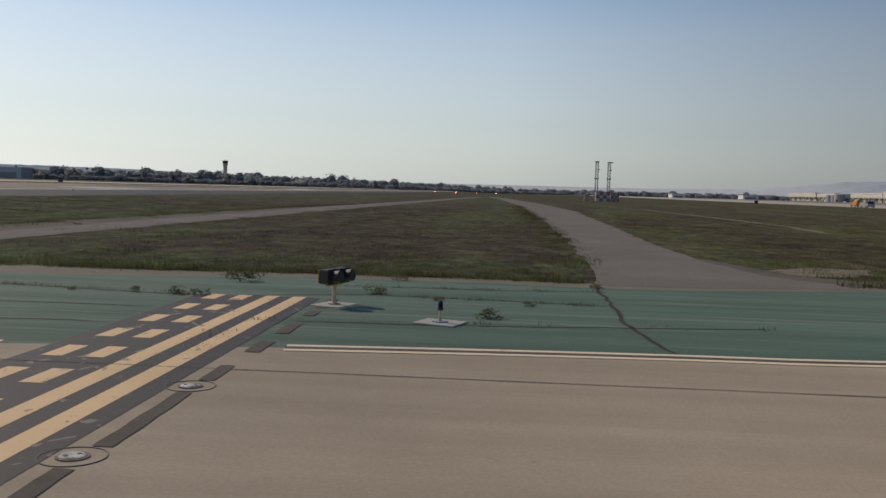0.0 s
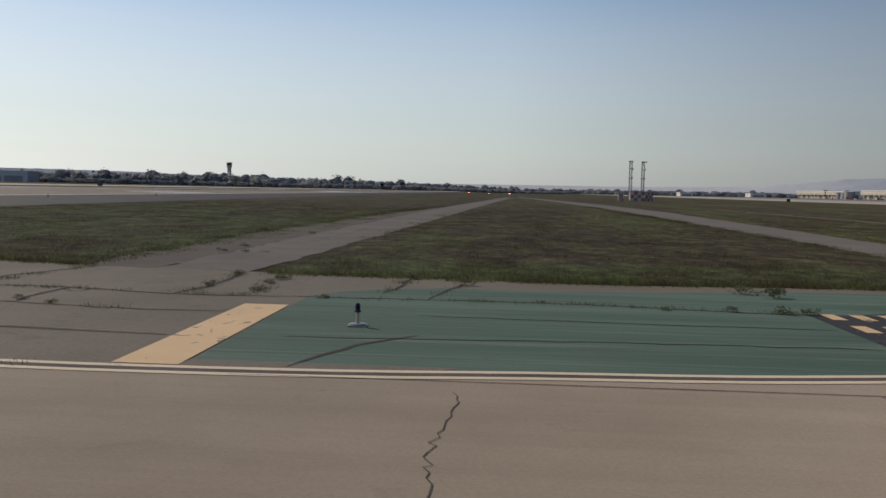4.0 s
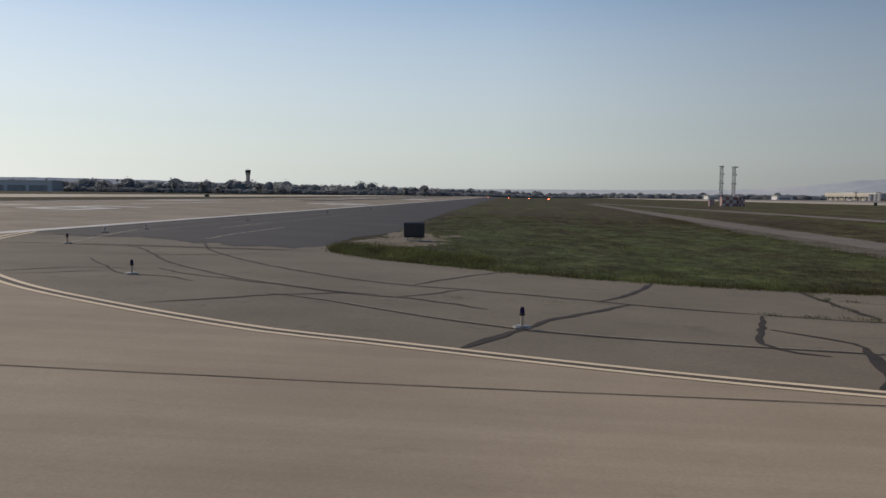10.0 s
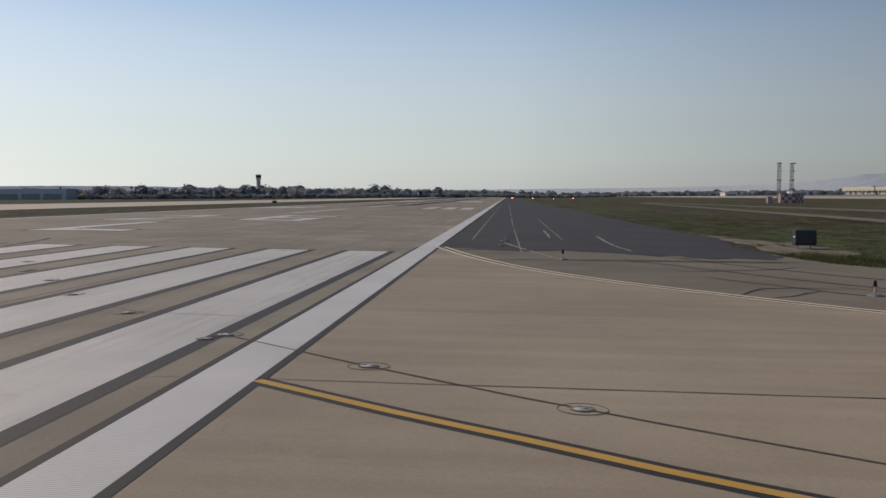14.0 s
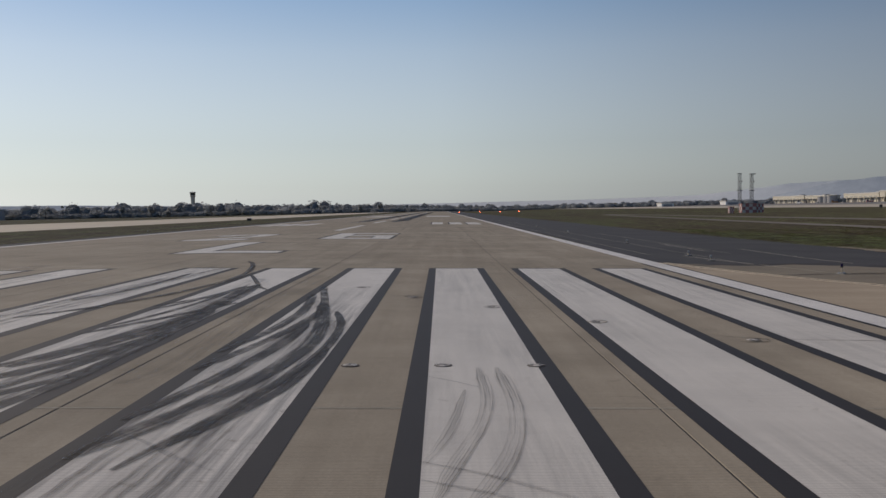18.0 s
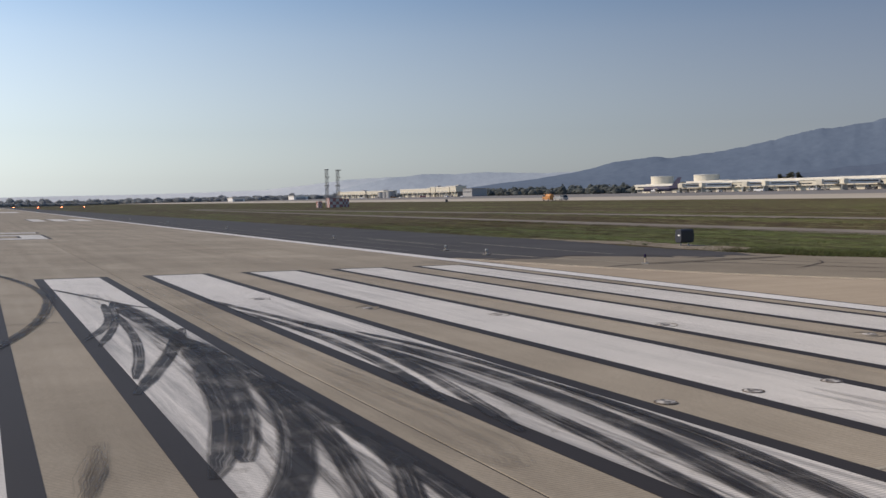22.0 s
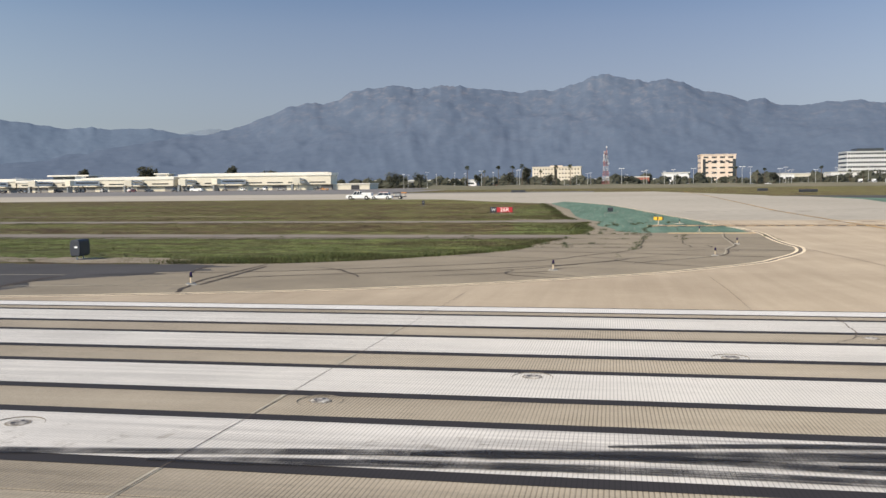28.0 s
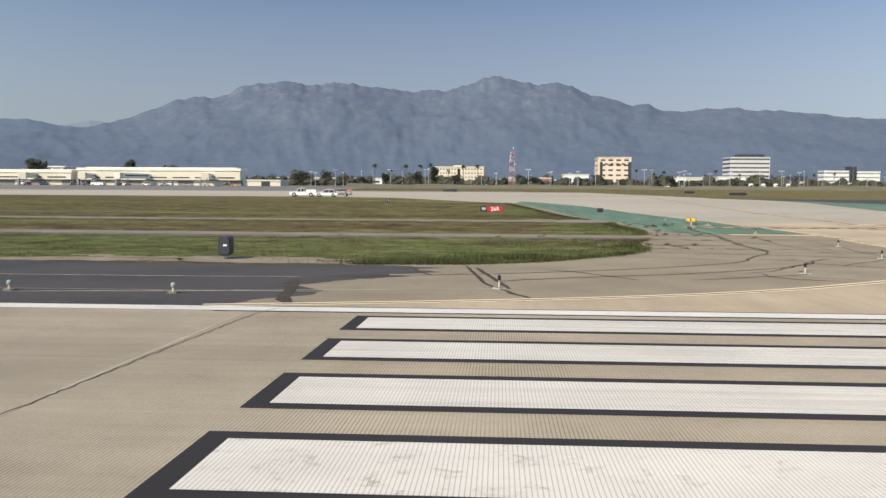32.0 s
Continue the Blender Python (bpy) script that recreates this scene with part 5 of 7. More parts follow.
# the yellow guard light beside the hold line, its lamps towards the north
t = thing("guard_light", "yellow runway guard light with two hooded lamps on a post", "guard light", 88.3, -21.0, -21)
part("pad", block(bmesh.new(), -0.36, 0.36, -0.40, 0.40, -0.03, 0.035, 0.02), M_PAD, t)
part("post", rod(bmesh.new(), (0, 0, 0.03), (0, 0, 0.46), 0.05, 0.045, 12), M_ORANGE, t)
part("flange", turned(bmesh.new(), [(0.13, 0.035), (0.13, 0.06), (0.08, 0.07)], 16), M_STEEL, t)
part("yoke", block(bmesh.new(), -0.05, 0.05, -0.30, 0.30, 0.44, 0.50, 0.015), M_SIGNYEL, t)
for s in (-1, 1):
    box = part("lamp_box", block(bmesh.new(), -0.13, 0.10, s * 0.24 - 0.19, s * 0.24 + 0.19, 0.49, 0.79, 0.05), M_HOUSING, t, "dark lamp box")
    part("back_panel", block(bmesh.new(), -0.145, -0.131, s * 0.24 - 0.18, s * 0.24 + 0.18, 0.50, 0.78, 0.005), M_SIGNYEL, box, "yellow back panel")
    part("face_plate", block(bmesh.new(), 0.10, 0.115, s * 0.24 - 0.20, s * 0.24 + 0.20, 0.48, 0.80, 0.005), M_BLACKP, box)
    part("hood", rod(bmesh.new(), (0.11, s * 0.24, 0.64), (0.30, s * 0.24, 0.66), 0.12, 0.13, 18), M_BLACKP, box)
    part("lamp", rod(bmesh.new(), (0.301, s * 0.24, 0.66), (0.306, s * 0.24, 0.66), 0.10, 0.10, 18), M_GLASS, box)

# four red lamps far along the runway's edge
for i, (x, y) in enumerate([(30.2, 800), (49, 805), (68, 810), (86.4, 815)]):
    t = thing("approach_lamp", "small lit red and white lamp unit in the turf", "slope lamp", x, y, group="slope lamps")
    part("box", block(bmesh.new(), -0.5, 0.5, -0.5, 0.5, 0.45, 1.05, 0.04), M_WHITEP, t)
    for s in (-1, 1):
        part("leg", rod(bmesh.new(), (s * 0.35, 0, -0.05), (s * 0.35, 0, 0.5), 0.05, 0.05, 8), M_STEEL, t)
    part("lamp", block(bmesh.new(), -0.36, 0.36, -0.53, -0.51, 0.6, 0.9, 0.0), M_REDLAMP, t)
    part("pad", block(bmesh.new(), -1.0, 1.0, -1.0, 1.0, -0.06, 0.03, 0.01), M_PAD, t)


# ---- lattice masts and checkered shelters ----
def lattice(t, height, w0, w1, bays, material, name="mast"):
    bm = bmesh.new()
    corners = [(-1, -1), (1, -1), (1, 1), (-1, 1)]
    for cx, cy in corners:
        rod(bm, (cx * w0 / 2, cy * w0 / 2, 0), (cx * w1 / 2, cy * w1 / 2, height), 0.10, 0.09, 6)
    part(name, bm, material, t)
    bm = bmesh.new()
    for i in range(bays):
        z0, z1 = height * i / bays, height * (i + 1) / bays
        a, b = w0 + (w1 - w0) * i / bays, w0 + (w1 - w0) * (i + 1) / bays
        for (x0, y0), (x1, y1) in zip(corners, corners[1:] + corners[:1]):
            rod(bm, (x0 * b / 2, y0 * b / 2, z1), (x1 * b / 2, y1 * b / 2, z1), 0.03, 0.03, 5)
            if i % 2:
                rod(bm, (x0 * a / 2, y0 * a / 2, z0), (x1 * b / 2, y1 * b / 2, z1), 0.03, 0.03, 5)
            else:
                rod(bm, (x1 * a / 2, y1 * a / 2, z0), (x0 * b / 2, y0 * b / 2, z1), 0.03, 0.03, 5)
    part("bracing", bm, material, t)


for i, (x, h) in enumerate([(127.6, 15.2), (132.2, 15.0)]):
    t = thing("antenna_mast", "tall grey lattice antenna mast with a crossbar head", "antenna mast", x, 311, 10, group="antenna masts")
    lattice(t, h, 0.95, 0.85, 14, M_STEEL)
    part("platform", block(bmesh.new(), -0.8, 0.8, -0.7, 0.7, h * 0.56, h * 0.56 + 0.35, 0.02), M_STEEL, t)
    part("head", block(bmesh.new(), -0.75, 0.75 + 0.7 * i, -0.5, 0.5, h - 0.35, h, 0.02), M_STEEL, t)
    for s in (-1, 1):
        part("antenna", block(bmesh.new(), s * 0.6 - 0.15, s * 0.6 + 0.15, -0.9, -0.5, h * 0.78, h * 0.78 + 0.5, 0.02), M_STEEL, t)


M_SHELTER = surface("dull_white_siding", (0.42, 0.39, 0.37), (0.52, 0.49, 0.46), 0.3, 3, 0.8, 0.0)
M_SHELTERRED = plain("dull_red_paint", (0.36, 0.15, 0.14), 0.8)


def shelter(x, y, w, d, h, turn):
    t = thing("equipment_shelter", "red and white checkered equipment shelter", "shelter", x, y, turn, group="equipment shelters")
    part("wall", block(bmesh.new(), -w / 2, w / 2, -d / 2, d / 2, 0, h, 0.03), M_SHELTER, t)
    part("roof", block(bmesh.new(), -w / 2 - 0.1, w / 2 + 0.1, -d / 2 - 0.1, d / 2 + 0.1, h, h + 0.12, 0.02), M_SHELTERRED, t)
    nx, nz = 4, 3
    for face in (-1, 1):
        for i in range(nx):
            for j in range(nz):
                if (i + j) % 2:
                    x0, x1 = -w / 2 + w * i / nx, -w / 2 + w * (i + 1) / nx
                    part("red_square", block(bmesh.new(), x0, x1, face * d / 2, face * (d / 2 + 0.012), h * j / nz, h * (j + 1) / nz), M_SHELTERRED, t)
    for i in range(3):
        for j in range(nz):
            if (i + j) % 2 == 0:
                part("red_square", block(bmesh.new(), -w / 2 - 0.012, -w / 2, -d / 2 + d * i / 3, -d / 2 + d * (i + 1) / 3, h * j / nz, h * (j + 1) / nz), M_SHELTERRED, t)
    return t


shelter(129.9, 309, 5.4, 3.5, 3.5, 0)
shelter(134.6, 310, 2.7, 2.7, 3.2, 0)
shelter(123.9, 310, 1.7, 1.9, 2.4, 0)


# ---- the terminal on the north side ----
def windows_row(t, x, y0, y1, z0, z1, count, gap=0.4, material=None, name="window"):
    step = (y1 - y0) / count
    for i in range(count):
        a, b = y0 + step * i + gap / 2, y0 + step * (i + 1) - gap / 2
        part(name, block(bmesh.new(), x - 0.06, x + 0.25, a, b, z0, z1, 0.0), material or M_GLASS, t)


def jet_bridge(y, reach, z, turn):
    t = thing("jet_bridge", "white passenger boarding bridge on a wheeled column", "boarding bridge", 507.5, y, turn, None, "boarding bridges")
    part("tunnel", block(bmesh.new(), -reach, 0, -1.5, 1.5, z, z + 2.8, 0.15), M_WHITEP, t)
    part("tunnel_window", block(bmesh.new(), -reach * 0.92, -1.5, -1.53, -1.49, z + 1.2, z + 2.0, 0.0), M_GLASS, t)
    part("cab", block(bmesh.new(), -reach - 3.2, -reach, -2.1, 2.1, z - 0.2, z + 3.1, 0.3), M_CREAM, t, "cream bridge cab")
    part("column", rod(bmesh.new(), (-reach * 0.75, 0, 0.8), (-reach * 0.75, 0, z), 0.35, 0.3, 10), M_STEEL, t)
    bogie = part("bogie", block(bmesh.new(), -reach * 0.75 - 0.6, -reach * 0.75 + 0.6, -1.6, 1.6, 0.45, 0.95, 0.05), M_STEEL, t)
    for s in (-1, 1):
        part("wheel", rod(bmesh.new(), (-reach * 0.75, s * 1.3 - 0.2, 0.5), (-reach * 0.75, s * 1.3 + 0.2, 0.5), 0.5, 0.5, 14), M_TYRE, bogie)
    part("stair", block(bmesh.new(), -reach - 1.0, -reach + 2.5, 2.2, 3.2, 0, z * 0.9, 0.0), M_STEEL, t)
    return t


def hall(y0, y1, h, depth, label, bands, roof_h=1.6):
    t = thing("terminal_hall", label, "terminal", 508, (y0 + y1) / 2, 0, None)
    h -= 2.2
    a, b = -(y1 - y0) / 2, (y1 - y0) / 2
    part("lower_wall", block(bmesh.new(), 2.0, depth, a, b, 0, 3.2, 0.05), M_DIM, t, "dim set-back ground floor")
    part("upper_wall", block(bmesh.new(), 0, depth, a, b, 3.2, h - roof_h, 0.05), M_CREAM, t)
    part("roof", block(bmesh.new(), -0.5, depth + 1, a - 0.6, b + 0.6, h - roof_h, h, 0.12), M_ROOF, t, "pale slightly overhanging roof")
    part("parapet", block(bmesh.new(), depth * 0.3, depth * 0.8, a + 3, b - 3, h, h + 0.4, 0.05), M_ROOF, t)
    n = max(3, int((b - a) / 13))
    for i, (z0, z1) in enumerate(bands):
        windows_row(t, 0.0, a + 1.5 + 5 * (i % 2), b - 1.5, z0, z1, n, 3.2)
    windows_row(t, 2.0, a + 2, b - 2, 0.1, 2.7, max(3, n // 2), 9.0, M_CREAM, "bay_door")
    return t


hall(143, 237, 12.2, 12, "cream terminal hall with a long pale overhanging roof", [(4.2, 4.9)])
hall(241, 300, 10.9, 44, "cream terminal hall with dark window bands", [(4.2, 4.9)])
hall(301, 345, 9.8, 40, "lower cream terminal wing with window bands", [(4.2, 4.9)])
hall(346, 486, 10.6, 40, "long low cream concourse with a flat roof", [(4.3, 5.1)])
hall(487, 526, 11.0, 36, "cream concourse end with window bands", [(4.3, 5.1)])
for i, (y, r) in enumerate([(521, 10.0), (574, 9.4)]):
    t = thing("terminal_rotunda", "cream drum-shaped end pavilion of the terminal", "terminal", 524, y, 0, None, "end pavilions")
    part("drum", turned(bmesh.new(), [(r, 0), (r, 13.3), (r - 0.4, 13.4)], 40), M_CREAM, t)
    part("roof", turned(bmesh.new(), [(r + 0.2, 13.4), (r + 0.2, 13.9), (r, 14.0), (0.5, 14.1)], 40), M_ROOF, t)
    part("window_band", turned(bmesh.new(), [(r + 0.1, 4.2), (r + 0.1, 5.6), (r, 5.6)], 40), M_GLASS, t)
    part("doorway", block(bmesh.new(), -r - 0.2, -r + 1.5, -3, 3, 0, 3.4, 0.05), M_BLACKP, t)
hall(529, 590, 9.4, 30, "low cream concourse wing with dark windows", [(4.3, 5.1)])
t = thing("rooftop_pavilion", "white glazed rooftop pavilion on a slab roof", "pavilion", 560, 338, 0, None)
part("storey", block(bmesh.new(), -7, 7, -12, 12, 7.6, 10.4, 0.1), M_GLASS, t)
part("roof", block(bmesh.new(), -9, 9, -15, 15, 10.4, 11.3, 0.1), M_ROOF, t)
part("frame", block(bmesh.new(), -7.2, -6.9, -12, -4, 7.6, 10.4, 0.02), M_WHITEP, t)
part("stair_tower", block(bmesh.new(), -2, 6, -6, 6, 0, 10.0, 0.1), M_CREAM, t)
t = thing("rooftop_plant", "white plant room with a thin roof slab on the terminal", "plant room", 556, 271, 0, None)
part("storey", block(bmesh.new(), -4, 4, -4, 4, 0, 11.0, 0.1), M_CREAM, t)
part("roof", block(bmesh.new(), -5, 5, -5.5, 5.5, 11.0, 11.6, 0.1), M_ROOF, t)
part("louvre", block(bmesh.new(), -4.1, -3.9, -2.5, 2.5, 9.4, 10.6, 0.0), M_GREY, t)
t = thing("terminal_link", "white low link building beside the terminal hall", "building", 512, 133, 0, None)
part("wall", block(bmesh.new(), 0, 20, -12, 12, 0, 3.0, 0.1), M_CREAM, t)
part("roof", block(bmesh.new(), -0.5, 20.5, -12.5, 12.5, 3.0, 3.6, 0.1), M_ROOF, t)
part("doorway", block(bmesh.new(), -0.1, 0.4, -6, -1, 0, 2.5, 0.02), M_BLACKP, t)
for i, (y, reach, z, a) in enumerate([(160, 24, 3.9, 12), (196, 22, 3.9, -18), (228, 20, 3.9, 10), (262, 24, 3.9, 14), (290, 20, 3.9, -15), (322, 22, 3.9, 10), (352, 24, 3.9, -12), (384, 22, 3.9, 16), (416, 24, 3.9, -10), (448, 20, 3.9, 14), (478, 22, 3.9, -14), (512, 20, 3.9, 10)]):
    jet_bridge(y, reach, z, a)

# a second terminal farther west: white upper storeys over dim set-back ground floors
def far_terminal(y0, y1, h, base, label, depth=45):
    t = thing("far_terminal", label, "terminal", 508, (y0 + y1) / 2, 0, None, "far terminal")
    a, b = (y0 - y1) / 2, (y1 - y0) / 2
    part("ground_floor", block(bmesh.new(), 3, depth - 1, a + 1, b - 1, 0, base, 0.0), M_DIM, t, "dim set-back ground floor")
    part("wall", block(bmesh.new(), 0, depth, a, b, base, h - 1.2, 0.1), M_CREAM, t)
    part("roof", block(bmesh.new(), -0.4, depth + 1, a - 0.5, b + 0.5, h - 1.2, h, 0.1), M_ROOF, t)
    part("plant_room", block(bmesh.new(), depth * 0.4, depth * 0.7, a * 0.5, a * 0.5 + min(9, b * 0.8), h, h + 1.2, 0.1), M_GREY, t)
    windows_row(t, 0, a + 2, b - 2, base + 0.8, base + 1.7, max(2, int((b - a) / 12)), 3.0, M_GREY)
    windows_row(t, 3, a + 2, b - 2, 0.3, base - 1.4, max(2, int((b - a) / 22)), 13.0, M_CREAM, "bay_door")
    n = max(2, int((b - a) / 15))
    for i in range(n):
        y = a + (b - a) * (i + 0.5) / n
        part("pillar", block(bmesh.new(), 0.1, 1.1, y - 0.5, y + 0.5, 0, base, 0.0), M_CREAM, t)
    return t


far_terminal(1202, 1317, 10.8, 5.4, "distant white terminal pier over a dim ground floor", 20)
far_terminal(1135, 1197, 10.2, 5.4, "distant white terminal pier beside a taller hall", 20)
far_terminal(989, 1079, 11.0, 5.4, "distant long white terminal hall with a broad roof", 30)
far_terminal(975, 987, 12.8, 5.4, "distant raised white terminal block", 14)
far_terminal(937, 973, 12.2, 5.4, "low white link between two raised terminal blocks", 14)
far_terminal(920, 935, 13.0, 5.8, "distant raised white terminal block", 14)
t = thing("far_office", "distant grey flat-roofed building among trees", "building", 512, 899, 0, None)
part("wall", block(bmesh.new(), 0, 20, -11, 11, 0, 8.6, 0.1), M_GREY, t)
part("roof", block(bmesh.new(), -0.4, 20.4, -11.4, 11.4, 8.6, 9.2, 0.1), M_DIM, t)
windows_row(t, 0, -10, 10, 4.6, 6.0, 5, 1.4)
for i, (y, h) in enumerate(((1093, 9), (1105, 8), (1122, 8))):
    t = thing("pier_rotunda", "grey round gate lounge at the end of a pier", "terminal", 500, y, 0, None, "gate lounges")
    part("drum", turned(bmesh.new(), [(6, 0), (6, h), (5.7, h + 0.3)], 24), M_GREY, t)
    part("roof", turned(bmesh.new(), [(6.3, h), (6.3, h + 0.5), (0.4, h + 1.3)], 24), M_CREAM, t)
# hangars straight west
for x0, x1, y, h, lab in ((338, 356, 1300, 6.5, "small white distant hangar"), (470, 494, 1420, 7.5, "distant white flat-roofed hangar")):
    t = thing("hangar", lab, "hangar", (x0 + x1) / 2, y, 0, None)
    h -= 2
    w = (x1 - x0) / 2
    part("wall", block(bmesh.new(), -w, w, 0, 30, 0, h, 0.1), M_WHITEP, t)
    part("roof", block(bmesh.new(), -w - 0.6, w + 0.6, -0.8, 31, h, h + 1.0, 0.1), M_ROOF, t)
    part("hangar_door", block(bmesh.new(), -w * 0.7, w * 0.7, -0.1, 0.2, 0, h * 0.7, 0.0), M_GREY, t)


# parked airliner by the west pavilion: only its dark tail and body stand out
t = thing("parked_airliner", "parked airliner with a dark purple tail", "aeroplane", 486, 533, 24, None)
bm = bmesh.new()
bmesh.ops.create_cone(bm, cap_ends=True, segments=20, radius1=1.9, radius2=1.9, depth=22, matrix=pose(0, 2, 3.4, 90))
bmesh.ops.create_cone(bm, cap_ends=True, segments=20, radius1=1.9, radius2=0.4, depth=9, matrix=pose(0, -13.5, 3.9, 90))
part("fuselage", bm, M_TAIL, t)
bm = bmesh.new()
vs = [bm.verts.new((s, y, z)) for s in (-0.16, 0.16) for y, z in ((-9.5, 4.8), (-15.8, 5.0), (-18.6, 12.2), (-15.6, 12.2))]
for q in ((0, 1, 2, 3), (7, 6, 5, 4), (0, 4, 5, 1), (1, 5, 6, 2), (2, 6, 7, 3), (3, 7, 4, 0)):
    bm.faces.new([vs[i] for i in q])
part("tail_fin", bm, M_TAIL, t)
for s in (-1, 1):
    bm = bmesh.new()
    vs = [bm.verts.new(p) for z in (2.7, 2.9) for p in ((s * 1.5, 5, z), (s * 1.5, 0, z), (s * 15, -5, z + 0.9), (s * 15, -3.4, z + 0.9))]
    for q in ((0, 1, 2, 3), (7, 6, 5, 4), (0, 4, 5, 1), (1, 5, 6, 2), (2, 6, 7, 3), (3, 7, 4, 0)):
        bm.faces.new([vs[i] for i in q])
    part("wing", bm, M_WHITEP, t)
    part("engine", rod(bmesh.new(), (s * 5, 4.5, 1.8), (s * 5, 1, 1.8), 0.95, 0.7, 16), M_WHITEP, t)
    gear = part("landing_gear", rod(bmesh.new(), (s * 2.4, 0, 0.5), (s * 2.4, 0, 2.7), 0.15, 0.15, 8), M_STEEL, t)
    part("tyre", rod(bmesh.new(), (s * 2.4 - 0.3, 0, 0.5), (s * 2.4 + 0.3, 0, 0.5), 0.5, 0.5, 14), M_TYRE, gear)
nose = part("nose_gear", rod(bmesh.new(), (0, 11, 0.4), (0, 11, 2.2), 0.12, 0.12, 8), M_STEEL, t)
part("tyre", rod(bmesh.new(), (-0.2, 11, 0.4), (0.2, 11, 0.4), 0.4, 0.4, 12), M_TYRE, nose)


# ---- vehicles ----
def vehicle(name, label, category, x, y, turn, length, width, height, paint_m, kind, group=""):
    """kind: car, pickup or truck. It points along its own +y."""
    t = thing(name, label, category, x, y, turn, gz(x) + 0.03, group)
    l, w, r = length / 2, width / 2, min(0.42, height * 0.22)
    low = r * 0.75
    deck = height * 0.58
    nose = {"car": 0.90, "pickup": 0.94, "truck": 1.0}[kind] * deck
    part("body", profile_body(bmesh.new(), [(-l, low + 0.12), (-l + 0.08, low), (l - 0.1, low), (l, low + 0.15), (l, nose - 0.2), (l - 0.18, nose), (l * 0.45, deck), (-l + 0.1, deck), (-l, deck - 0.12)], w), paint_m, t)
    c0, c1 = {"car": (-l * 0.80, l * 0.42), "pickup": (-l * 0.12, l * 0.50), "truck": (l * 0.30, l * 0.96)}[kind]
    back, front = {"car": (0.35, 0.75), "pickup": (0.08, 0.60), "truck": (0.05, 0.30)}[kind]
    cab = part("cabin", profile_body(bmesh.new(), [(c0, deck - 0.02), (c1, deck - 0.02), (c1 - front, height - 0.05), (c0 + back, height - 0.05)], w * 0.95, w * 0.13, deck + 0.05), M_GLASS, t)
    part("cabin_roof", block(bmesh.new(), -w * 0.83, w * 0.83, c0 + back - 0.04, c1 - front + 0.06, height - 0.07, height + 0.02, 0.03), paint_m, cab)
    for s in (-1, 1):
        for f, lean in ((0.02, 0.0), (0.48, 0.5), (0.97, 1.0)):
            yb = c0 + (c1 - c0) * f
            yt = c0 + back + (c1 - c0 - front - back) * f
            part("pillar", rod(bmesh.new(), (s * w * 0.955, yb, deck - 0.03), (s * w * 0.83, yt, height - 0.04), 0.055, 0.05, 6), paint_m, cab)
        for f in (-0.62, 0.64):
            part("wheel_arch", rod(bmesh.new(), (s * (w - 0.15), l * f, r), (s * (w + 0.006), l * f, r), r * 1.22, r * 1.22, 16), M_BLACKP, t)
            wh = part("wheel", rod(bmesh.new(), (s * (w - 0.2), l * f, r), (s * (w + 0.02), l * f, r), r, r, 16), M_TYRE, t)
            part("rim", rod(bmesh.new(), (s * (w + 0.02), l * f, r), (s * (w + 0.03), l * f, r), r * 0.55, r * 0.55, 12), M_BRIGHT, wh)
        part("headlight", block(bmesh.new(), s * w * 0.75 - 0.16, s * w * 0.75 + 0.16, l - 0.02, l + 0.015, nose - 0.42, nose - 0.22, 0.0), M_BRIGHT, t)
        part("tail_light", block(bmesh.new(), s * w * 0.8 - 0.12, s * w * 0.8 + 0.12, -l - 0.015, -l + 0.02, deck - 0.4, deck - 0.15, 0.0), M_REDP, t)
    part("bumper", block(bmesh.new(), -w, w, l - 0.05, l + 0.1, low, low + 0.25, 0.04), M_STEEL, t)
    return t


t = vehicle("service_truck", "white utility truck standing on the distant runway", "truck", 212, 42.8, 0, 6.3, 2.1, 1.95, M_CARWHITE, "pickup")
part("service_body", block(bmesh.new(), -1.05, 1.05, -3.12, -0.75, 0.95, 1.62, 0.05), M_CARWHITE, t, "white service body")
part("locker", block(bmesh.new(), -1.07, -1.04, -2.9, -1.9, 1.0, 1.5, 0.01), M_WHITEP, t)
part("ladder_rack", rod(bmesh.new(), (-0.9, -3.0, 1.72), (-0.9, -0.8, 1.72), 0.04, 0.04, 6), M_STEEL, t)
part("light_bar", block(bmesh.new(), -0.5, 0.5, 0.35, 0.6, 1.97, 2.06, 0.02), M_YCLOTH, t)
t = vehicle("station_wagon", "white estate car standing behind the utility truck", "car", 211, 37.1, 0, 5.3, 1.95, 1.62, M_CARWHITE, "car")
part("roof_rack", block(bmesh.new(), -0.75, 0.75, -1.6, 0.3, 1.65, 1.74, 0.03), M_REDP, t, "dull red load on the roof")
t = thing("sweeper", "amber and dark maintenance machine on the runway", "machine", 213, 33.2, 0, gz(213) + 0.03)
part("chassis", block(bmesh.new(), -0.8, 0.8, -1.6, 1.4, 0.45, 0.65, 0.04), M_BLACKP, t)
part("engine_box", block(bmesh.new(), -0.7, 0.7, -0.3, 1.1, 0.65, 1.25, 0.08), M_STEEL, t)
part("boom", rod(bmesh.new(), (0, 1.6, 1.42), (0, -1.7, 1.55), 0.14, 0.12, 10), M_BLACKP, t)
part("hopper", block(bmesh.new(), -0.6, 0.6, -1.8, -0.5, 1.35, 1.65, 0.06), M_YCLOTH, t, "amber hopper")
part("tow_bar", rod(bmesh.new(), (0, 1.3, 0.5), (0, 2.3, 0.45), 0.06, 0.05, 8), M_STEEL, t)
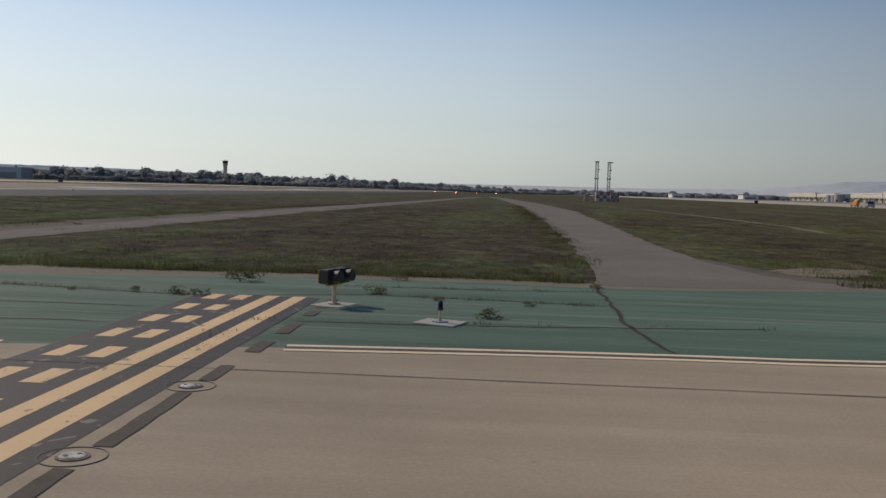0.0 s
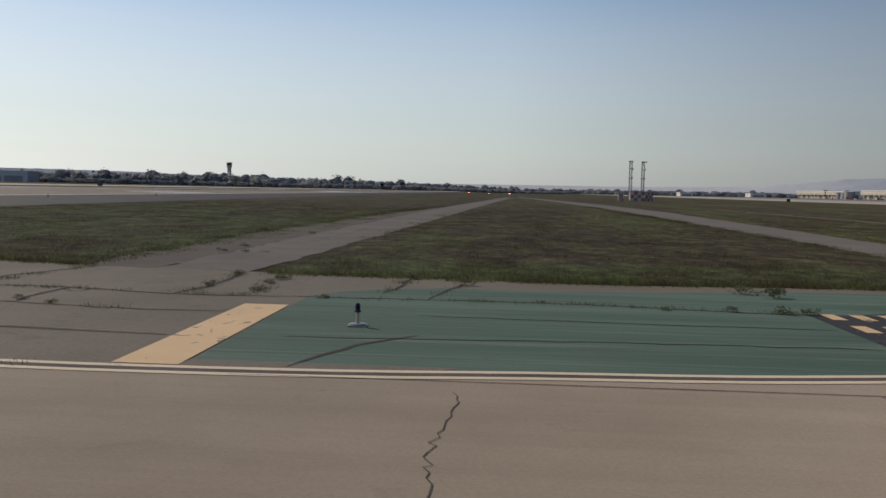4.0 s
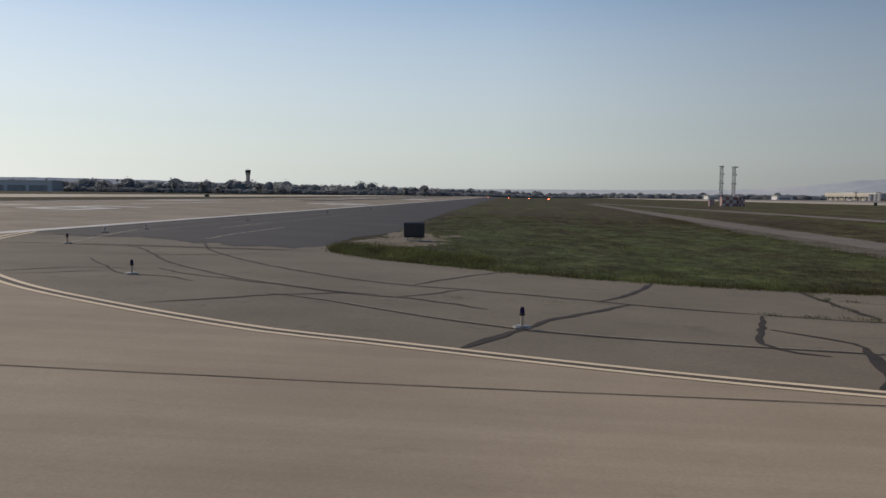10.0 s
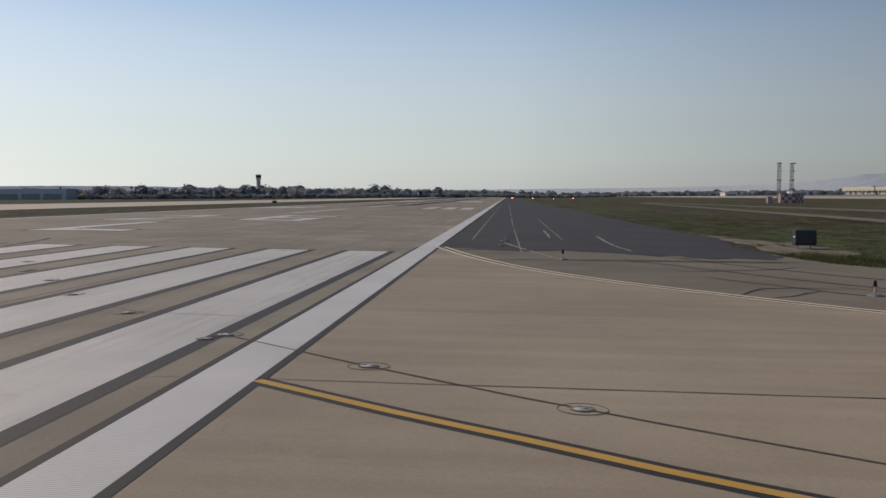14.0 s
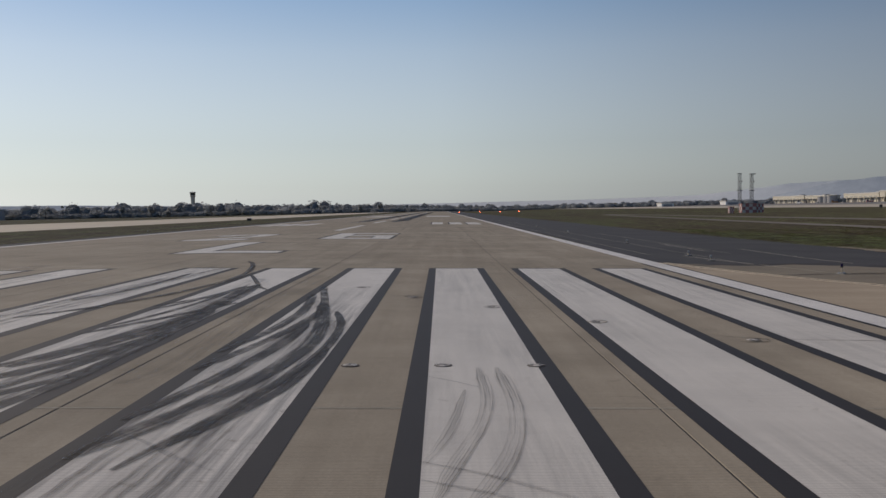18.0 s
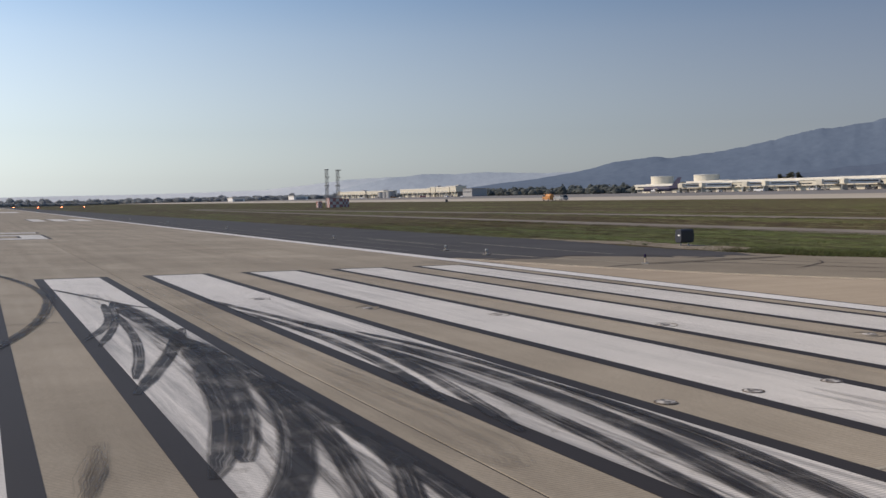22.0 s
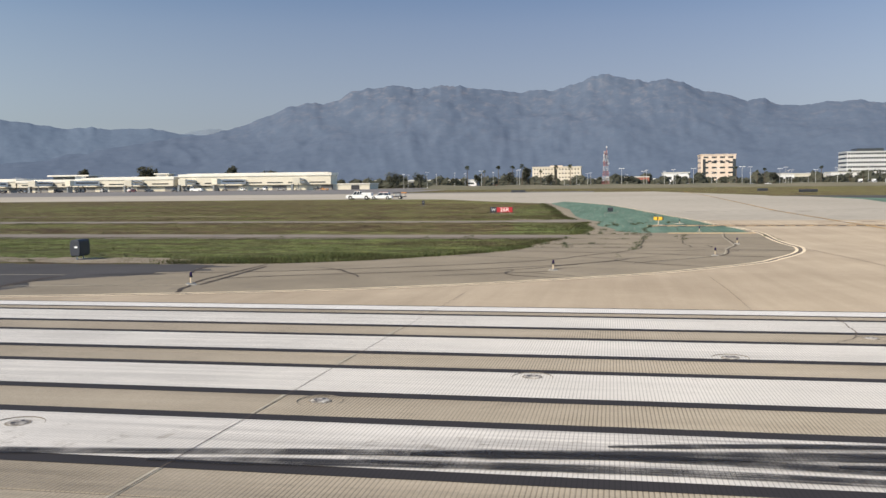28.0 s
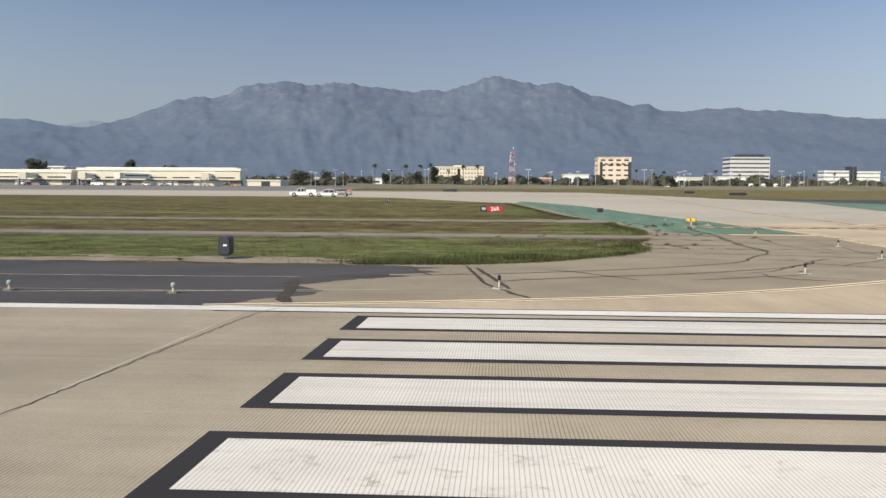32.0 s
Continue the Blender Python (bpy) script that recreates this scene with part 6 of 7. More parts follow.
for s in (-1, 1):
    wh = part("wheel", rod(bmesh.new(), (s * 0.75, -0.2, 0.36), (s * 0.95, -0.2, 0.36), 0.36, 0.36, 16), M_TYRE, t)
    part("rim", rod(bmesh.new(), (s * 0.95, -0.2, 0.36), (s * 0.96, -0.2, 0.36), 0.2, 0.2, 12), M_BRIGHT, wh)
    part("rear_post", rod(bmesh.new(), (s * 0.5, -1.4, 0.6), (s * 0.5, -1.4, 1.4), 0.06, 0.05, 8), M_STEEL, t)
t = vehicle("tanker_truck", "orange tanker truck on the distant runway", "truck", 214, 283, 0, 5.4, 2.3, 2.7, M_YCLOTH, "truck")
part("tank", rod(bmesh.new(), (0, -2.6, 1.75), (0, 1.0, 1.75), 0.95, 0.95, 20), M_YCLOTH, t, "orange tank")
for i, (x, y, a, kind, m) in enumerate([(486, 905, 20, "car", M_CARWHITE), (478, 948, 80, "truck", M_REDP), (474, 1004, 10, "pickup", M_CARWHITE), (480, 1040, 70, "truck", M_YCLOTH), (470, 1066, 0, "car", M_GREY), (482, 1150, 30, "truck", M_CARWHITE), (476, 1236, 90, "pickup", M_BLACKP), (470, 870, 0, "car", M_CARWHITE), (472, 862, 0, "car", M_GREY), (468, 830, 10, "pickup", M_CARWHITE), (476, 420, 15, "truck", M_CARWHITE), (478, 372, 80, "pickup", M_GREY), (480, 336, 5, "truck", M_BLACKP), (476, 250, 60, "car", M_REDP), (478, 212, 0, "truck", M_CARWHITE), (480, 176, 30, "pickup", M_GREY)]):
    big = kind == "truck"
    vehicle("apron_vehicle", {"car": "small airport car parked on the apron", "pickup": "airport pickup parked by the terminal", "truck": "boxy airport service truck on the apron"}[kind], kind, x, y, a, 7.0 if big else 4.8, 2.3 if big else 1.9, 2.9 if big else 1.7, m, kind, "apron vehicles")
t = vehicle("flatbed_truck", "dark grey flatbed standing ahead of the tanker", "truck", 214, 274, 180, 7.0, 2.4, 2.2, M_GREY, "truck")
part("load", block(bmesh.new(), -1.1, 1.1, -3.2, 1.3, 1.2, 1.7, 0.05), M_STEEL, t)
t = vehicle("tow_tractor", "small yellow tow tractor on the apron", "tractor", 474, 136, 0, 4.5, 2.0, 1.6, M_YCLOTH, "truck")
rnd = random.Random(5)
M_CARS = [M_CARWHITE, M_CARWHITE, M_GREY, plain("silver_car_paint", (0.45, 0.46, 0.47), 0.3), plain("dark_car_paint", (0.05, 0.06, 0.08), 0.3), plain("red_car_paint", (0.35, 0.04, 0.03), 0.3)]
CAR_NAMES = ["white", "white", "grey", "silver", "dark", "red"]
for i in range(46):
    c = rnd.randrange(6)
    y = 100 - i * 13.5 + rnd.uniform(-4, 4)
    vehicle("parked_car", "%s car parked in the lot beyond the airfield" % CAR_NAMES[c], "car", rnd.choice([690, 704, 722]) - 0.06 * y + rnd.uniform(-3, 3), y, rnd.choice([0, 90, 180]), 4.6, 1.85, 1.5, M_CARS[c], "car", "parked cars")
for i in range(26):
    y = 150 + i * 14.5 + rnd.uniform(-5, 5)
    v = rnd.choice(["car", "truck", "pickup"])
    vehicle("baggage_tractor", "small service vehicle parked under the terminal", "service vehicle", rnd.uniform(488, 501), y, rnd.choice([0, 90, 60, 180]), rnd.uniform(3.5, 6), 2.0, rnd.uniform(1.6, 2.6), rnd.choice([M_CARWHITE, M_GREY, M_BLACKP, M_STEEL]), v, "service vehicles")
for i, y in enumerate((-208, -218, -228, -238)):
    t = vehicle("box_van", "white box van parked in a row", "van", 760, y, 90, 6.5, 2.3, 2.2, M_CARWHITE, "truck", "box vans")
    part("cargo_box", block(bmesh.new(), -1.2, 1.2, -3.3, 0.8, 0.9, 3.4, 0.05), M_CARWHITE, t)


# ---- buildings beyond the airfield ----
def office(name, label, x, y0, y1, depth, h, floors, bays, wall_m, base=3.0, sill=0.9, head=0.6, gap=1.4, strips=False):
    t = thing(name, label, "office building", x, (y0 + y1) / 2, 0, None)
    h -= 2.2
    b = (y1 - y0) / 2
    part("wall", block(bmesh.new(), 0, depth, -b, b, 0, h, 0.15), wall_m, t)
    part("roof", block(bmesh.new(), -0.5, depth + 0.5, -b - 0.5, b + 0.5, h, h + 0.9, 0.1), wall_m, t)
    fh = (h - base) / floors
    for k in range(floors):
        z0, z1 = base + k * fh + sill, base + (k + 1) * fh - head
        if strips:
            strip = part("window_strip", block(bmesh.new(), -0.08, 0.3, -b + 1, b - 1, z0, z1, 0.0), M_GLASS, t)
            for i in range(1, bays * 2):
                y = -b + 1 + (2 * b - 2) * i / (bays * 2)
                part("mullion", block(bmesh.new(), -0.2, 0.0, y - 0.28, y + 0.28, z0, z1, 0.0), wall_m, strip)
            part("window_strip", block(bmesh.new(), 1, depth - 1, b - 0.2, b + 0.08, z0, z1, 0.0), M_GLASS, t)
        else:
            windows_row(t, 0, -b + 1, b - 1, z0, z1, bays, gap)
            for i in range(max(1, int(depth / 6))):
                part("window", block(bmesh.new(), 1.5 + i * 6, 5.0 + i * 6, b - 0.2, b + 0.06, z0, z1, 0.0), M_GLASS, t)
    part("entrance", block(bmesh.new(), -0.1, 0.5, -b * 0.3, b * 0.3, 0, base * 0.9, 0.0), M_GLASS, t)
    return t


t = office("hotel", "tan four-storey hotel with rows of small windows", 900, 12.5, 35.5, 25, 20.5, 4, 7, M_TANWALL, 2.5, 1.6, 1.2, 1.6)
t = office("hotel", "tan four-storey hotel wing with small windows", 903, 38.5, 60, 25, 20.5, 4, 7, M_TANWALL, 2.5, 1.6, 1.2, 1.6)
t = thing("hotel_entrance", "tan stepped entrance block between hotel wings", "building", 906, 37, 0, None)
part("wall", block(bmesh.new(), 0, 20, -6, 6, 0, 20.3, 0.1), M_PINKWALL, t)
part("window", block(bmesh.new(), -0.1, 0.3, -2.5, 2.5, 4, 17, 0.0), M_GLASS, t)
t = office("corner_office", "pinkish five-storey office block with dark recessed corners", 1010, -146.6, -110.6, 36, 33.5, 5, 4, M_PINKWALL, 4, 2.0, 1.6, 3.4)
part("corner_glazing", block(bmesh.new(), -0.12, 5, 13.0, 16.0, 3, 27, 0.0), M_GLASS, t)
part("corner_glazing", block(bmesh.new(), -0.12, 5, -18.06, -14.6, 3, 27, 0.0), M_GLASS, t)
for i in range(4):
    part("louvre", block(bmesh.new(), -0.9, 0.2, -11 + i * 6.2, -7.6 + i * 6.2, 24.3, 25.4, 0.0), M_BLACKP, t)
t = office("banded_office", "white office block with dark window bands and a dark penthouse", 1400, -408, -350, 50, 46, 6, 8, M_OFFICEGREY, 6, 2.4, 1.2, 1.4, True)
part("penthouse", block(bmesh.new(), 6, 40, -22, 14, 44.7, 49.0, 0.3), M_GLASS, t)
part("lobby_columns", block(bmesh.new(), -1, -0.2, -24, -23, 0, 7, 0.1), M_WHITEP, t)
t = office("low_office", "white three-storey office with dark window bands", 1500, -610, -572, 30, 27, 3, 6, M_WHITEP, 6, 2.6, 2.0, 1.4, True)
t = office("low_office", "white three-storey office wing with dark bands", 1500, -562, -523, 30, 28, 3, 6, M_WHITEP, 6, 2.6, 2.0, 1.4, True)
t = thing("glazed_link", "blue glazed stair tower between white office wings", "building", 1498, -567, 0, None)
part("glazing", block(bmesh.new(), 0, 20, -5.5, 5.5, 0, 33, 0.1), M_GLASS, t)
part("frame", block(bmesh.new(), -0.2, 0.3, -0.3, 0.3, 0, 33, 0.0), M_STEEL, t)
for x, y0, y1, h, mt, lab in [(900, -90, -66, 13.5, M_WHITEP, "white low warehouse with a flat roof"), (840, -50, -12, 9.5, M_BRICKRED, "low red-brick depot with loading door"), (860, -12, 14, 8, M_GREY, "low grey shed with a pale roof"), (1100, -310, -262, 14, M_WHITEP, "long white warehouse behind trees"), (1100, -255, -200, 13, M_CREAM, "long cream warehouse behind trees"), (980, -200, -172, 12, M_WHITEP, "white warehouse standing behind palms"), (900, -58, -52, 8, M_CREAM, "small cream hut with flat roof"), (760, 95, 118, 8, M_WHITEP, "white canopy building by the car park"), (1200, -420, -330, 9, M_CREAM, "low cream warehouse with flat roof"), (1300, -700, -480, 8, M_WHITEP, "long low white warehouse"), (880, 150, 215, 9, M_GREY, "low grey warehouse with pale roof")]:
    t = thing("warehouse", lab, "building", x, (y0 + y1) / 2, 0, None)
    h -= 2.2
    b = (y1 - y0) / 2
    part("wall", block(bmesh.new(), 0, 30, -b, b, 0, h, 0.1), mt, t)
    part("roof", block(bmesh.new(), -0.6, 30.6, -b - 0.6, b + 0.6, h, h + 0.8, 0.1), M_ROOF, t)
    windows_row(t, 0, -b + 1, b - 1, h * 0.45, h * 0.7, max(2, int(b / 4)), 2.0)
    part("loading_door", block(bmesh.new(), -0.1, 0.3, -b * 0.4, b * 0.2, 0, h * 0.35, 0.0), M_BLACKP, t)

# red and white lattice radio tower
t = thing("radio_tower", "red and white lattice radio tower with antennas", "radio tower", 700, -12.4, 20, None)
H = 28.8
M_TOWERRED = plain("weathered_red_paint", (0.34, 0.13, 0.12), 0.7)
M_TOWERWHITE = plain("weathered_white_paint", (0.46, 0.47, 0.48), 0.7)
cs = [(-1, -1), (1, -1), (1, 1), (-1, 1)]
for i in range(7):
    bm = bmesh.new()
    for half in range(2):
        k0, k1 = (i + half * 0.5) / 7, (i + half * 0.5 + 0.5) / 7
        z0, z1 = H * 0.92 * k0, H * 0.92 * k1
        a, b = 4.4 - 2.9 * k0, 4.4 - 2.9 * k1
        for (x0, y0), (x1, y1) in zip(cs, cs[1:] + cs[:1]):
            rod(bm, (x0 * a / 2, y0 * a / 2, z0), (x0 * b / 2, y0 * b / 2, z1), 0.13, 0.13, 6)
            rod(bm, (x0 * a / 2, y0 * a / 2, z0), (x1 * b / 2, y1 * b / 2, z1), 0.07, 0.07, 5)
            rod(bm, (x1 * a / 2, y1 * a / 2, z0), (x0 * b / 2, y0 * b / 2, z1), 0.07, 0.07, 5)
            rod(bm, (x0 * b / 2, y0 * b / 2, z1), (x1 * b / 2, y1 * b / 2, z1), 0.07, 0.07, 5)
    part("section", bm, M_TOWERRED if i % 2 == 0 else M_TOWERWHITE, t, "red lattice section" if i % 2 == 0 else "white lattice section")
for z, r, n in ((0.62, 2.0, 6), (0.74, 1.7, 5), (0.85, 1.3, 4)):
    part("platform", turned(bmesh.new(), [(r, H * z), (r, H * z + 0.12), (r - 0.3, H * z + 0.14)], 12), M_TOWERRED, t)
    for a in range(n):
        x, y = r * math.cos(a * 6.283 / n + z), r * math.sin(a * 6.283 / n + z)
        part("antenna", block(bmesh.new(), x - 0.17, x + 0.17, y - 0.17, y + 0.17, H * z + 0.2, H * z + 2.1, 0.05), M_TOWERWHITE, t)
for z, x, y in ((0.78, -1.0, 1.5), (0.56, -1.6, -1.7), (0.68, -1.4, 1.5)):
    part("dish", turned(bmesh.new(), [(0.2, H * z), (0.75, H * z + 0.25), (0.85, H * z + 0.9), (0.75, H * z + 1.3), (0.1, H * z + 1.5)], 14, x, y), M_TOWERWHITE, t)
part("mast", rod(bmesh.new(), (0, -0.6, H * 0.9), (0, -0.9, H * 1.02), 0.12, 0.08, 6), M_TOWERRED, t)
part("top_antenna", rod(bmesh.new(), (0, -0.9, H * 1.0), (0, -0.9, H * 1.045), 0.35, 0.3, 10), M_WHITEP, t)

# control tower far to the west
t = thing("control_tower", "concrete airport control tower with a flared glazed cab", "control tower", -559, 2070, 12, 0.0)
t.scale = (1.38, 1.38, 1.39)
bm = bmesh.new()
turned(bm, [(3.9, 0), (3.5, 12), (3.4, 31)], 8)
part("shaft", bm, M_TOWER, t)
part("collar", turned(bmesh.new(), [(3.5, 31), (4.4, 33), (4.5, 34.5), (4.3, 35)], 8), M_TOWER, t)
part("cab", turned(bmesh.new(), [(4.2, 35), (4.7, 38.2), (4.7, 38.4)], 8), M_GLASS, t)
part("roof", turned(bmesh.new(), [(5.0, 38.4), (5.0, 39.6), (4.0, 40), (0.6, 40.2)], 8), M_TOWER, t)
part("mast", rod(bmesh.new(), (0, 0, 40), (0, 0, 42.5), 0.2, 0.1, 6), M_STEEL, t)


# ---- lamp posts along the car parks ----
M_POLE = plain("pale_grey_pole", (0.52, 0.52, 0.50), 0.6)


def lamp_post(h):
    t = thing("lamp_post", "white car-park lamp post with twin heads", "lamp post", 0, 0, group="lamp posts")
    part("pole", rod(bmesh.new(), (0, 0, 0), (0, 0, h), 0.13, 0.09, 8), M_POLE, t)
    part("arm", rod(bmesh.new(), (0, -1.3, h - 0.1), (0, 1.3, h - 0.1), 0.08, 0.08, 6), M_WHITEP, t)
    for s in (-1, 1):
        part("lamp_head", block(bmesh.new(), -0.3, 0.3, s * 1.3 - 0.55, s * 1.3 + 0.55, h - 0.25, h + 0.05, 0.06), M_WHITEP, t)
    part("footing", turned(bmesh.new(), [(0.4, 0), (0.4, 0.7), (0.3, 0.75)], 12), M_PAD, t)
    return t


first = lamp_post(12.0)
for i in range(96):
    y = 135 - i * 8.2 + rnd.uniform(-5, 5)
    x = rnd.choice([640, 668, 700, 735, 770]) + rnd.uniform(-6, 6) - 0.1 * min(0, y)
    m = pose(x, y, gz(x), 0, 0, rnd.uniform(0, 180)) @ Matrix.Scale(rnd.uniform(0.75, 1.1), 4)
    if i == 0:
        first.matrix_basis = m
    else:
        copy_thing(first, m).scale = m.to_scale()
for i in range(9):
    y = 170 + i * 44
    copy_thing(first, pose(572, y, gz(572), 0, 0, 30))


# ---- trees ----
def leaf_cloud(verts, faces, rnd, centre, radii, count, size, flat=0.7):
    """Clumps of leaves: small bent quads scattered through a rounded, uneven crown."""
    cx, cy, cz = centre
    lobes = [(rnd.uniform(-0.5, 0.5), rnd.uniform(-0.5, 0.5), rnd.uniform(-0.55, 0.6), rnd.uniform(0.35, 0.65)) for _ in range(7)]
    for _ in range(count):
        lx, ly, lz, lr = rnd.choice(lobes)
        a, b = rnd.uniform(0, 6.283), math.asin(rnd.uniform(-1, 1))
        k = lr * rnd.uniform(0.55, 1.05)
        px, py, pz = cx + (lx + k * math.cos(a) * math.cos(b)) * radii[0], cy + (ly + k * math.sin(a) * math.cos(b)) * radii[0], cz + (lz + k * math.sin(b)) * radii[1]
        s = size * rnd.uniform(0.6, 1.4)
        a, b, c = rnd.uniform(0, 6.283), rnd.uniform(-0.6, 0.6), rnd.uniform(-0.9, 0.9)
        ux, uy, uz = s * math.cos(a) * math.cos(b), s * math.sin(a) * math.cos(b), s * math.sin(b)
        vx, vy, vz = -s * flat * math.sin(a) * math.cos(c), s * flat * math.cos(a) * math.cos(c), s * flat * math.sin(c)
        d = s * 0.3
        n = len(verts)
        verts += [(px - ux - vx, py - uy - vy, pz - uz - vz), (px + ux - vx, py + uy - vy, pz + uz - vz + d), (px + ux + vx, py + uy + vy, pz + uz + vz), (px - ux + vx, py - uy + vy, pz - uz + vz + d)]
        faces += [(n, n + 1, n + 2), (n, n + 2, n + 3)]


def cloud_mesh(name, verts, faces, material):
    me = bpy.data.meshes.new(name)
    me.from_pydata(verts, [], faces)
    me.materials.append(material)
    return me


def trunk(bm, rnd, h, r):
    a = Vector((0, 0, -0.2))
    for i in range(3):
        b = Vector((rnd.uniform(-0.04, 0.04) * h, rnd.uniform(-0.04, 0.04) * h, h * 0.55 * (i + 1) / 3))
        rod(bm, a, b, r * (1 - 0.22 * i), r * (1 - 0.22 * (i + 1)), 7)
        a = b
    for i in range(5):
        an = i * 1.26 + rnd.uniform(-0.4, 0.4)
        rod(bm, a * (0.7 + 0.06 * i), a + Vector((math.cos(an) * h * 0.2, math.sin(an) * h * 0.2, h * rnd.uniform(0.12, 0.28))), r * 0.32, r * 0.12, 5)
    return bm


def tree(x, y, h, width, seed, label, count=420, z=None, leaf=None, group="trees"):
    rnd = random.Random(seed)
    t = thing("tree", label, "tree", x, y, rnd.uniform(0, 360), gz(x) if z is None else z, group)
    part("trunk", trunk(bmesh.new(), rnd, h, h * 0.026 + 0.06), M_BARK, t)
    verts, faces = [], []
    leaf_cloud(verts, faces, rnd, (0, 0, h * 0.62), (width * 0.62, h * 0.40), count, h * 0.042)
    new("crown", cloud_mesh("crown", verts, faces, leaf or M_LEAF)).parent = t
    return t


def palm(x, y, h, seed, z=None):
    rnd = random.Random(seed)
    t = thing("palm_tree", "tall thin fan palm with a small shaggy crown", "palm tree", x, y, rnd.uniform(0, 360), gz(x) if z is None else z, "palms")
    part("trunk", rod(bmesh.new(), (0, 0, -0.2), (0.2, 0.1, h * 0.9), 0.3, 0.2, 7), M_BARK, t)
    bm = bmesh.new()
    for i in range(34):
        an, up = rnd.uniform(0, 6.28), rnd.uniform(-0.9, 1.1)
        o = Vector((0.2, 0.1, h * 0.9))
        d = Vector((math.cos(an) * math.cos(up), math.sin(an) * math.cos(up), math.sin(up)))
        tip = o + d * h * 0.13 + Vector((0, 0, -h * 0.02))
        side = d.cross(Vector((0, 0, 1))).normalized() * h * 0.024
        mid = o + d * h * 0.08 + Vector((0, 0, h * 0.012))
        vs = [bm.verts.new(p) for p in (o, mid - side, tip, mid + side)]
        bm.faces.new((vs[0], vs[1], vs[2]))
        bm.faces.new((vs[0], vs[2], vs[3]))
    part("fronds", bm, M_PALM, t)
    return t


def wood(name, label, spots, seed, clumps=90, leaf=None, fine=0.06):
    """A far belt of trees as one mass."""
    rnd = random.Random(seed)
    verts, faces = [], []
    for x, y, h, w in spots:
        z, r, n = gz(x), h * 0.03 + 0.1, len(verts)
        verts += [(x + dx * k, y + dy * k, zz) for zz, k in ((z - 0.3, r), (z + h * 0.5, r * 0.6)) for dx, dy in ((-1, -1), (1, -1), (1, 1), (-1, 1))]
        faces += [(n + i, n + (i + 1) % 4, n + 4 + (i + 1) % 4, n + 4 + i) for i in range(4)]
        n = len(verts)
        for j in range(5):
            up, k = (0.02, 0.25, 0.52, 0.76, 0.90)[j], (0.40, 0.50, 0.46, 0.34, 0.12)[j]
            for i in range(7):
                a, q = i * 0.898 + 0.4 * j, k * rnd.uniform(0.75, 1.2)
                verts.append((x + w * q * math.cos(a), y + w * q * math.sin(a), z + h * (up + rnd.uniform(-0.05, 0.05))))
        faces += [(n + 7 * j + i, n + 7 * j + (i + 1) % 7, n + 7 * j + 7 + (i + 1) % 7, n + 7 * j + 7 + i) for j in range(4) for i in range(7)]
        faces.append(tuple(range(n + 28, n + 35)))
        leaf_cloud(verts, faces, rnd, (x, y, z + h * 0.52), (w * 0.52, h * 0.47), clumps, h * fine)
    ob = new(name, cloud_mesh(name, verts, faces, leaf or M_FARLEAF))
    return tagged(ob, label, "trees", "", "stuff")


rnd = random.Random(11)
# west: the belt behind the taxiway, and single trees in front of it
spots = []
for i in range(640):
    x = -1250 + i * 2.3 + rnd.uniform(-5, 5)
    h = rnd.uniform(10.5, 18) * float(np.interp(x, [-500, -140, 80], [1.2, 0.95, 0.6]))
    if rnd.random() < 0.1:
        h *= 1.3
    spots.append((x, 1510 + rnd.uniform(0, 60) + max(0, x) * 0.5, h, h * rnd.uniform(0.8, 1.5)))
for i in range(560):
    x = -1250 + i * 2.6 + rnd.uniform(-4, 4)
    spots.append((x, 1480 + rnd.uniform(0, 20) + max(0, x) * 0.5, rnd.uniform(6.5, 9.5) * float(np.interp(x, [-100, 120], [1.0, 0.6])), rnd.uniform(12, 18)))
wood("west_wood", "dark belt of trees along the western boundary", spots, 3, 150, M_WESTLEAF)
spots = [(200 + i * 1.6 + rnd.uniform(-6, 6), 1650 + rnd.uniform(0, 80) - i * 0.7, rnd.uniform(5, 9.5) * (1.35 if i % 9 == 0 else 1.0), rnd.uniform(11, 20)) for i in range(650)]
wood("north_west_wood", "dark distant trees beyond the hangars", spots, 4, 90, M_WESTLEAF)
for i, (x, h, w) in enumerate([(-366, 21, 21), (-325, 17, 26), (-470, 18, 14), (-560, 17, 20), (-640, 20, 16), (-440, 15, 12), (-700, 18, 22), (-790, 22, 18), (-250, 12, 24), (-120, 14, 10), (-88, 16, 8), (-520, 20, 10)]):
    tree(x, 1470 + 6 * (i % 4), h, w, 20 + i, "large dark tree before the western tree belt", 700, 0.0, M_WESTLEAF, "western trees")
for i, x in enumerate((-610, -735, -880)):
    palm(x, 1465, 22, 50 + i, 0.0)
# a long grey hangar at the far end of the western belt
t = thing("hangar", "long haze-paled grey hangar with a shallow pitched roof", "hangar", -830, 1440, 0, 0.0)
part("wall", block(bmesh.new(), -120, 118, 0, 40, 0, 16.5, 0.2), M_HAZEWALL, t)
part("roof", block(bmesh.new(), -121, 119, -1, 41, 16.5, 18.5, 0.3), M_HAZEWALL, t)
for i in range(6):
    part("hangar_door", block(bmesh.new(), -112 + i * 38, -80 + i * 38, -0.25, 0.2, 0, 10, 0.0), M_GREY, t)
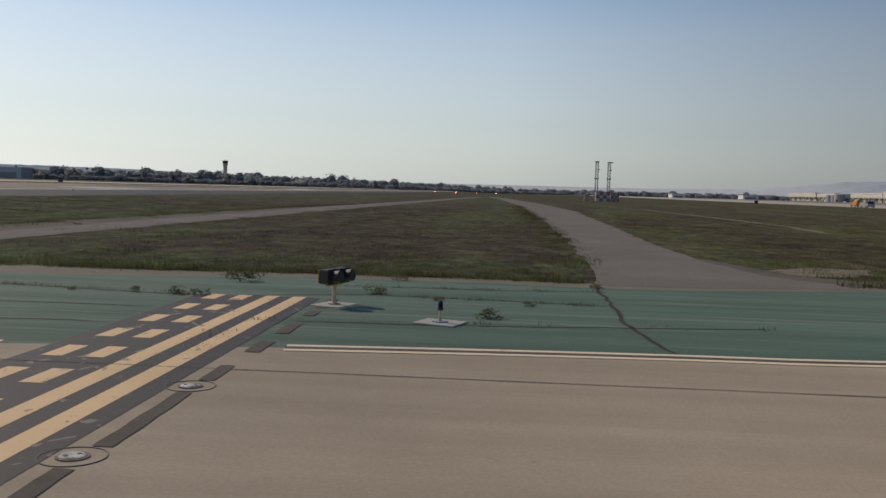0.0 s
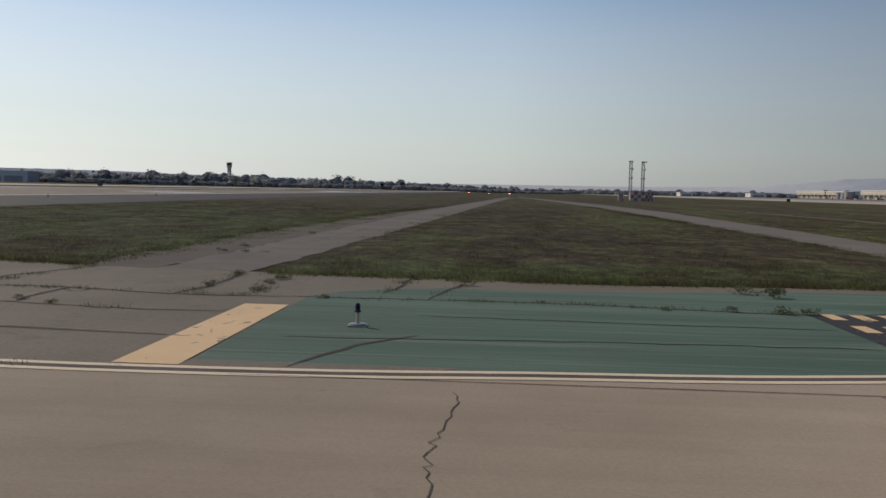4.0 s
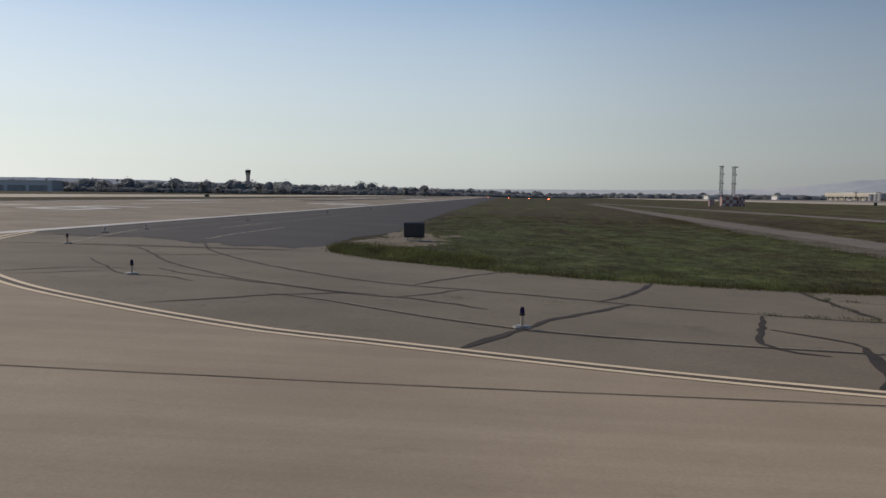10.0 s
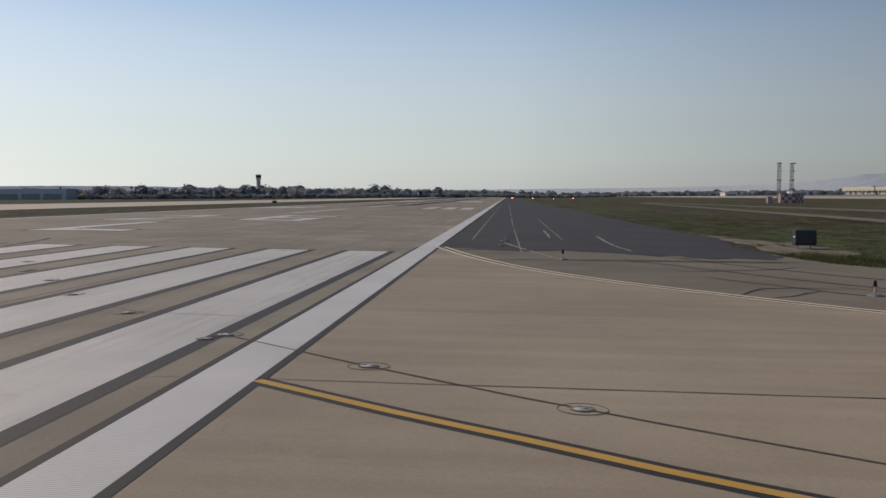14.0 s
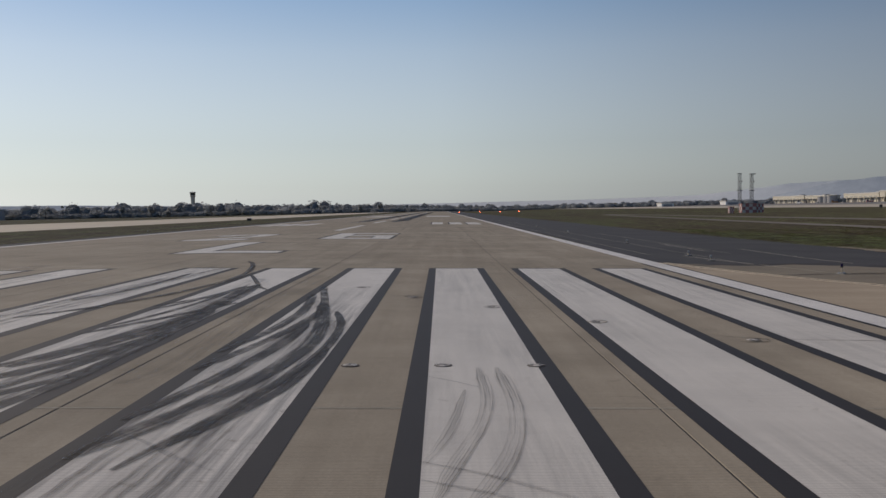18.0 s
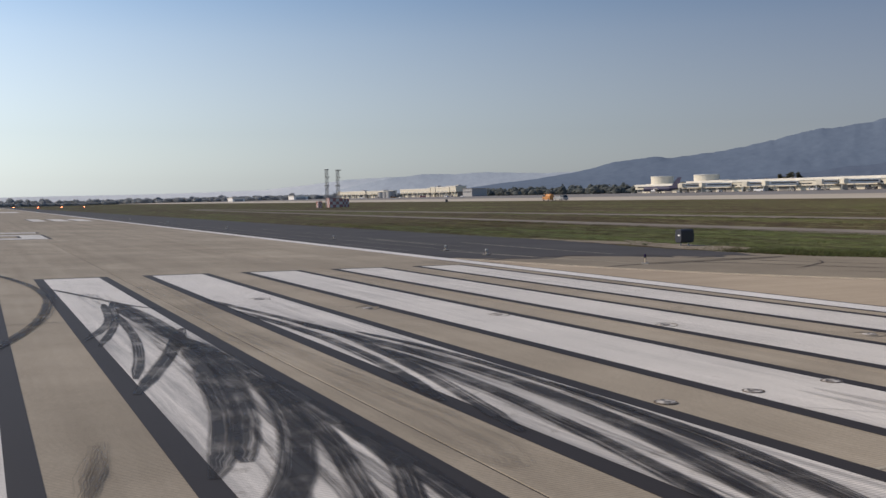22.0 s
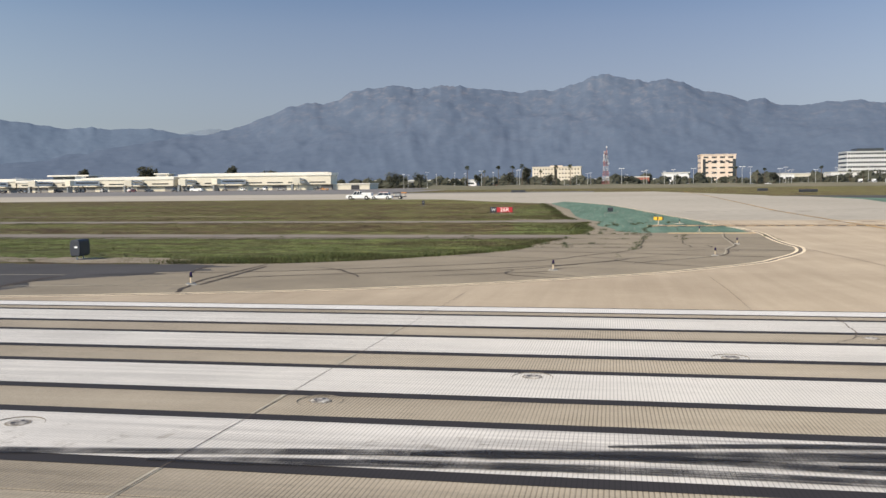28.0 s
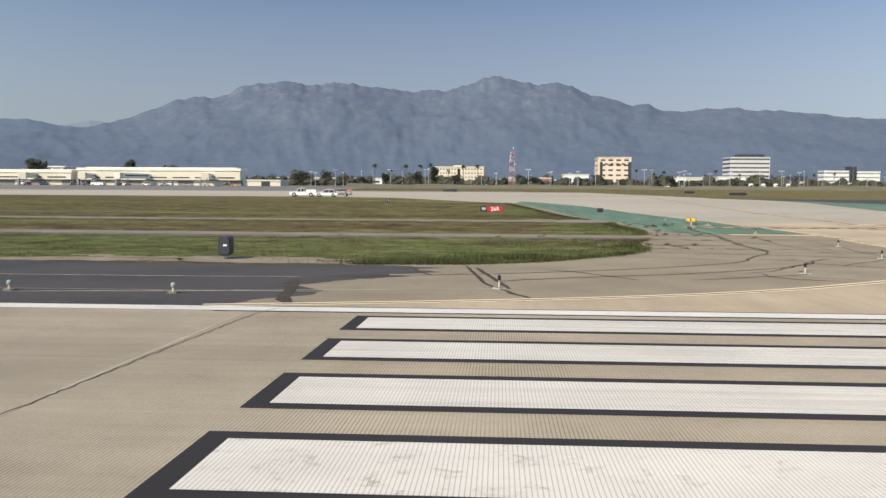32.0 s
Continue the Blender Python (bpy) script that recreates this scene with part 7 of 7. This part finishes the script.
# north: trees round the car parks and hotels
spots = []
for i in range(520):
    y = 142 - i * 2.1 + rnd.uniform(-4, 4)
    h = rnd.uniform(3.5, 8.5)
    if rnd.random() < 0.14:
        h *= 1.5
    spots.append((rnd.uniform(770, 860) - 0.25 * min(0, y), y, h, h * rnd.uniform(0.8, 1.4)))
spots += [(rnd.uniform(735, 830), 240 - i * 2.1 + rnd.uniform(-4, 4), rnd.uniform(5, 10), rnd.uniform(7, 12)) for i in range(95)]
wood("north_wood", "trees and shrubs among the car parks", spots, 6, 120, M_NORTHLEAF)
spots = [(rnd.uniform(640, 720), 600 + i * 6.5 + rnd.uniform(-5, 5), rnd.uniform(7, 13), rnd.uniform(8, 14)) for i in range(150)] + [(rnd.uniform(560, 640), 575 + i * 4.2, rnd.uniform(5, 9), rnd.uniform(8, 13)) for i in range(110)]
wood("terminal_wood", "dark trees behind the terminals", spots, 7, 80, M_FARLEAF)
for i, (y, h, w, x) in enumerate([(118, 10, 8, 640), (96, 8, 7, 650), (60, 11, 9, 690), (46, 15, 6, 690), (30, 9, 9, 700), (-28, 10, 11, 720), (82, 10, 6, 680), (-150, 10, 9, 800), (-330, 16, 30, 1150), (-365, 15, 26, 1150), (230, 18, 14, 640), (262, 17, 9, 640), (530, 15.5, 7, 640), (541, 16.5, 8, 640), (552, 15, 7, 640), (382, 17, 9, 640), (361, 21, 17, 700), (150, 14, 14, 700)]):
    tree(x, y, h, w, 70 + i, "dark leafy tree beyond the airfield fence", 650, leaf=M_NORTHLEAF, group="northern trees")
for i in range(24):
    palm(rnd.uniform(700, 960), -70 - i * 18 + rnd.uniform(-6, 6), rnd.uniform(9, 15), 120 + i)
for i in range(8):
    palm(rnd.uniform(650, 700), 90 - i * 11, rnd.uniform(12, 17), 160 + i)

# ---- a scrubby bank between airfield and car parks ----
M_SCRUB = surface("scrubby_dirt", (0.085, 0.083, 0.055), (0.17, 0.15, 0.105), 0.06, 1.2, 0.95, 0.01, (0.25, 0.215, 0.155))
bm = bmesh.new()
nx, ny = 10, 90
grid = []
for i in range(nx + 1):
    row = []
    for j in range(ny + 1):
        x, y = 428 + 62 * i / nx, 72 - 900 * j / ny
        k = math.sin(math.pi * i / nx)
        h = k * (1.6 + 1.2 * noise.noise(Vector((x * 0.03, y * 0.03, 3))) + 0.5 * noise.noise(Vector((x * 0.2, y * 0.2, 5))))
        row.append(bm.verts.new((x, y, gz(x) - 0.05 + max(0, h))))
    grid.append(row)
for i in range(nx):
    for j in range(ny):
        bm.faces.new((grid[i][j], grid[i][j + 1], grid[i + 1][j + 1], grid[i + 1][j]))
bmesh.ops.recalc_face_normals(bm, faces=bm.faces[:])
bank = tagged(new("scrub_bank", mesh_of("scrub_bank", bm, M_SCRUB)), "low bank of tan dirt and scrub", "bank", "", "structure")
if bank.data.polygons[0].normal.z < 0:
    bank.data.flip_normals()
sheet("car_park", [(500, 90), (500, -800), (900, -800), (900, 140), (600, 140)], 0.02, M_RAMP, "grey asphalt car parks beyond the airfield", "car park")
sheet("dark_runway_shoulder", [(215, -52.4), (217, -60), (214, -73), (211, -93), (205, -150), (150, -150), (160, -90.2), (175, -78.6), (189, -70.2), (206, -59.8)], 0.02, M_DARK, "dark asphalt shoulder of the distant runway", "pavement")
sheet("north_shoulder", [(300, -11), (322, -11), (322, RUN_WEST), (300, RUN_WEST)], 0.014, M_RAMP, "grey shoulder of the distant runway", "pavement")


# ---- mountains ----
# Rock whose base colours already carry the blue-grey of distance haze.
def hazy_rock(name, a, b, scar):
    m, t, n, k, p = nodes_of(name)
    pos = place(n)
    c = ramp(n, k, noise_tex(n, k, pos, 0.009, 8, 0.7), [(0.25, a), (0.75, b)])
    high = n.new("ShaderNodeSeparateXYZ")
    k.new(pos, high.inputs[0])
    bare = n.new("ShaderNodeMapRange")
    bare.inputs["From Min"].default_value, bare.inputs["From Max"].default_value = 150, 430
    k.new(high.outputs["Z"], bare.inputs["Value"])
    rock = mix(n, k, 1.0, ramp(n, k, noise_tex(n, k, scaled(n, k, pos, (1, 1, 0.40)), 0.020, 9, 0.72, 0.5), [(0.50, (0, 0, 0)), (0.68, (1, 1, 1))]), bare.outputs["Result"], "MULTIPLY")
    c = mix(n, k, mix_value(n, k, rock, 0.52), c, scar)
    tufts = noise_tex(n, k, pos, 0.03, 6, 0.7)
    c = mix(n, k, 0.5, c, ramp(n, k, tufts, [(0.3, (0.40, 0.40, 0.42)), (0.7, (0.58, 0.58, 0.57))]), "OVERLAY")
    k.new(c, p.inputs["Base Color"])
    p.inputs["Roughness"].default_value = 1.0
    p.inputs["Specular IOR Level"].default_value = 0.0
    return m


def range_of_hills(name, label, profile, r0, r1, material, seed, rough, step=0.16):
    """Hills round the plain: profile of (bearing from north towards west in degrees, slope seen)."""
    az = np.arange(profile[0][0], profile[-1][0], step)
    top = np.interp(az, [p[0] for p in profile], [p[1] for p in profile])
    wide = min(61, 2 * (len(az) // 4) + 1)
    foot = np.convolve(np.pad(top, wide // 2, mode="edge"), np.hanning(wide + 2)[1:-1] / np.hanning(wide + 2)[1:-1].sum(), mode="valid")
    bm = bmesh.new()
    rows, steps = [], 44
    for a, peak, base in zip(az, top, foot):
        crest = 0.02 * noise.fractal(Vector((a * 1.7, seed, 0.5)), 0.7, 2.1, 4)
        row = []
        for i in range(steps + 1):
            f = i / steps
            r = r0 + (r1 - r0) * f
            x, y = r * math.cos(radians(a)), r * math.sin(radians(a))
            g = noise.fractal(Vector((x * 0.0022, y * 0.0022, seed)), 0.8, 2.1, 6)
            gully, amp, freq = 0.0, 1.0, 0.55
            for o in range(5):
                bend = 1.3 * noise.noise(Vector((x * 0.0020, y * 0.0020, seed + o)))
                gully += amp * (0.5 - abs(noise.noise(Vector((a * freq + bend + 0.5 * f, f * freq * 4.5 + bend, seed + 5 * o)))) * 1.6)
                amp, freq = amp * 0.60, freq * 2.1
            s = base + (peak - base) * f**5
            z = r1 * s * (f**1.15 + crest * f**9 + rough * (0.45 + 0.55 * f) * (0.42 * g + 0.13 * gully) * math.sin(math.pi * min(1, f * 0.95)) ** 0.8)
            row.append(bm.verts.new((x, y, LOW - 2 + max(0.0, z))))
        rows.append(row)
    for p, q in zip(rows, rows[1:]):
        for i in range(steps):
            bm.faces.new((p[i], p[i + 1], q[i + 1], q[i]))
    bmesh.ops.recalc_face_normals(bm, faces=bm.faces[:])
    ob = new(name, mesh_of(name, bm, material))
    for poly in ob.data.polygons:
        poly.use_smooth = True
    return tagged(ob, label, "mountains", "", "structure")


# Haze is mixed into these colours, paler the farther the hills stand.
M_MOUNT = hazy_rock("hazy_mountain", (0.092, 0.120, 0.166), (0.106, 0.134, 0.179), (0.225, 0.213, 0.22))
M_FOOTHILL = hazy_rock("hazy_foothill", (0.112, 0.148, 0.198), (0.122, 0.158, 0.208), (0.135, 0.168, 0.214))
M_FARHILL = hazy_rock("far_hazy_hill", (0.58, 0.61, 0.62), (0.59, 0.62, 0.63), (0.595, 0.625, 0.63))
M_HAZERIDGE = hazy_rock("hazed_ridge", (0.235, 0.28, 0.33), (0.25, 0.295, 0.345), (0.26, 0.30, 0.345))
FRONT = [(-80, 0.012), (-55, 0.030), (-35, 0.052), (-26, 0.060), (-22.2, 0.0674), (-20.2, 0.0693), (-18.7, 0.0744), (-16.9, 0.078), (-15.3, 0.0775), (-14, 0.0814), (-12.4, 0.0801), (-11.1, 0.0781), (-9.8, 0.0802), (-9.1, 0.0869), (-8.1, 0.0865), (-7.1, 0.0921), (-5.7, 0.0971), (-4.7, 0.1057), (-3.6, 0.1107), (-2.2, 0.1085), (-0.8, 0.114), (0.2, 0.1183), (1.3, 0.1146), (2.1, 0.1085), (3, 0.1036), (4.4, 0.1022), (6.2, 0.1013), (7.2, 0.1048), (8.6, 0.1074), (10, 0.1095), (11.4, 0.1066), (12.8, 0.1096), (14.9, 0.1063), (15.9, 0.1029), (16.7, 0.0947), (17.7, 0.0889), (18.2, 0.091), (19.8, 0.0878), (20.8, 0.0785), (22.1, 0.0703), (23.4, 0.0625), (25, 0.056), (29, 0.050), (33, 0.044), (37, 0.036), (41, 0.026), (46, 0.016), (52, 0.007), (58, 0.0)]
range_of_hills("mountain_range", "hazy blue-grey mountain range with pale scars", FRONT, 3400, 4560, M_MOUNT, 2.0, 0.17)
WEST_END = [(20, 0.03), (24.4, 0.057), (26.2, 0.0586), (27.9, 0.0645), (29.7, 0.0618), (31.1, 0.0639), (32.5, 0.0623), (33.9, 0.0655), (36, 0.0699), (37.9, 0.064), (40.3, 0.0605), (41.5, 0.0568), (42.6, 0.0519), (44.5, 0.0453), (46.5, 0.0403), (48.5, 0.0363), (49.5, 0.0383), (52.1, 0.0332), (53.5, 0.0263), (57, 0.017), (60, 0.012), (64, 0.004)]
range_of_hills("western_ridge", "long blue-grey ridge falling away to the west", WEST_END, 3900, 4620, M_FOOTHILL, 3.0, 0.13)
# Haze painted in as bluish grey, darker than on the farthest hills.
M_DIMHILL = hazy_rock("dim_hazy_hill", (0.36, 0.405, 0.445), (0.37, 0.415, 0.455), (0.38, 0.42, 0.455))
BACK = [(40, 0.020), (50, 0.026), (56.4, 0.0235), (58.5, 0.0248), (60, 0.026), (62, 0.0245), (64, 0.0250), (66.1, 0.0215), (68, 0.015), (70, 0.007), (71, 0.0)]
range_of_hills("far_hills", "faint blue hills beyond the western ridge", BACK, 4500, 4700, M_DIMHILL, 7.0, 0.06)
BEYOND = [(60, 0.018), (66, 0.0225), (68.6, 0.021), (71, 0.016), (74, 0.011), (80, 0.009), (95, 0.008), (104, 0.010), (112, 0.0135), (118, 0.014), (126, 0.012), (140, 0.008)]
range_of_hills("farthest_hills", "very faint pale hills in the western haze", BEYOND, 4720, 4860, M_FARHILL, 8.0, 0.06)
range_of_hills("farther_ridge", "paler ridge behind a saddle of the mountains", [(18, 0.02), (20, 0.03), (23, 0.060), (24.3, 0.0645), (25.5, 0.061), (27, 0.052), (34, 0.034), (38, 0.02)], 4640, 4750, M_HAZERIDGE, 9.0, 0.06)


# ---- grass, weeds ----
sheet("green_turf", rough([(38.9, 3.5), (39.3, -0.8), (41.1, -4.2), (46.4, -8.3), (51.3, -10.7), (55.6, -11.5), (59.6, -11.6), (66.4, -13.2), (67.6, 2), (68.0, 22), (63, 44), (52, 62), (43, 66), (39.4, 56), (39, 40), (39.6, 18), (39.8, 12)], 0.6, 0.25, 3.0), 0.008, M_TURFGREEN, "greener mown turf beside the shoulder", "grass")
sheet("green_turf_strip", [(72, -14.2), (76, -14.5), (80, -14.9), (82.1, -14.8), (86.4, -14.3), (91, -14.1), (94.1, -14.4), (94.9, -6.5), (88, -7.4), (80, -8.2), (72, -7)], 0.008, M_TURFGREEN, "strip of greener turf beside the shoulder", "grass")
sheet("green_turf_north", [(105, -12.6), (112, -11.1), (140, -8.5), (166, -5.2), (150, -1.5), (125, -3.5), (104, -5)], 0.008, M_TURFGREEN, "greener turf beside the green shoulder", "grass")
def inside(x, y, outline):
    hit = False
    for (x0, y0), (x1, y1) in zip(outline, outline[1:] + outline[:1]):
        if (y0 > y) != (y1 > y) and x < (x1 - x0) * (y - y0) / (y1 - y0) + x0:
            hit = not hit
    return hit


def tuft(verts, faces, rnd, x, y, z, h, blades, spread):
    for _ in range(blades):
        a = rnd.uniform(0, 6.283)
        px, py = x + rnd.gauss(0, spread), y + rnd.gauss(0, spread)
        w = 0.004 + h * rnd.uniform(0.03, 0.08)
        lean = rnd.uniform(0.3, 1.5) * h
        hh = h * rnd.uniform(0.5, 1.15)
        i = len(verts)
        dx, dy = math.cos(a), math.sin(a)
        verts += [(px - dy * w, py + dx * w, z), (px + dy * w, py - dx * w, z), (px + dx * lean, py + dy * lean, z + hh)]
        faces.append((i, i + 1, i + 2))


def meadow(name, label, material, spots, seed):
    rnd = random.Random(seed)
    verts, faces = [], []
    for x, y, h, b, s in spots:
        tuft(verts, faces, rnd, x, y, gz(x), h, b, s)
    me = bpy.data.meshes.new(name)
    me.from_pydata(verts, [], faces)
    me.materials.append(material)
    return tagged(new(name, me), label, "grass", "", "stuff")


NEAR_TURF = [(38.9, 0), (41.2, -4.2), (46.4, -8.3), (51.3, -10.7), (55.6, -11.5), (59.6, -11.6), (66, -13.2), (74, -14.4), (80, -14.9), (82.1, -14.8), (86.4, -14.3), (91, -14.1), (95, -14.3), (99, -13.5), (112, -11.1), (140, -8.4), (172, -4.3), (184, 3), (190, 20), (190, 90), (42, 90), (40.5, 60), (40, 30), (40, 14)]
BARE = [[(66.4, -13.2), (71.8, -14.4), (71.8, 28), (72.4, 90), (68.6, 90), (68.4, 28), (67.6, 2)], [(93.6, -14.4), (105, -13.4), (100.4, -8), (99.6, 8), (102, 90), (96, 90), (91.8, -2)], [(40.2, 8.3), (40.0, 11), (40.6, 13), (41.2, 18), (42.4, 18), (42.6, 13), (43.2, 11.5), (43.0, 8.6)]]
rnd = random.Random(21)
green, dry = [], []
for _ in range(60000):
    x = rnd.uniform(38, 190)
    y = -15 + 100 * rnd.random() ** 1.7
    if not inside(x, y, NEAR_TURF) or any(inside(x, y, b) for b in BARE):
        continue
    lush = noise.noise(Vector((x * 0.05, y * 0.012, 1.0))) + 0.5 * noise.noise(Vector((x * 0.3, y * 0.14, 4.0)))
    edge = max(0.0, 1.0 - (y + 15) / 16.0)
    h = rnd.uniform(0.03, 0.09) * (1.0 + 0.9 * edge)
    if lush + edge * 0.6 + (0.4 if x < 68 else -0.35) > 0.05:
        green.append((x, y, h, 9, 0.18))
    elif rnd.random() < 0.7:
        dry.append((x, y, h * 0.8, 4, 0.14))
for _ in range(21000):
    x, y = 39 + 130 * rnd.random() ** 1.25, -15 + 95 * rnd.random() ** 1.5
    if not inside(x, y, NEAR_TURF) or any(inside(x, y, b) for b in BARE):
        continue
    if noise.noise(Vector((x * 0.35, y * 0.22, 8.0))) + 0.5 * noise.noise(Vector((x * 0.9, y * 0.7, 2.0))) > 0.08:
        (green if x < 70 or rnd.random() < 0.4 else dry).append((x, y, rnd.uniform(0.06, 0.15), 18, 0.34))
meadow("turf_grass", "uneven green airfield grass", M_GRASS, green, 1)
meadow("dry_turf", "brown dry airfield grass", M_DRY, dry, 2)
# the thicker fringe where turf meets asphalt
RIM = smooth_line([(39.0, 3), (39.3, -0.8), (41.1, -4.2), (46.4, -8.3), (51.3, -10.7), (55.6, -11.5), (59.6, -11.6), (66, -13.2)], 0.12) + smooth_line([(72, -14.3), (76, -14.6), (80, -14.9), (82.1, -14.8), (86.4, -14.3), (91, -14.1), (94.1, -14.4)], 0.12) + smooth_line([(102, -12.9), (112, -11.0), (140, -8.3), (170, -4.4)], 0.2)
fringe = [(p.x + rnd.gauss(0, 0.12), p.y + abs(rnd.gauss(0, 0.55)) - 0.10, rnd.uniform(0.07, 0.24), 11, 0.17) for p in RIM for _ in range(3)]
meadow("turf_fringe", "long green grass along the asphalt edge", M_GRASS, fringe, 3)
# rank grass leaning over the near edges of the roads, and before the dark sign
verge = []
for line in (smooth_line([(66.0, -13.0), (65.8, 2), (66.6, 41), (69.9, 95)], 0.16), smooth_line([(94.5, -9), (95.2, 2), (95.4, 44), (95.1, 128)], 0.16)):
    for p in [q for q in line for _ in range(2)]:
        if noise.noise(Vector((p.x * 0.2, p.y * 0.35, 6.0))) > -0.12:
            verge.append((p.x - abs(rnd.gauss(0, 1.1)) + 0.4, p.y + rnd.gauss(0, 0.1), rnd.uniform(0.05, 0.16) * float(np.interp(p.y, [10, 40], [1.0, 1.25])), 10, 0.3))
for _ in range(900):
    x = rnd.uniform(39.4, 46)
    y = 1.5 - 0.9 * (x - 39) + rnd.gauss(0.6, 1.3)
    if inside(x, y, NEAR_TURF):
        verge.append((x, y, rnd.uniform(0.10, 0.27), 12, 0.2))
meadow("verge_grass", "rank grass along the gravel roads", M_GRASS, verge, 5)
# weeds in the cracks of the shoulder
weeds = []
for (x0, y0), (x1, y1), count in [((74.5, -19.5), (80, -19.4), 26), ((80, -19.4), (85.2, -20.1), 30), ((52.6, -17.8), (60, -18.4), 34), ((60, -18.4), (73, -19.5), 46), ((63, -27.7), (73.5, -28.0), 22), ((88, -17.3), (94.3, -16.6), 26), ((89, -19.0), (94.3, -19.5), 24), ((60.1, -18.3), (59.95, -12), 34), ((55.6, -11.6), (55.4, -17.6), 10), ((66, -18.4), (66.3, -13.8), 16), ((71.3, -19.2), (71.3, -14.5), 20), ((76.1, -14.9), (75.9, -18.2), 12), ((56.1, -14.0), (59.7, -13.7), 14), ((64.7, -21.5), (71, -22.2), 14), ((72.5, -15.6), (72.9, -19.2), 16), ((69.5, -10), (70.5, 20), 16), ((87, -23.6), (97, -22.3), 14), ((86.2, -20), (87.4, -27), 9), ((44, -16.9), (50, -16.9), 6), ((77.5, -15.6), (77, -19.3), 8)]:
    for _ in range(count):
        f = rnd.random()
        weeds.append((x0 + (x1 - x0) * f + rnd.gauss(0, 0.08), y0 + (y1 - y0) * f + rnd.gauss(0, 0.07), rnd.uniform(0.04, 0.11), 22, 0.13))
meadow("crack_weeds", "small green weeds in the asphalt cracks", M_WEED, weeds, 4)


def weed_clump(x, y, h, seed):
    rnd = random.Random(seed)
    t = thing("weed_clump", "leafy green weed growing through the asphalt", "weed", x, y, 0, gz(x) + 0.01, "weeds")
    verts, faces = [], []
    leaf_cloud(verts, faces, rnd, (0, 0, h * 0.36), (h * 1.3, h * 0.40), 200, h * 0.075)
    new("leaves", cloud_mesh("leaves", verts, faces, M_WEED)).parent = t


for i, (x, y, h) in enumerate([(88.9, -18.7, 0.6), (91.6, -22.3, 0.62), (85.15, -16.9, 0.8), (84.7, -16.3, 0.6), (84.6, -20.1, 0.5), (85.1, -20.2, 0.45), (83.5, -19.9, 0.34), (82.1, -20.0, 0.26), (89.1, -15.3, 0.5), (92.5, -20.0, 0.34), (90.4, -19.6, 0.36), (77.6, -16.0, 0.6), (72.8, -18.5, 0.42), (72.8, -15.8, 0.5), (72.7, -16.8, 0.36), (74.6, -19.6, 0.34), (94.4, -15.6, 0.4), (60.1, -13.7, 0.55), (60.05, -15.4, 0.5), (60.4, -18.2, 0.45), (59.9, -12.4, 0.55), (66.3, -13.5, 0.5), (71.3, -15.0, 0.45), (71.4, -17.8, 0.4), (76.15, -14.8, 0.55), (68.0, -2.8, 0.45), (68.0, -5.8, 0.4), (68.4, 8.9, 0.4), (69.0, -6.2, 0.35), (68.9, -27.55, 0.26), (69.4, -27.6, 0.24), (69.6, -27.65, 0.2), (69.9, -27.6, 0.16), (68.5, -21.3, 0.3), (69.4, -21.8, 0.3), (55.55, -14.0, 0.3), (39.9, 11.0, 0.45), (42.6, 13.4, 0.45), (44.2, 8.4, 0.4), (43.0, 5.0, 0.35), (58.5, -12.2, 0.35), (44.8, 10.2, 0.5)]):
    weed_clump(x, y, h * 0.47, 300 + i)


slabs_all()
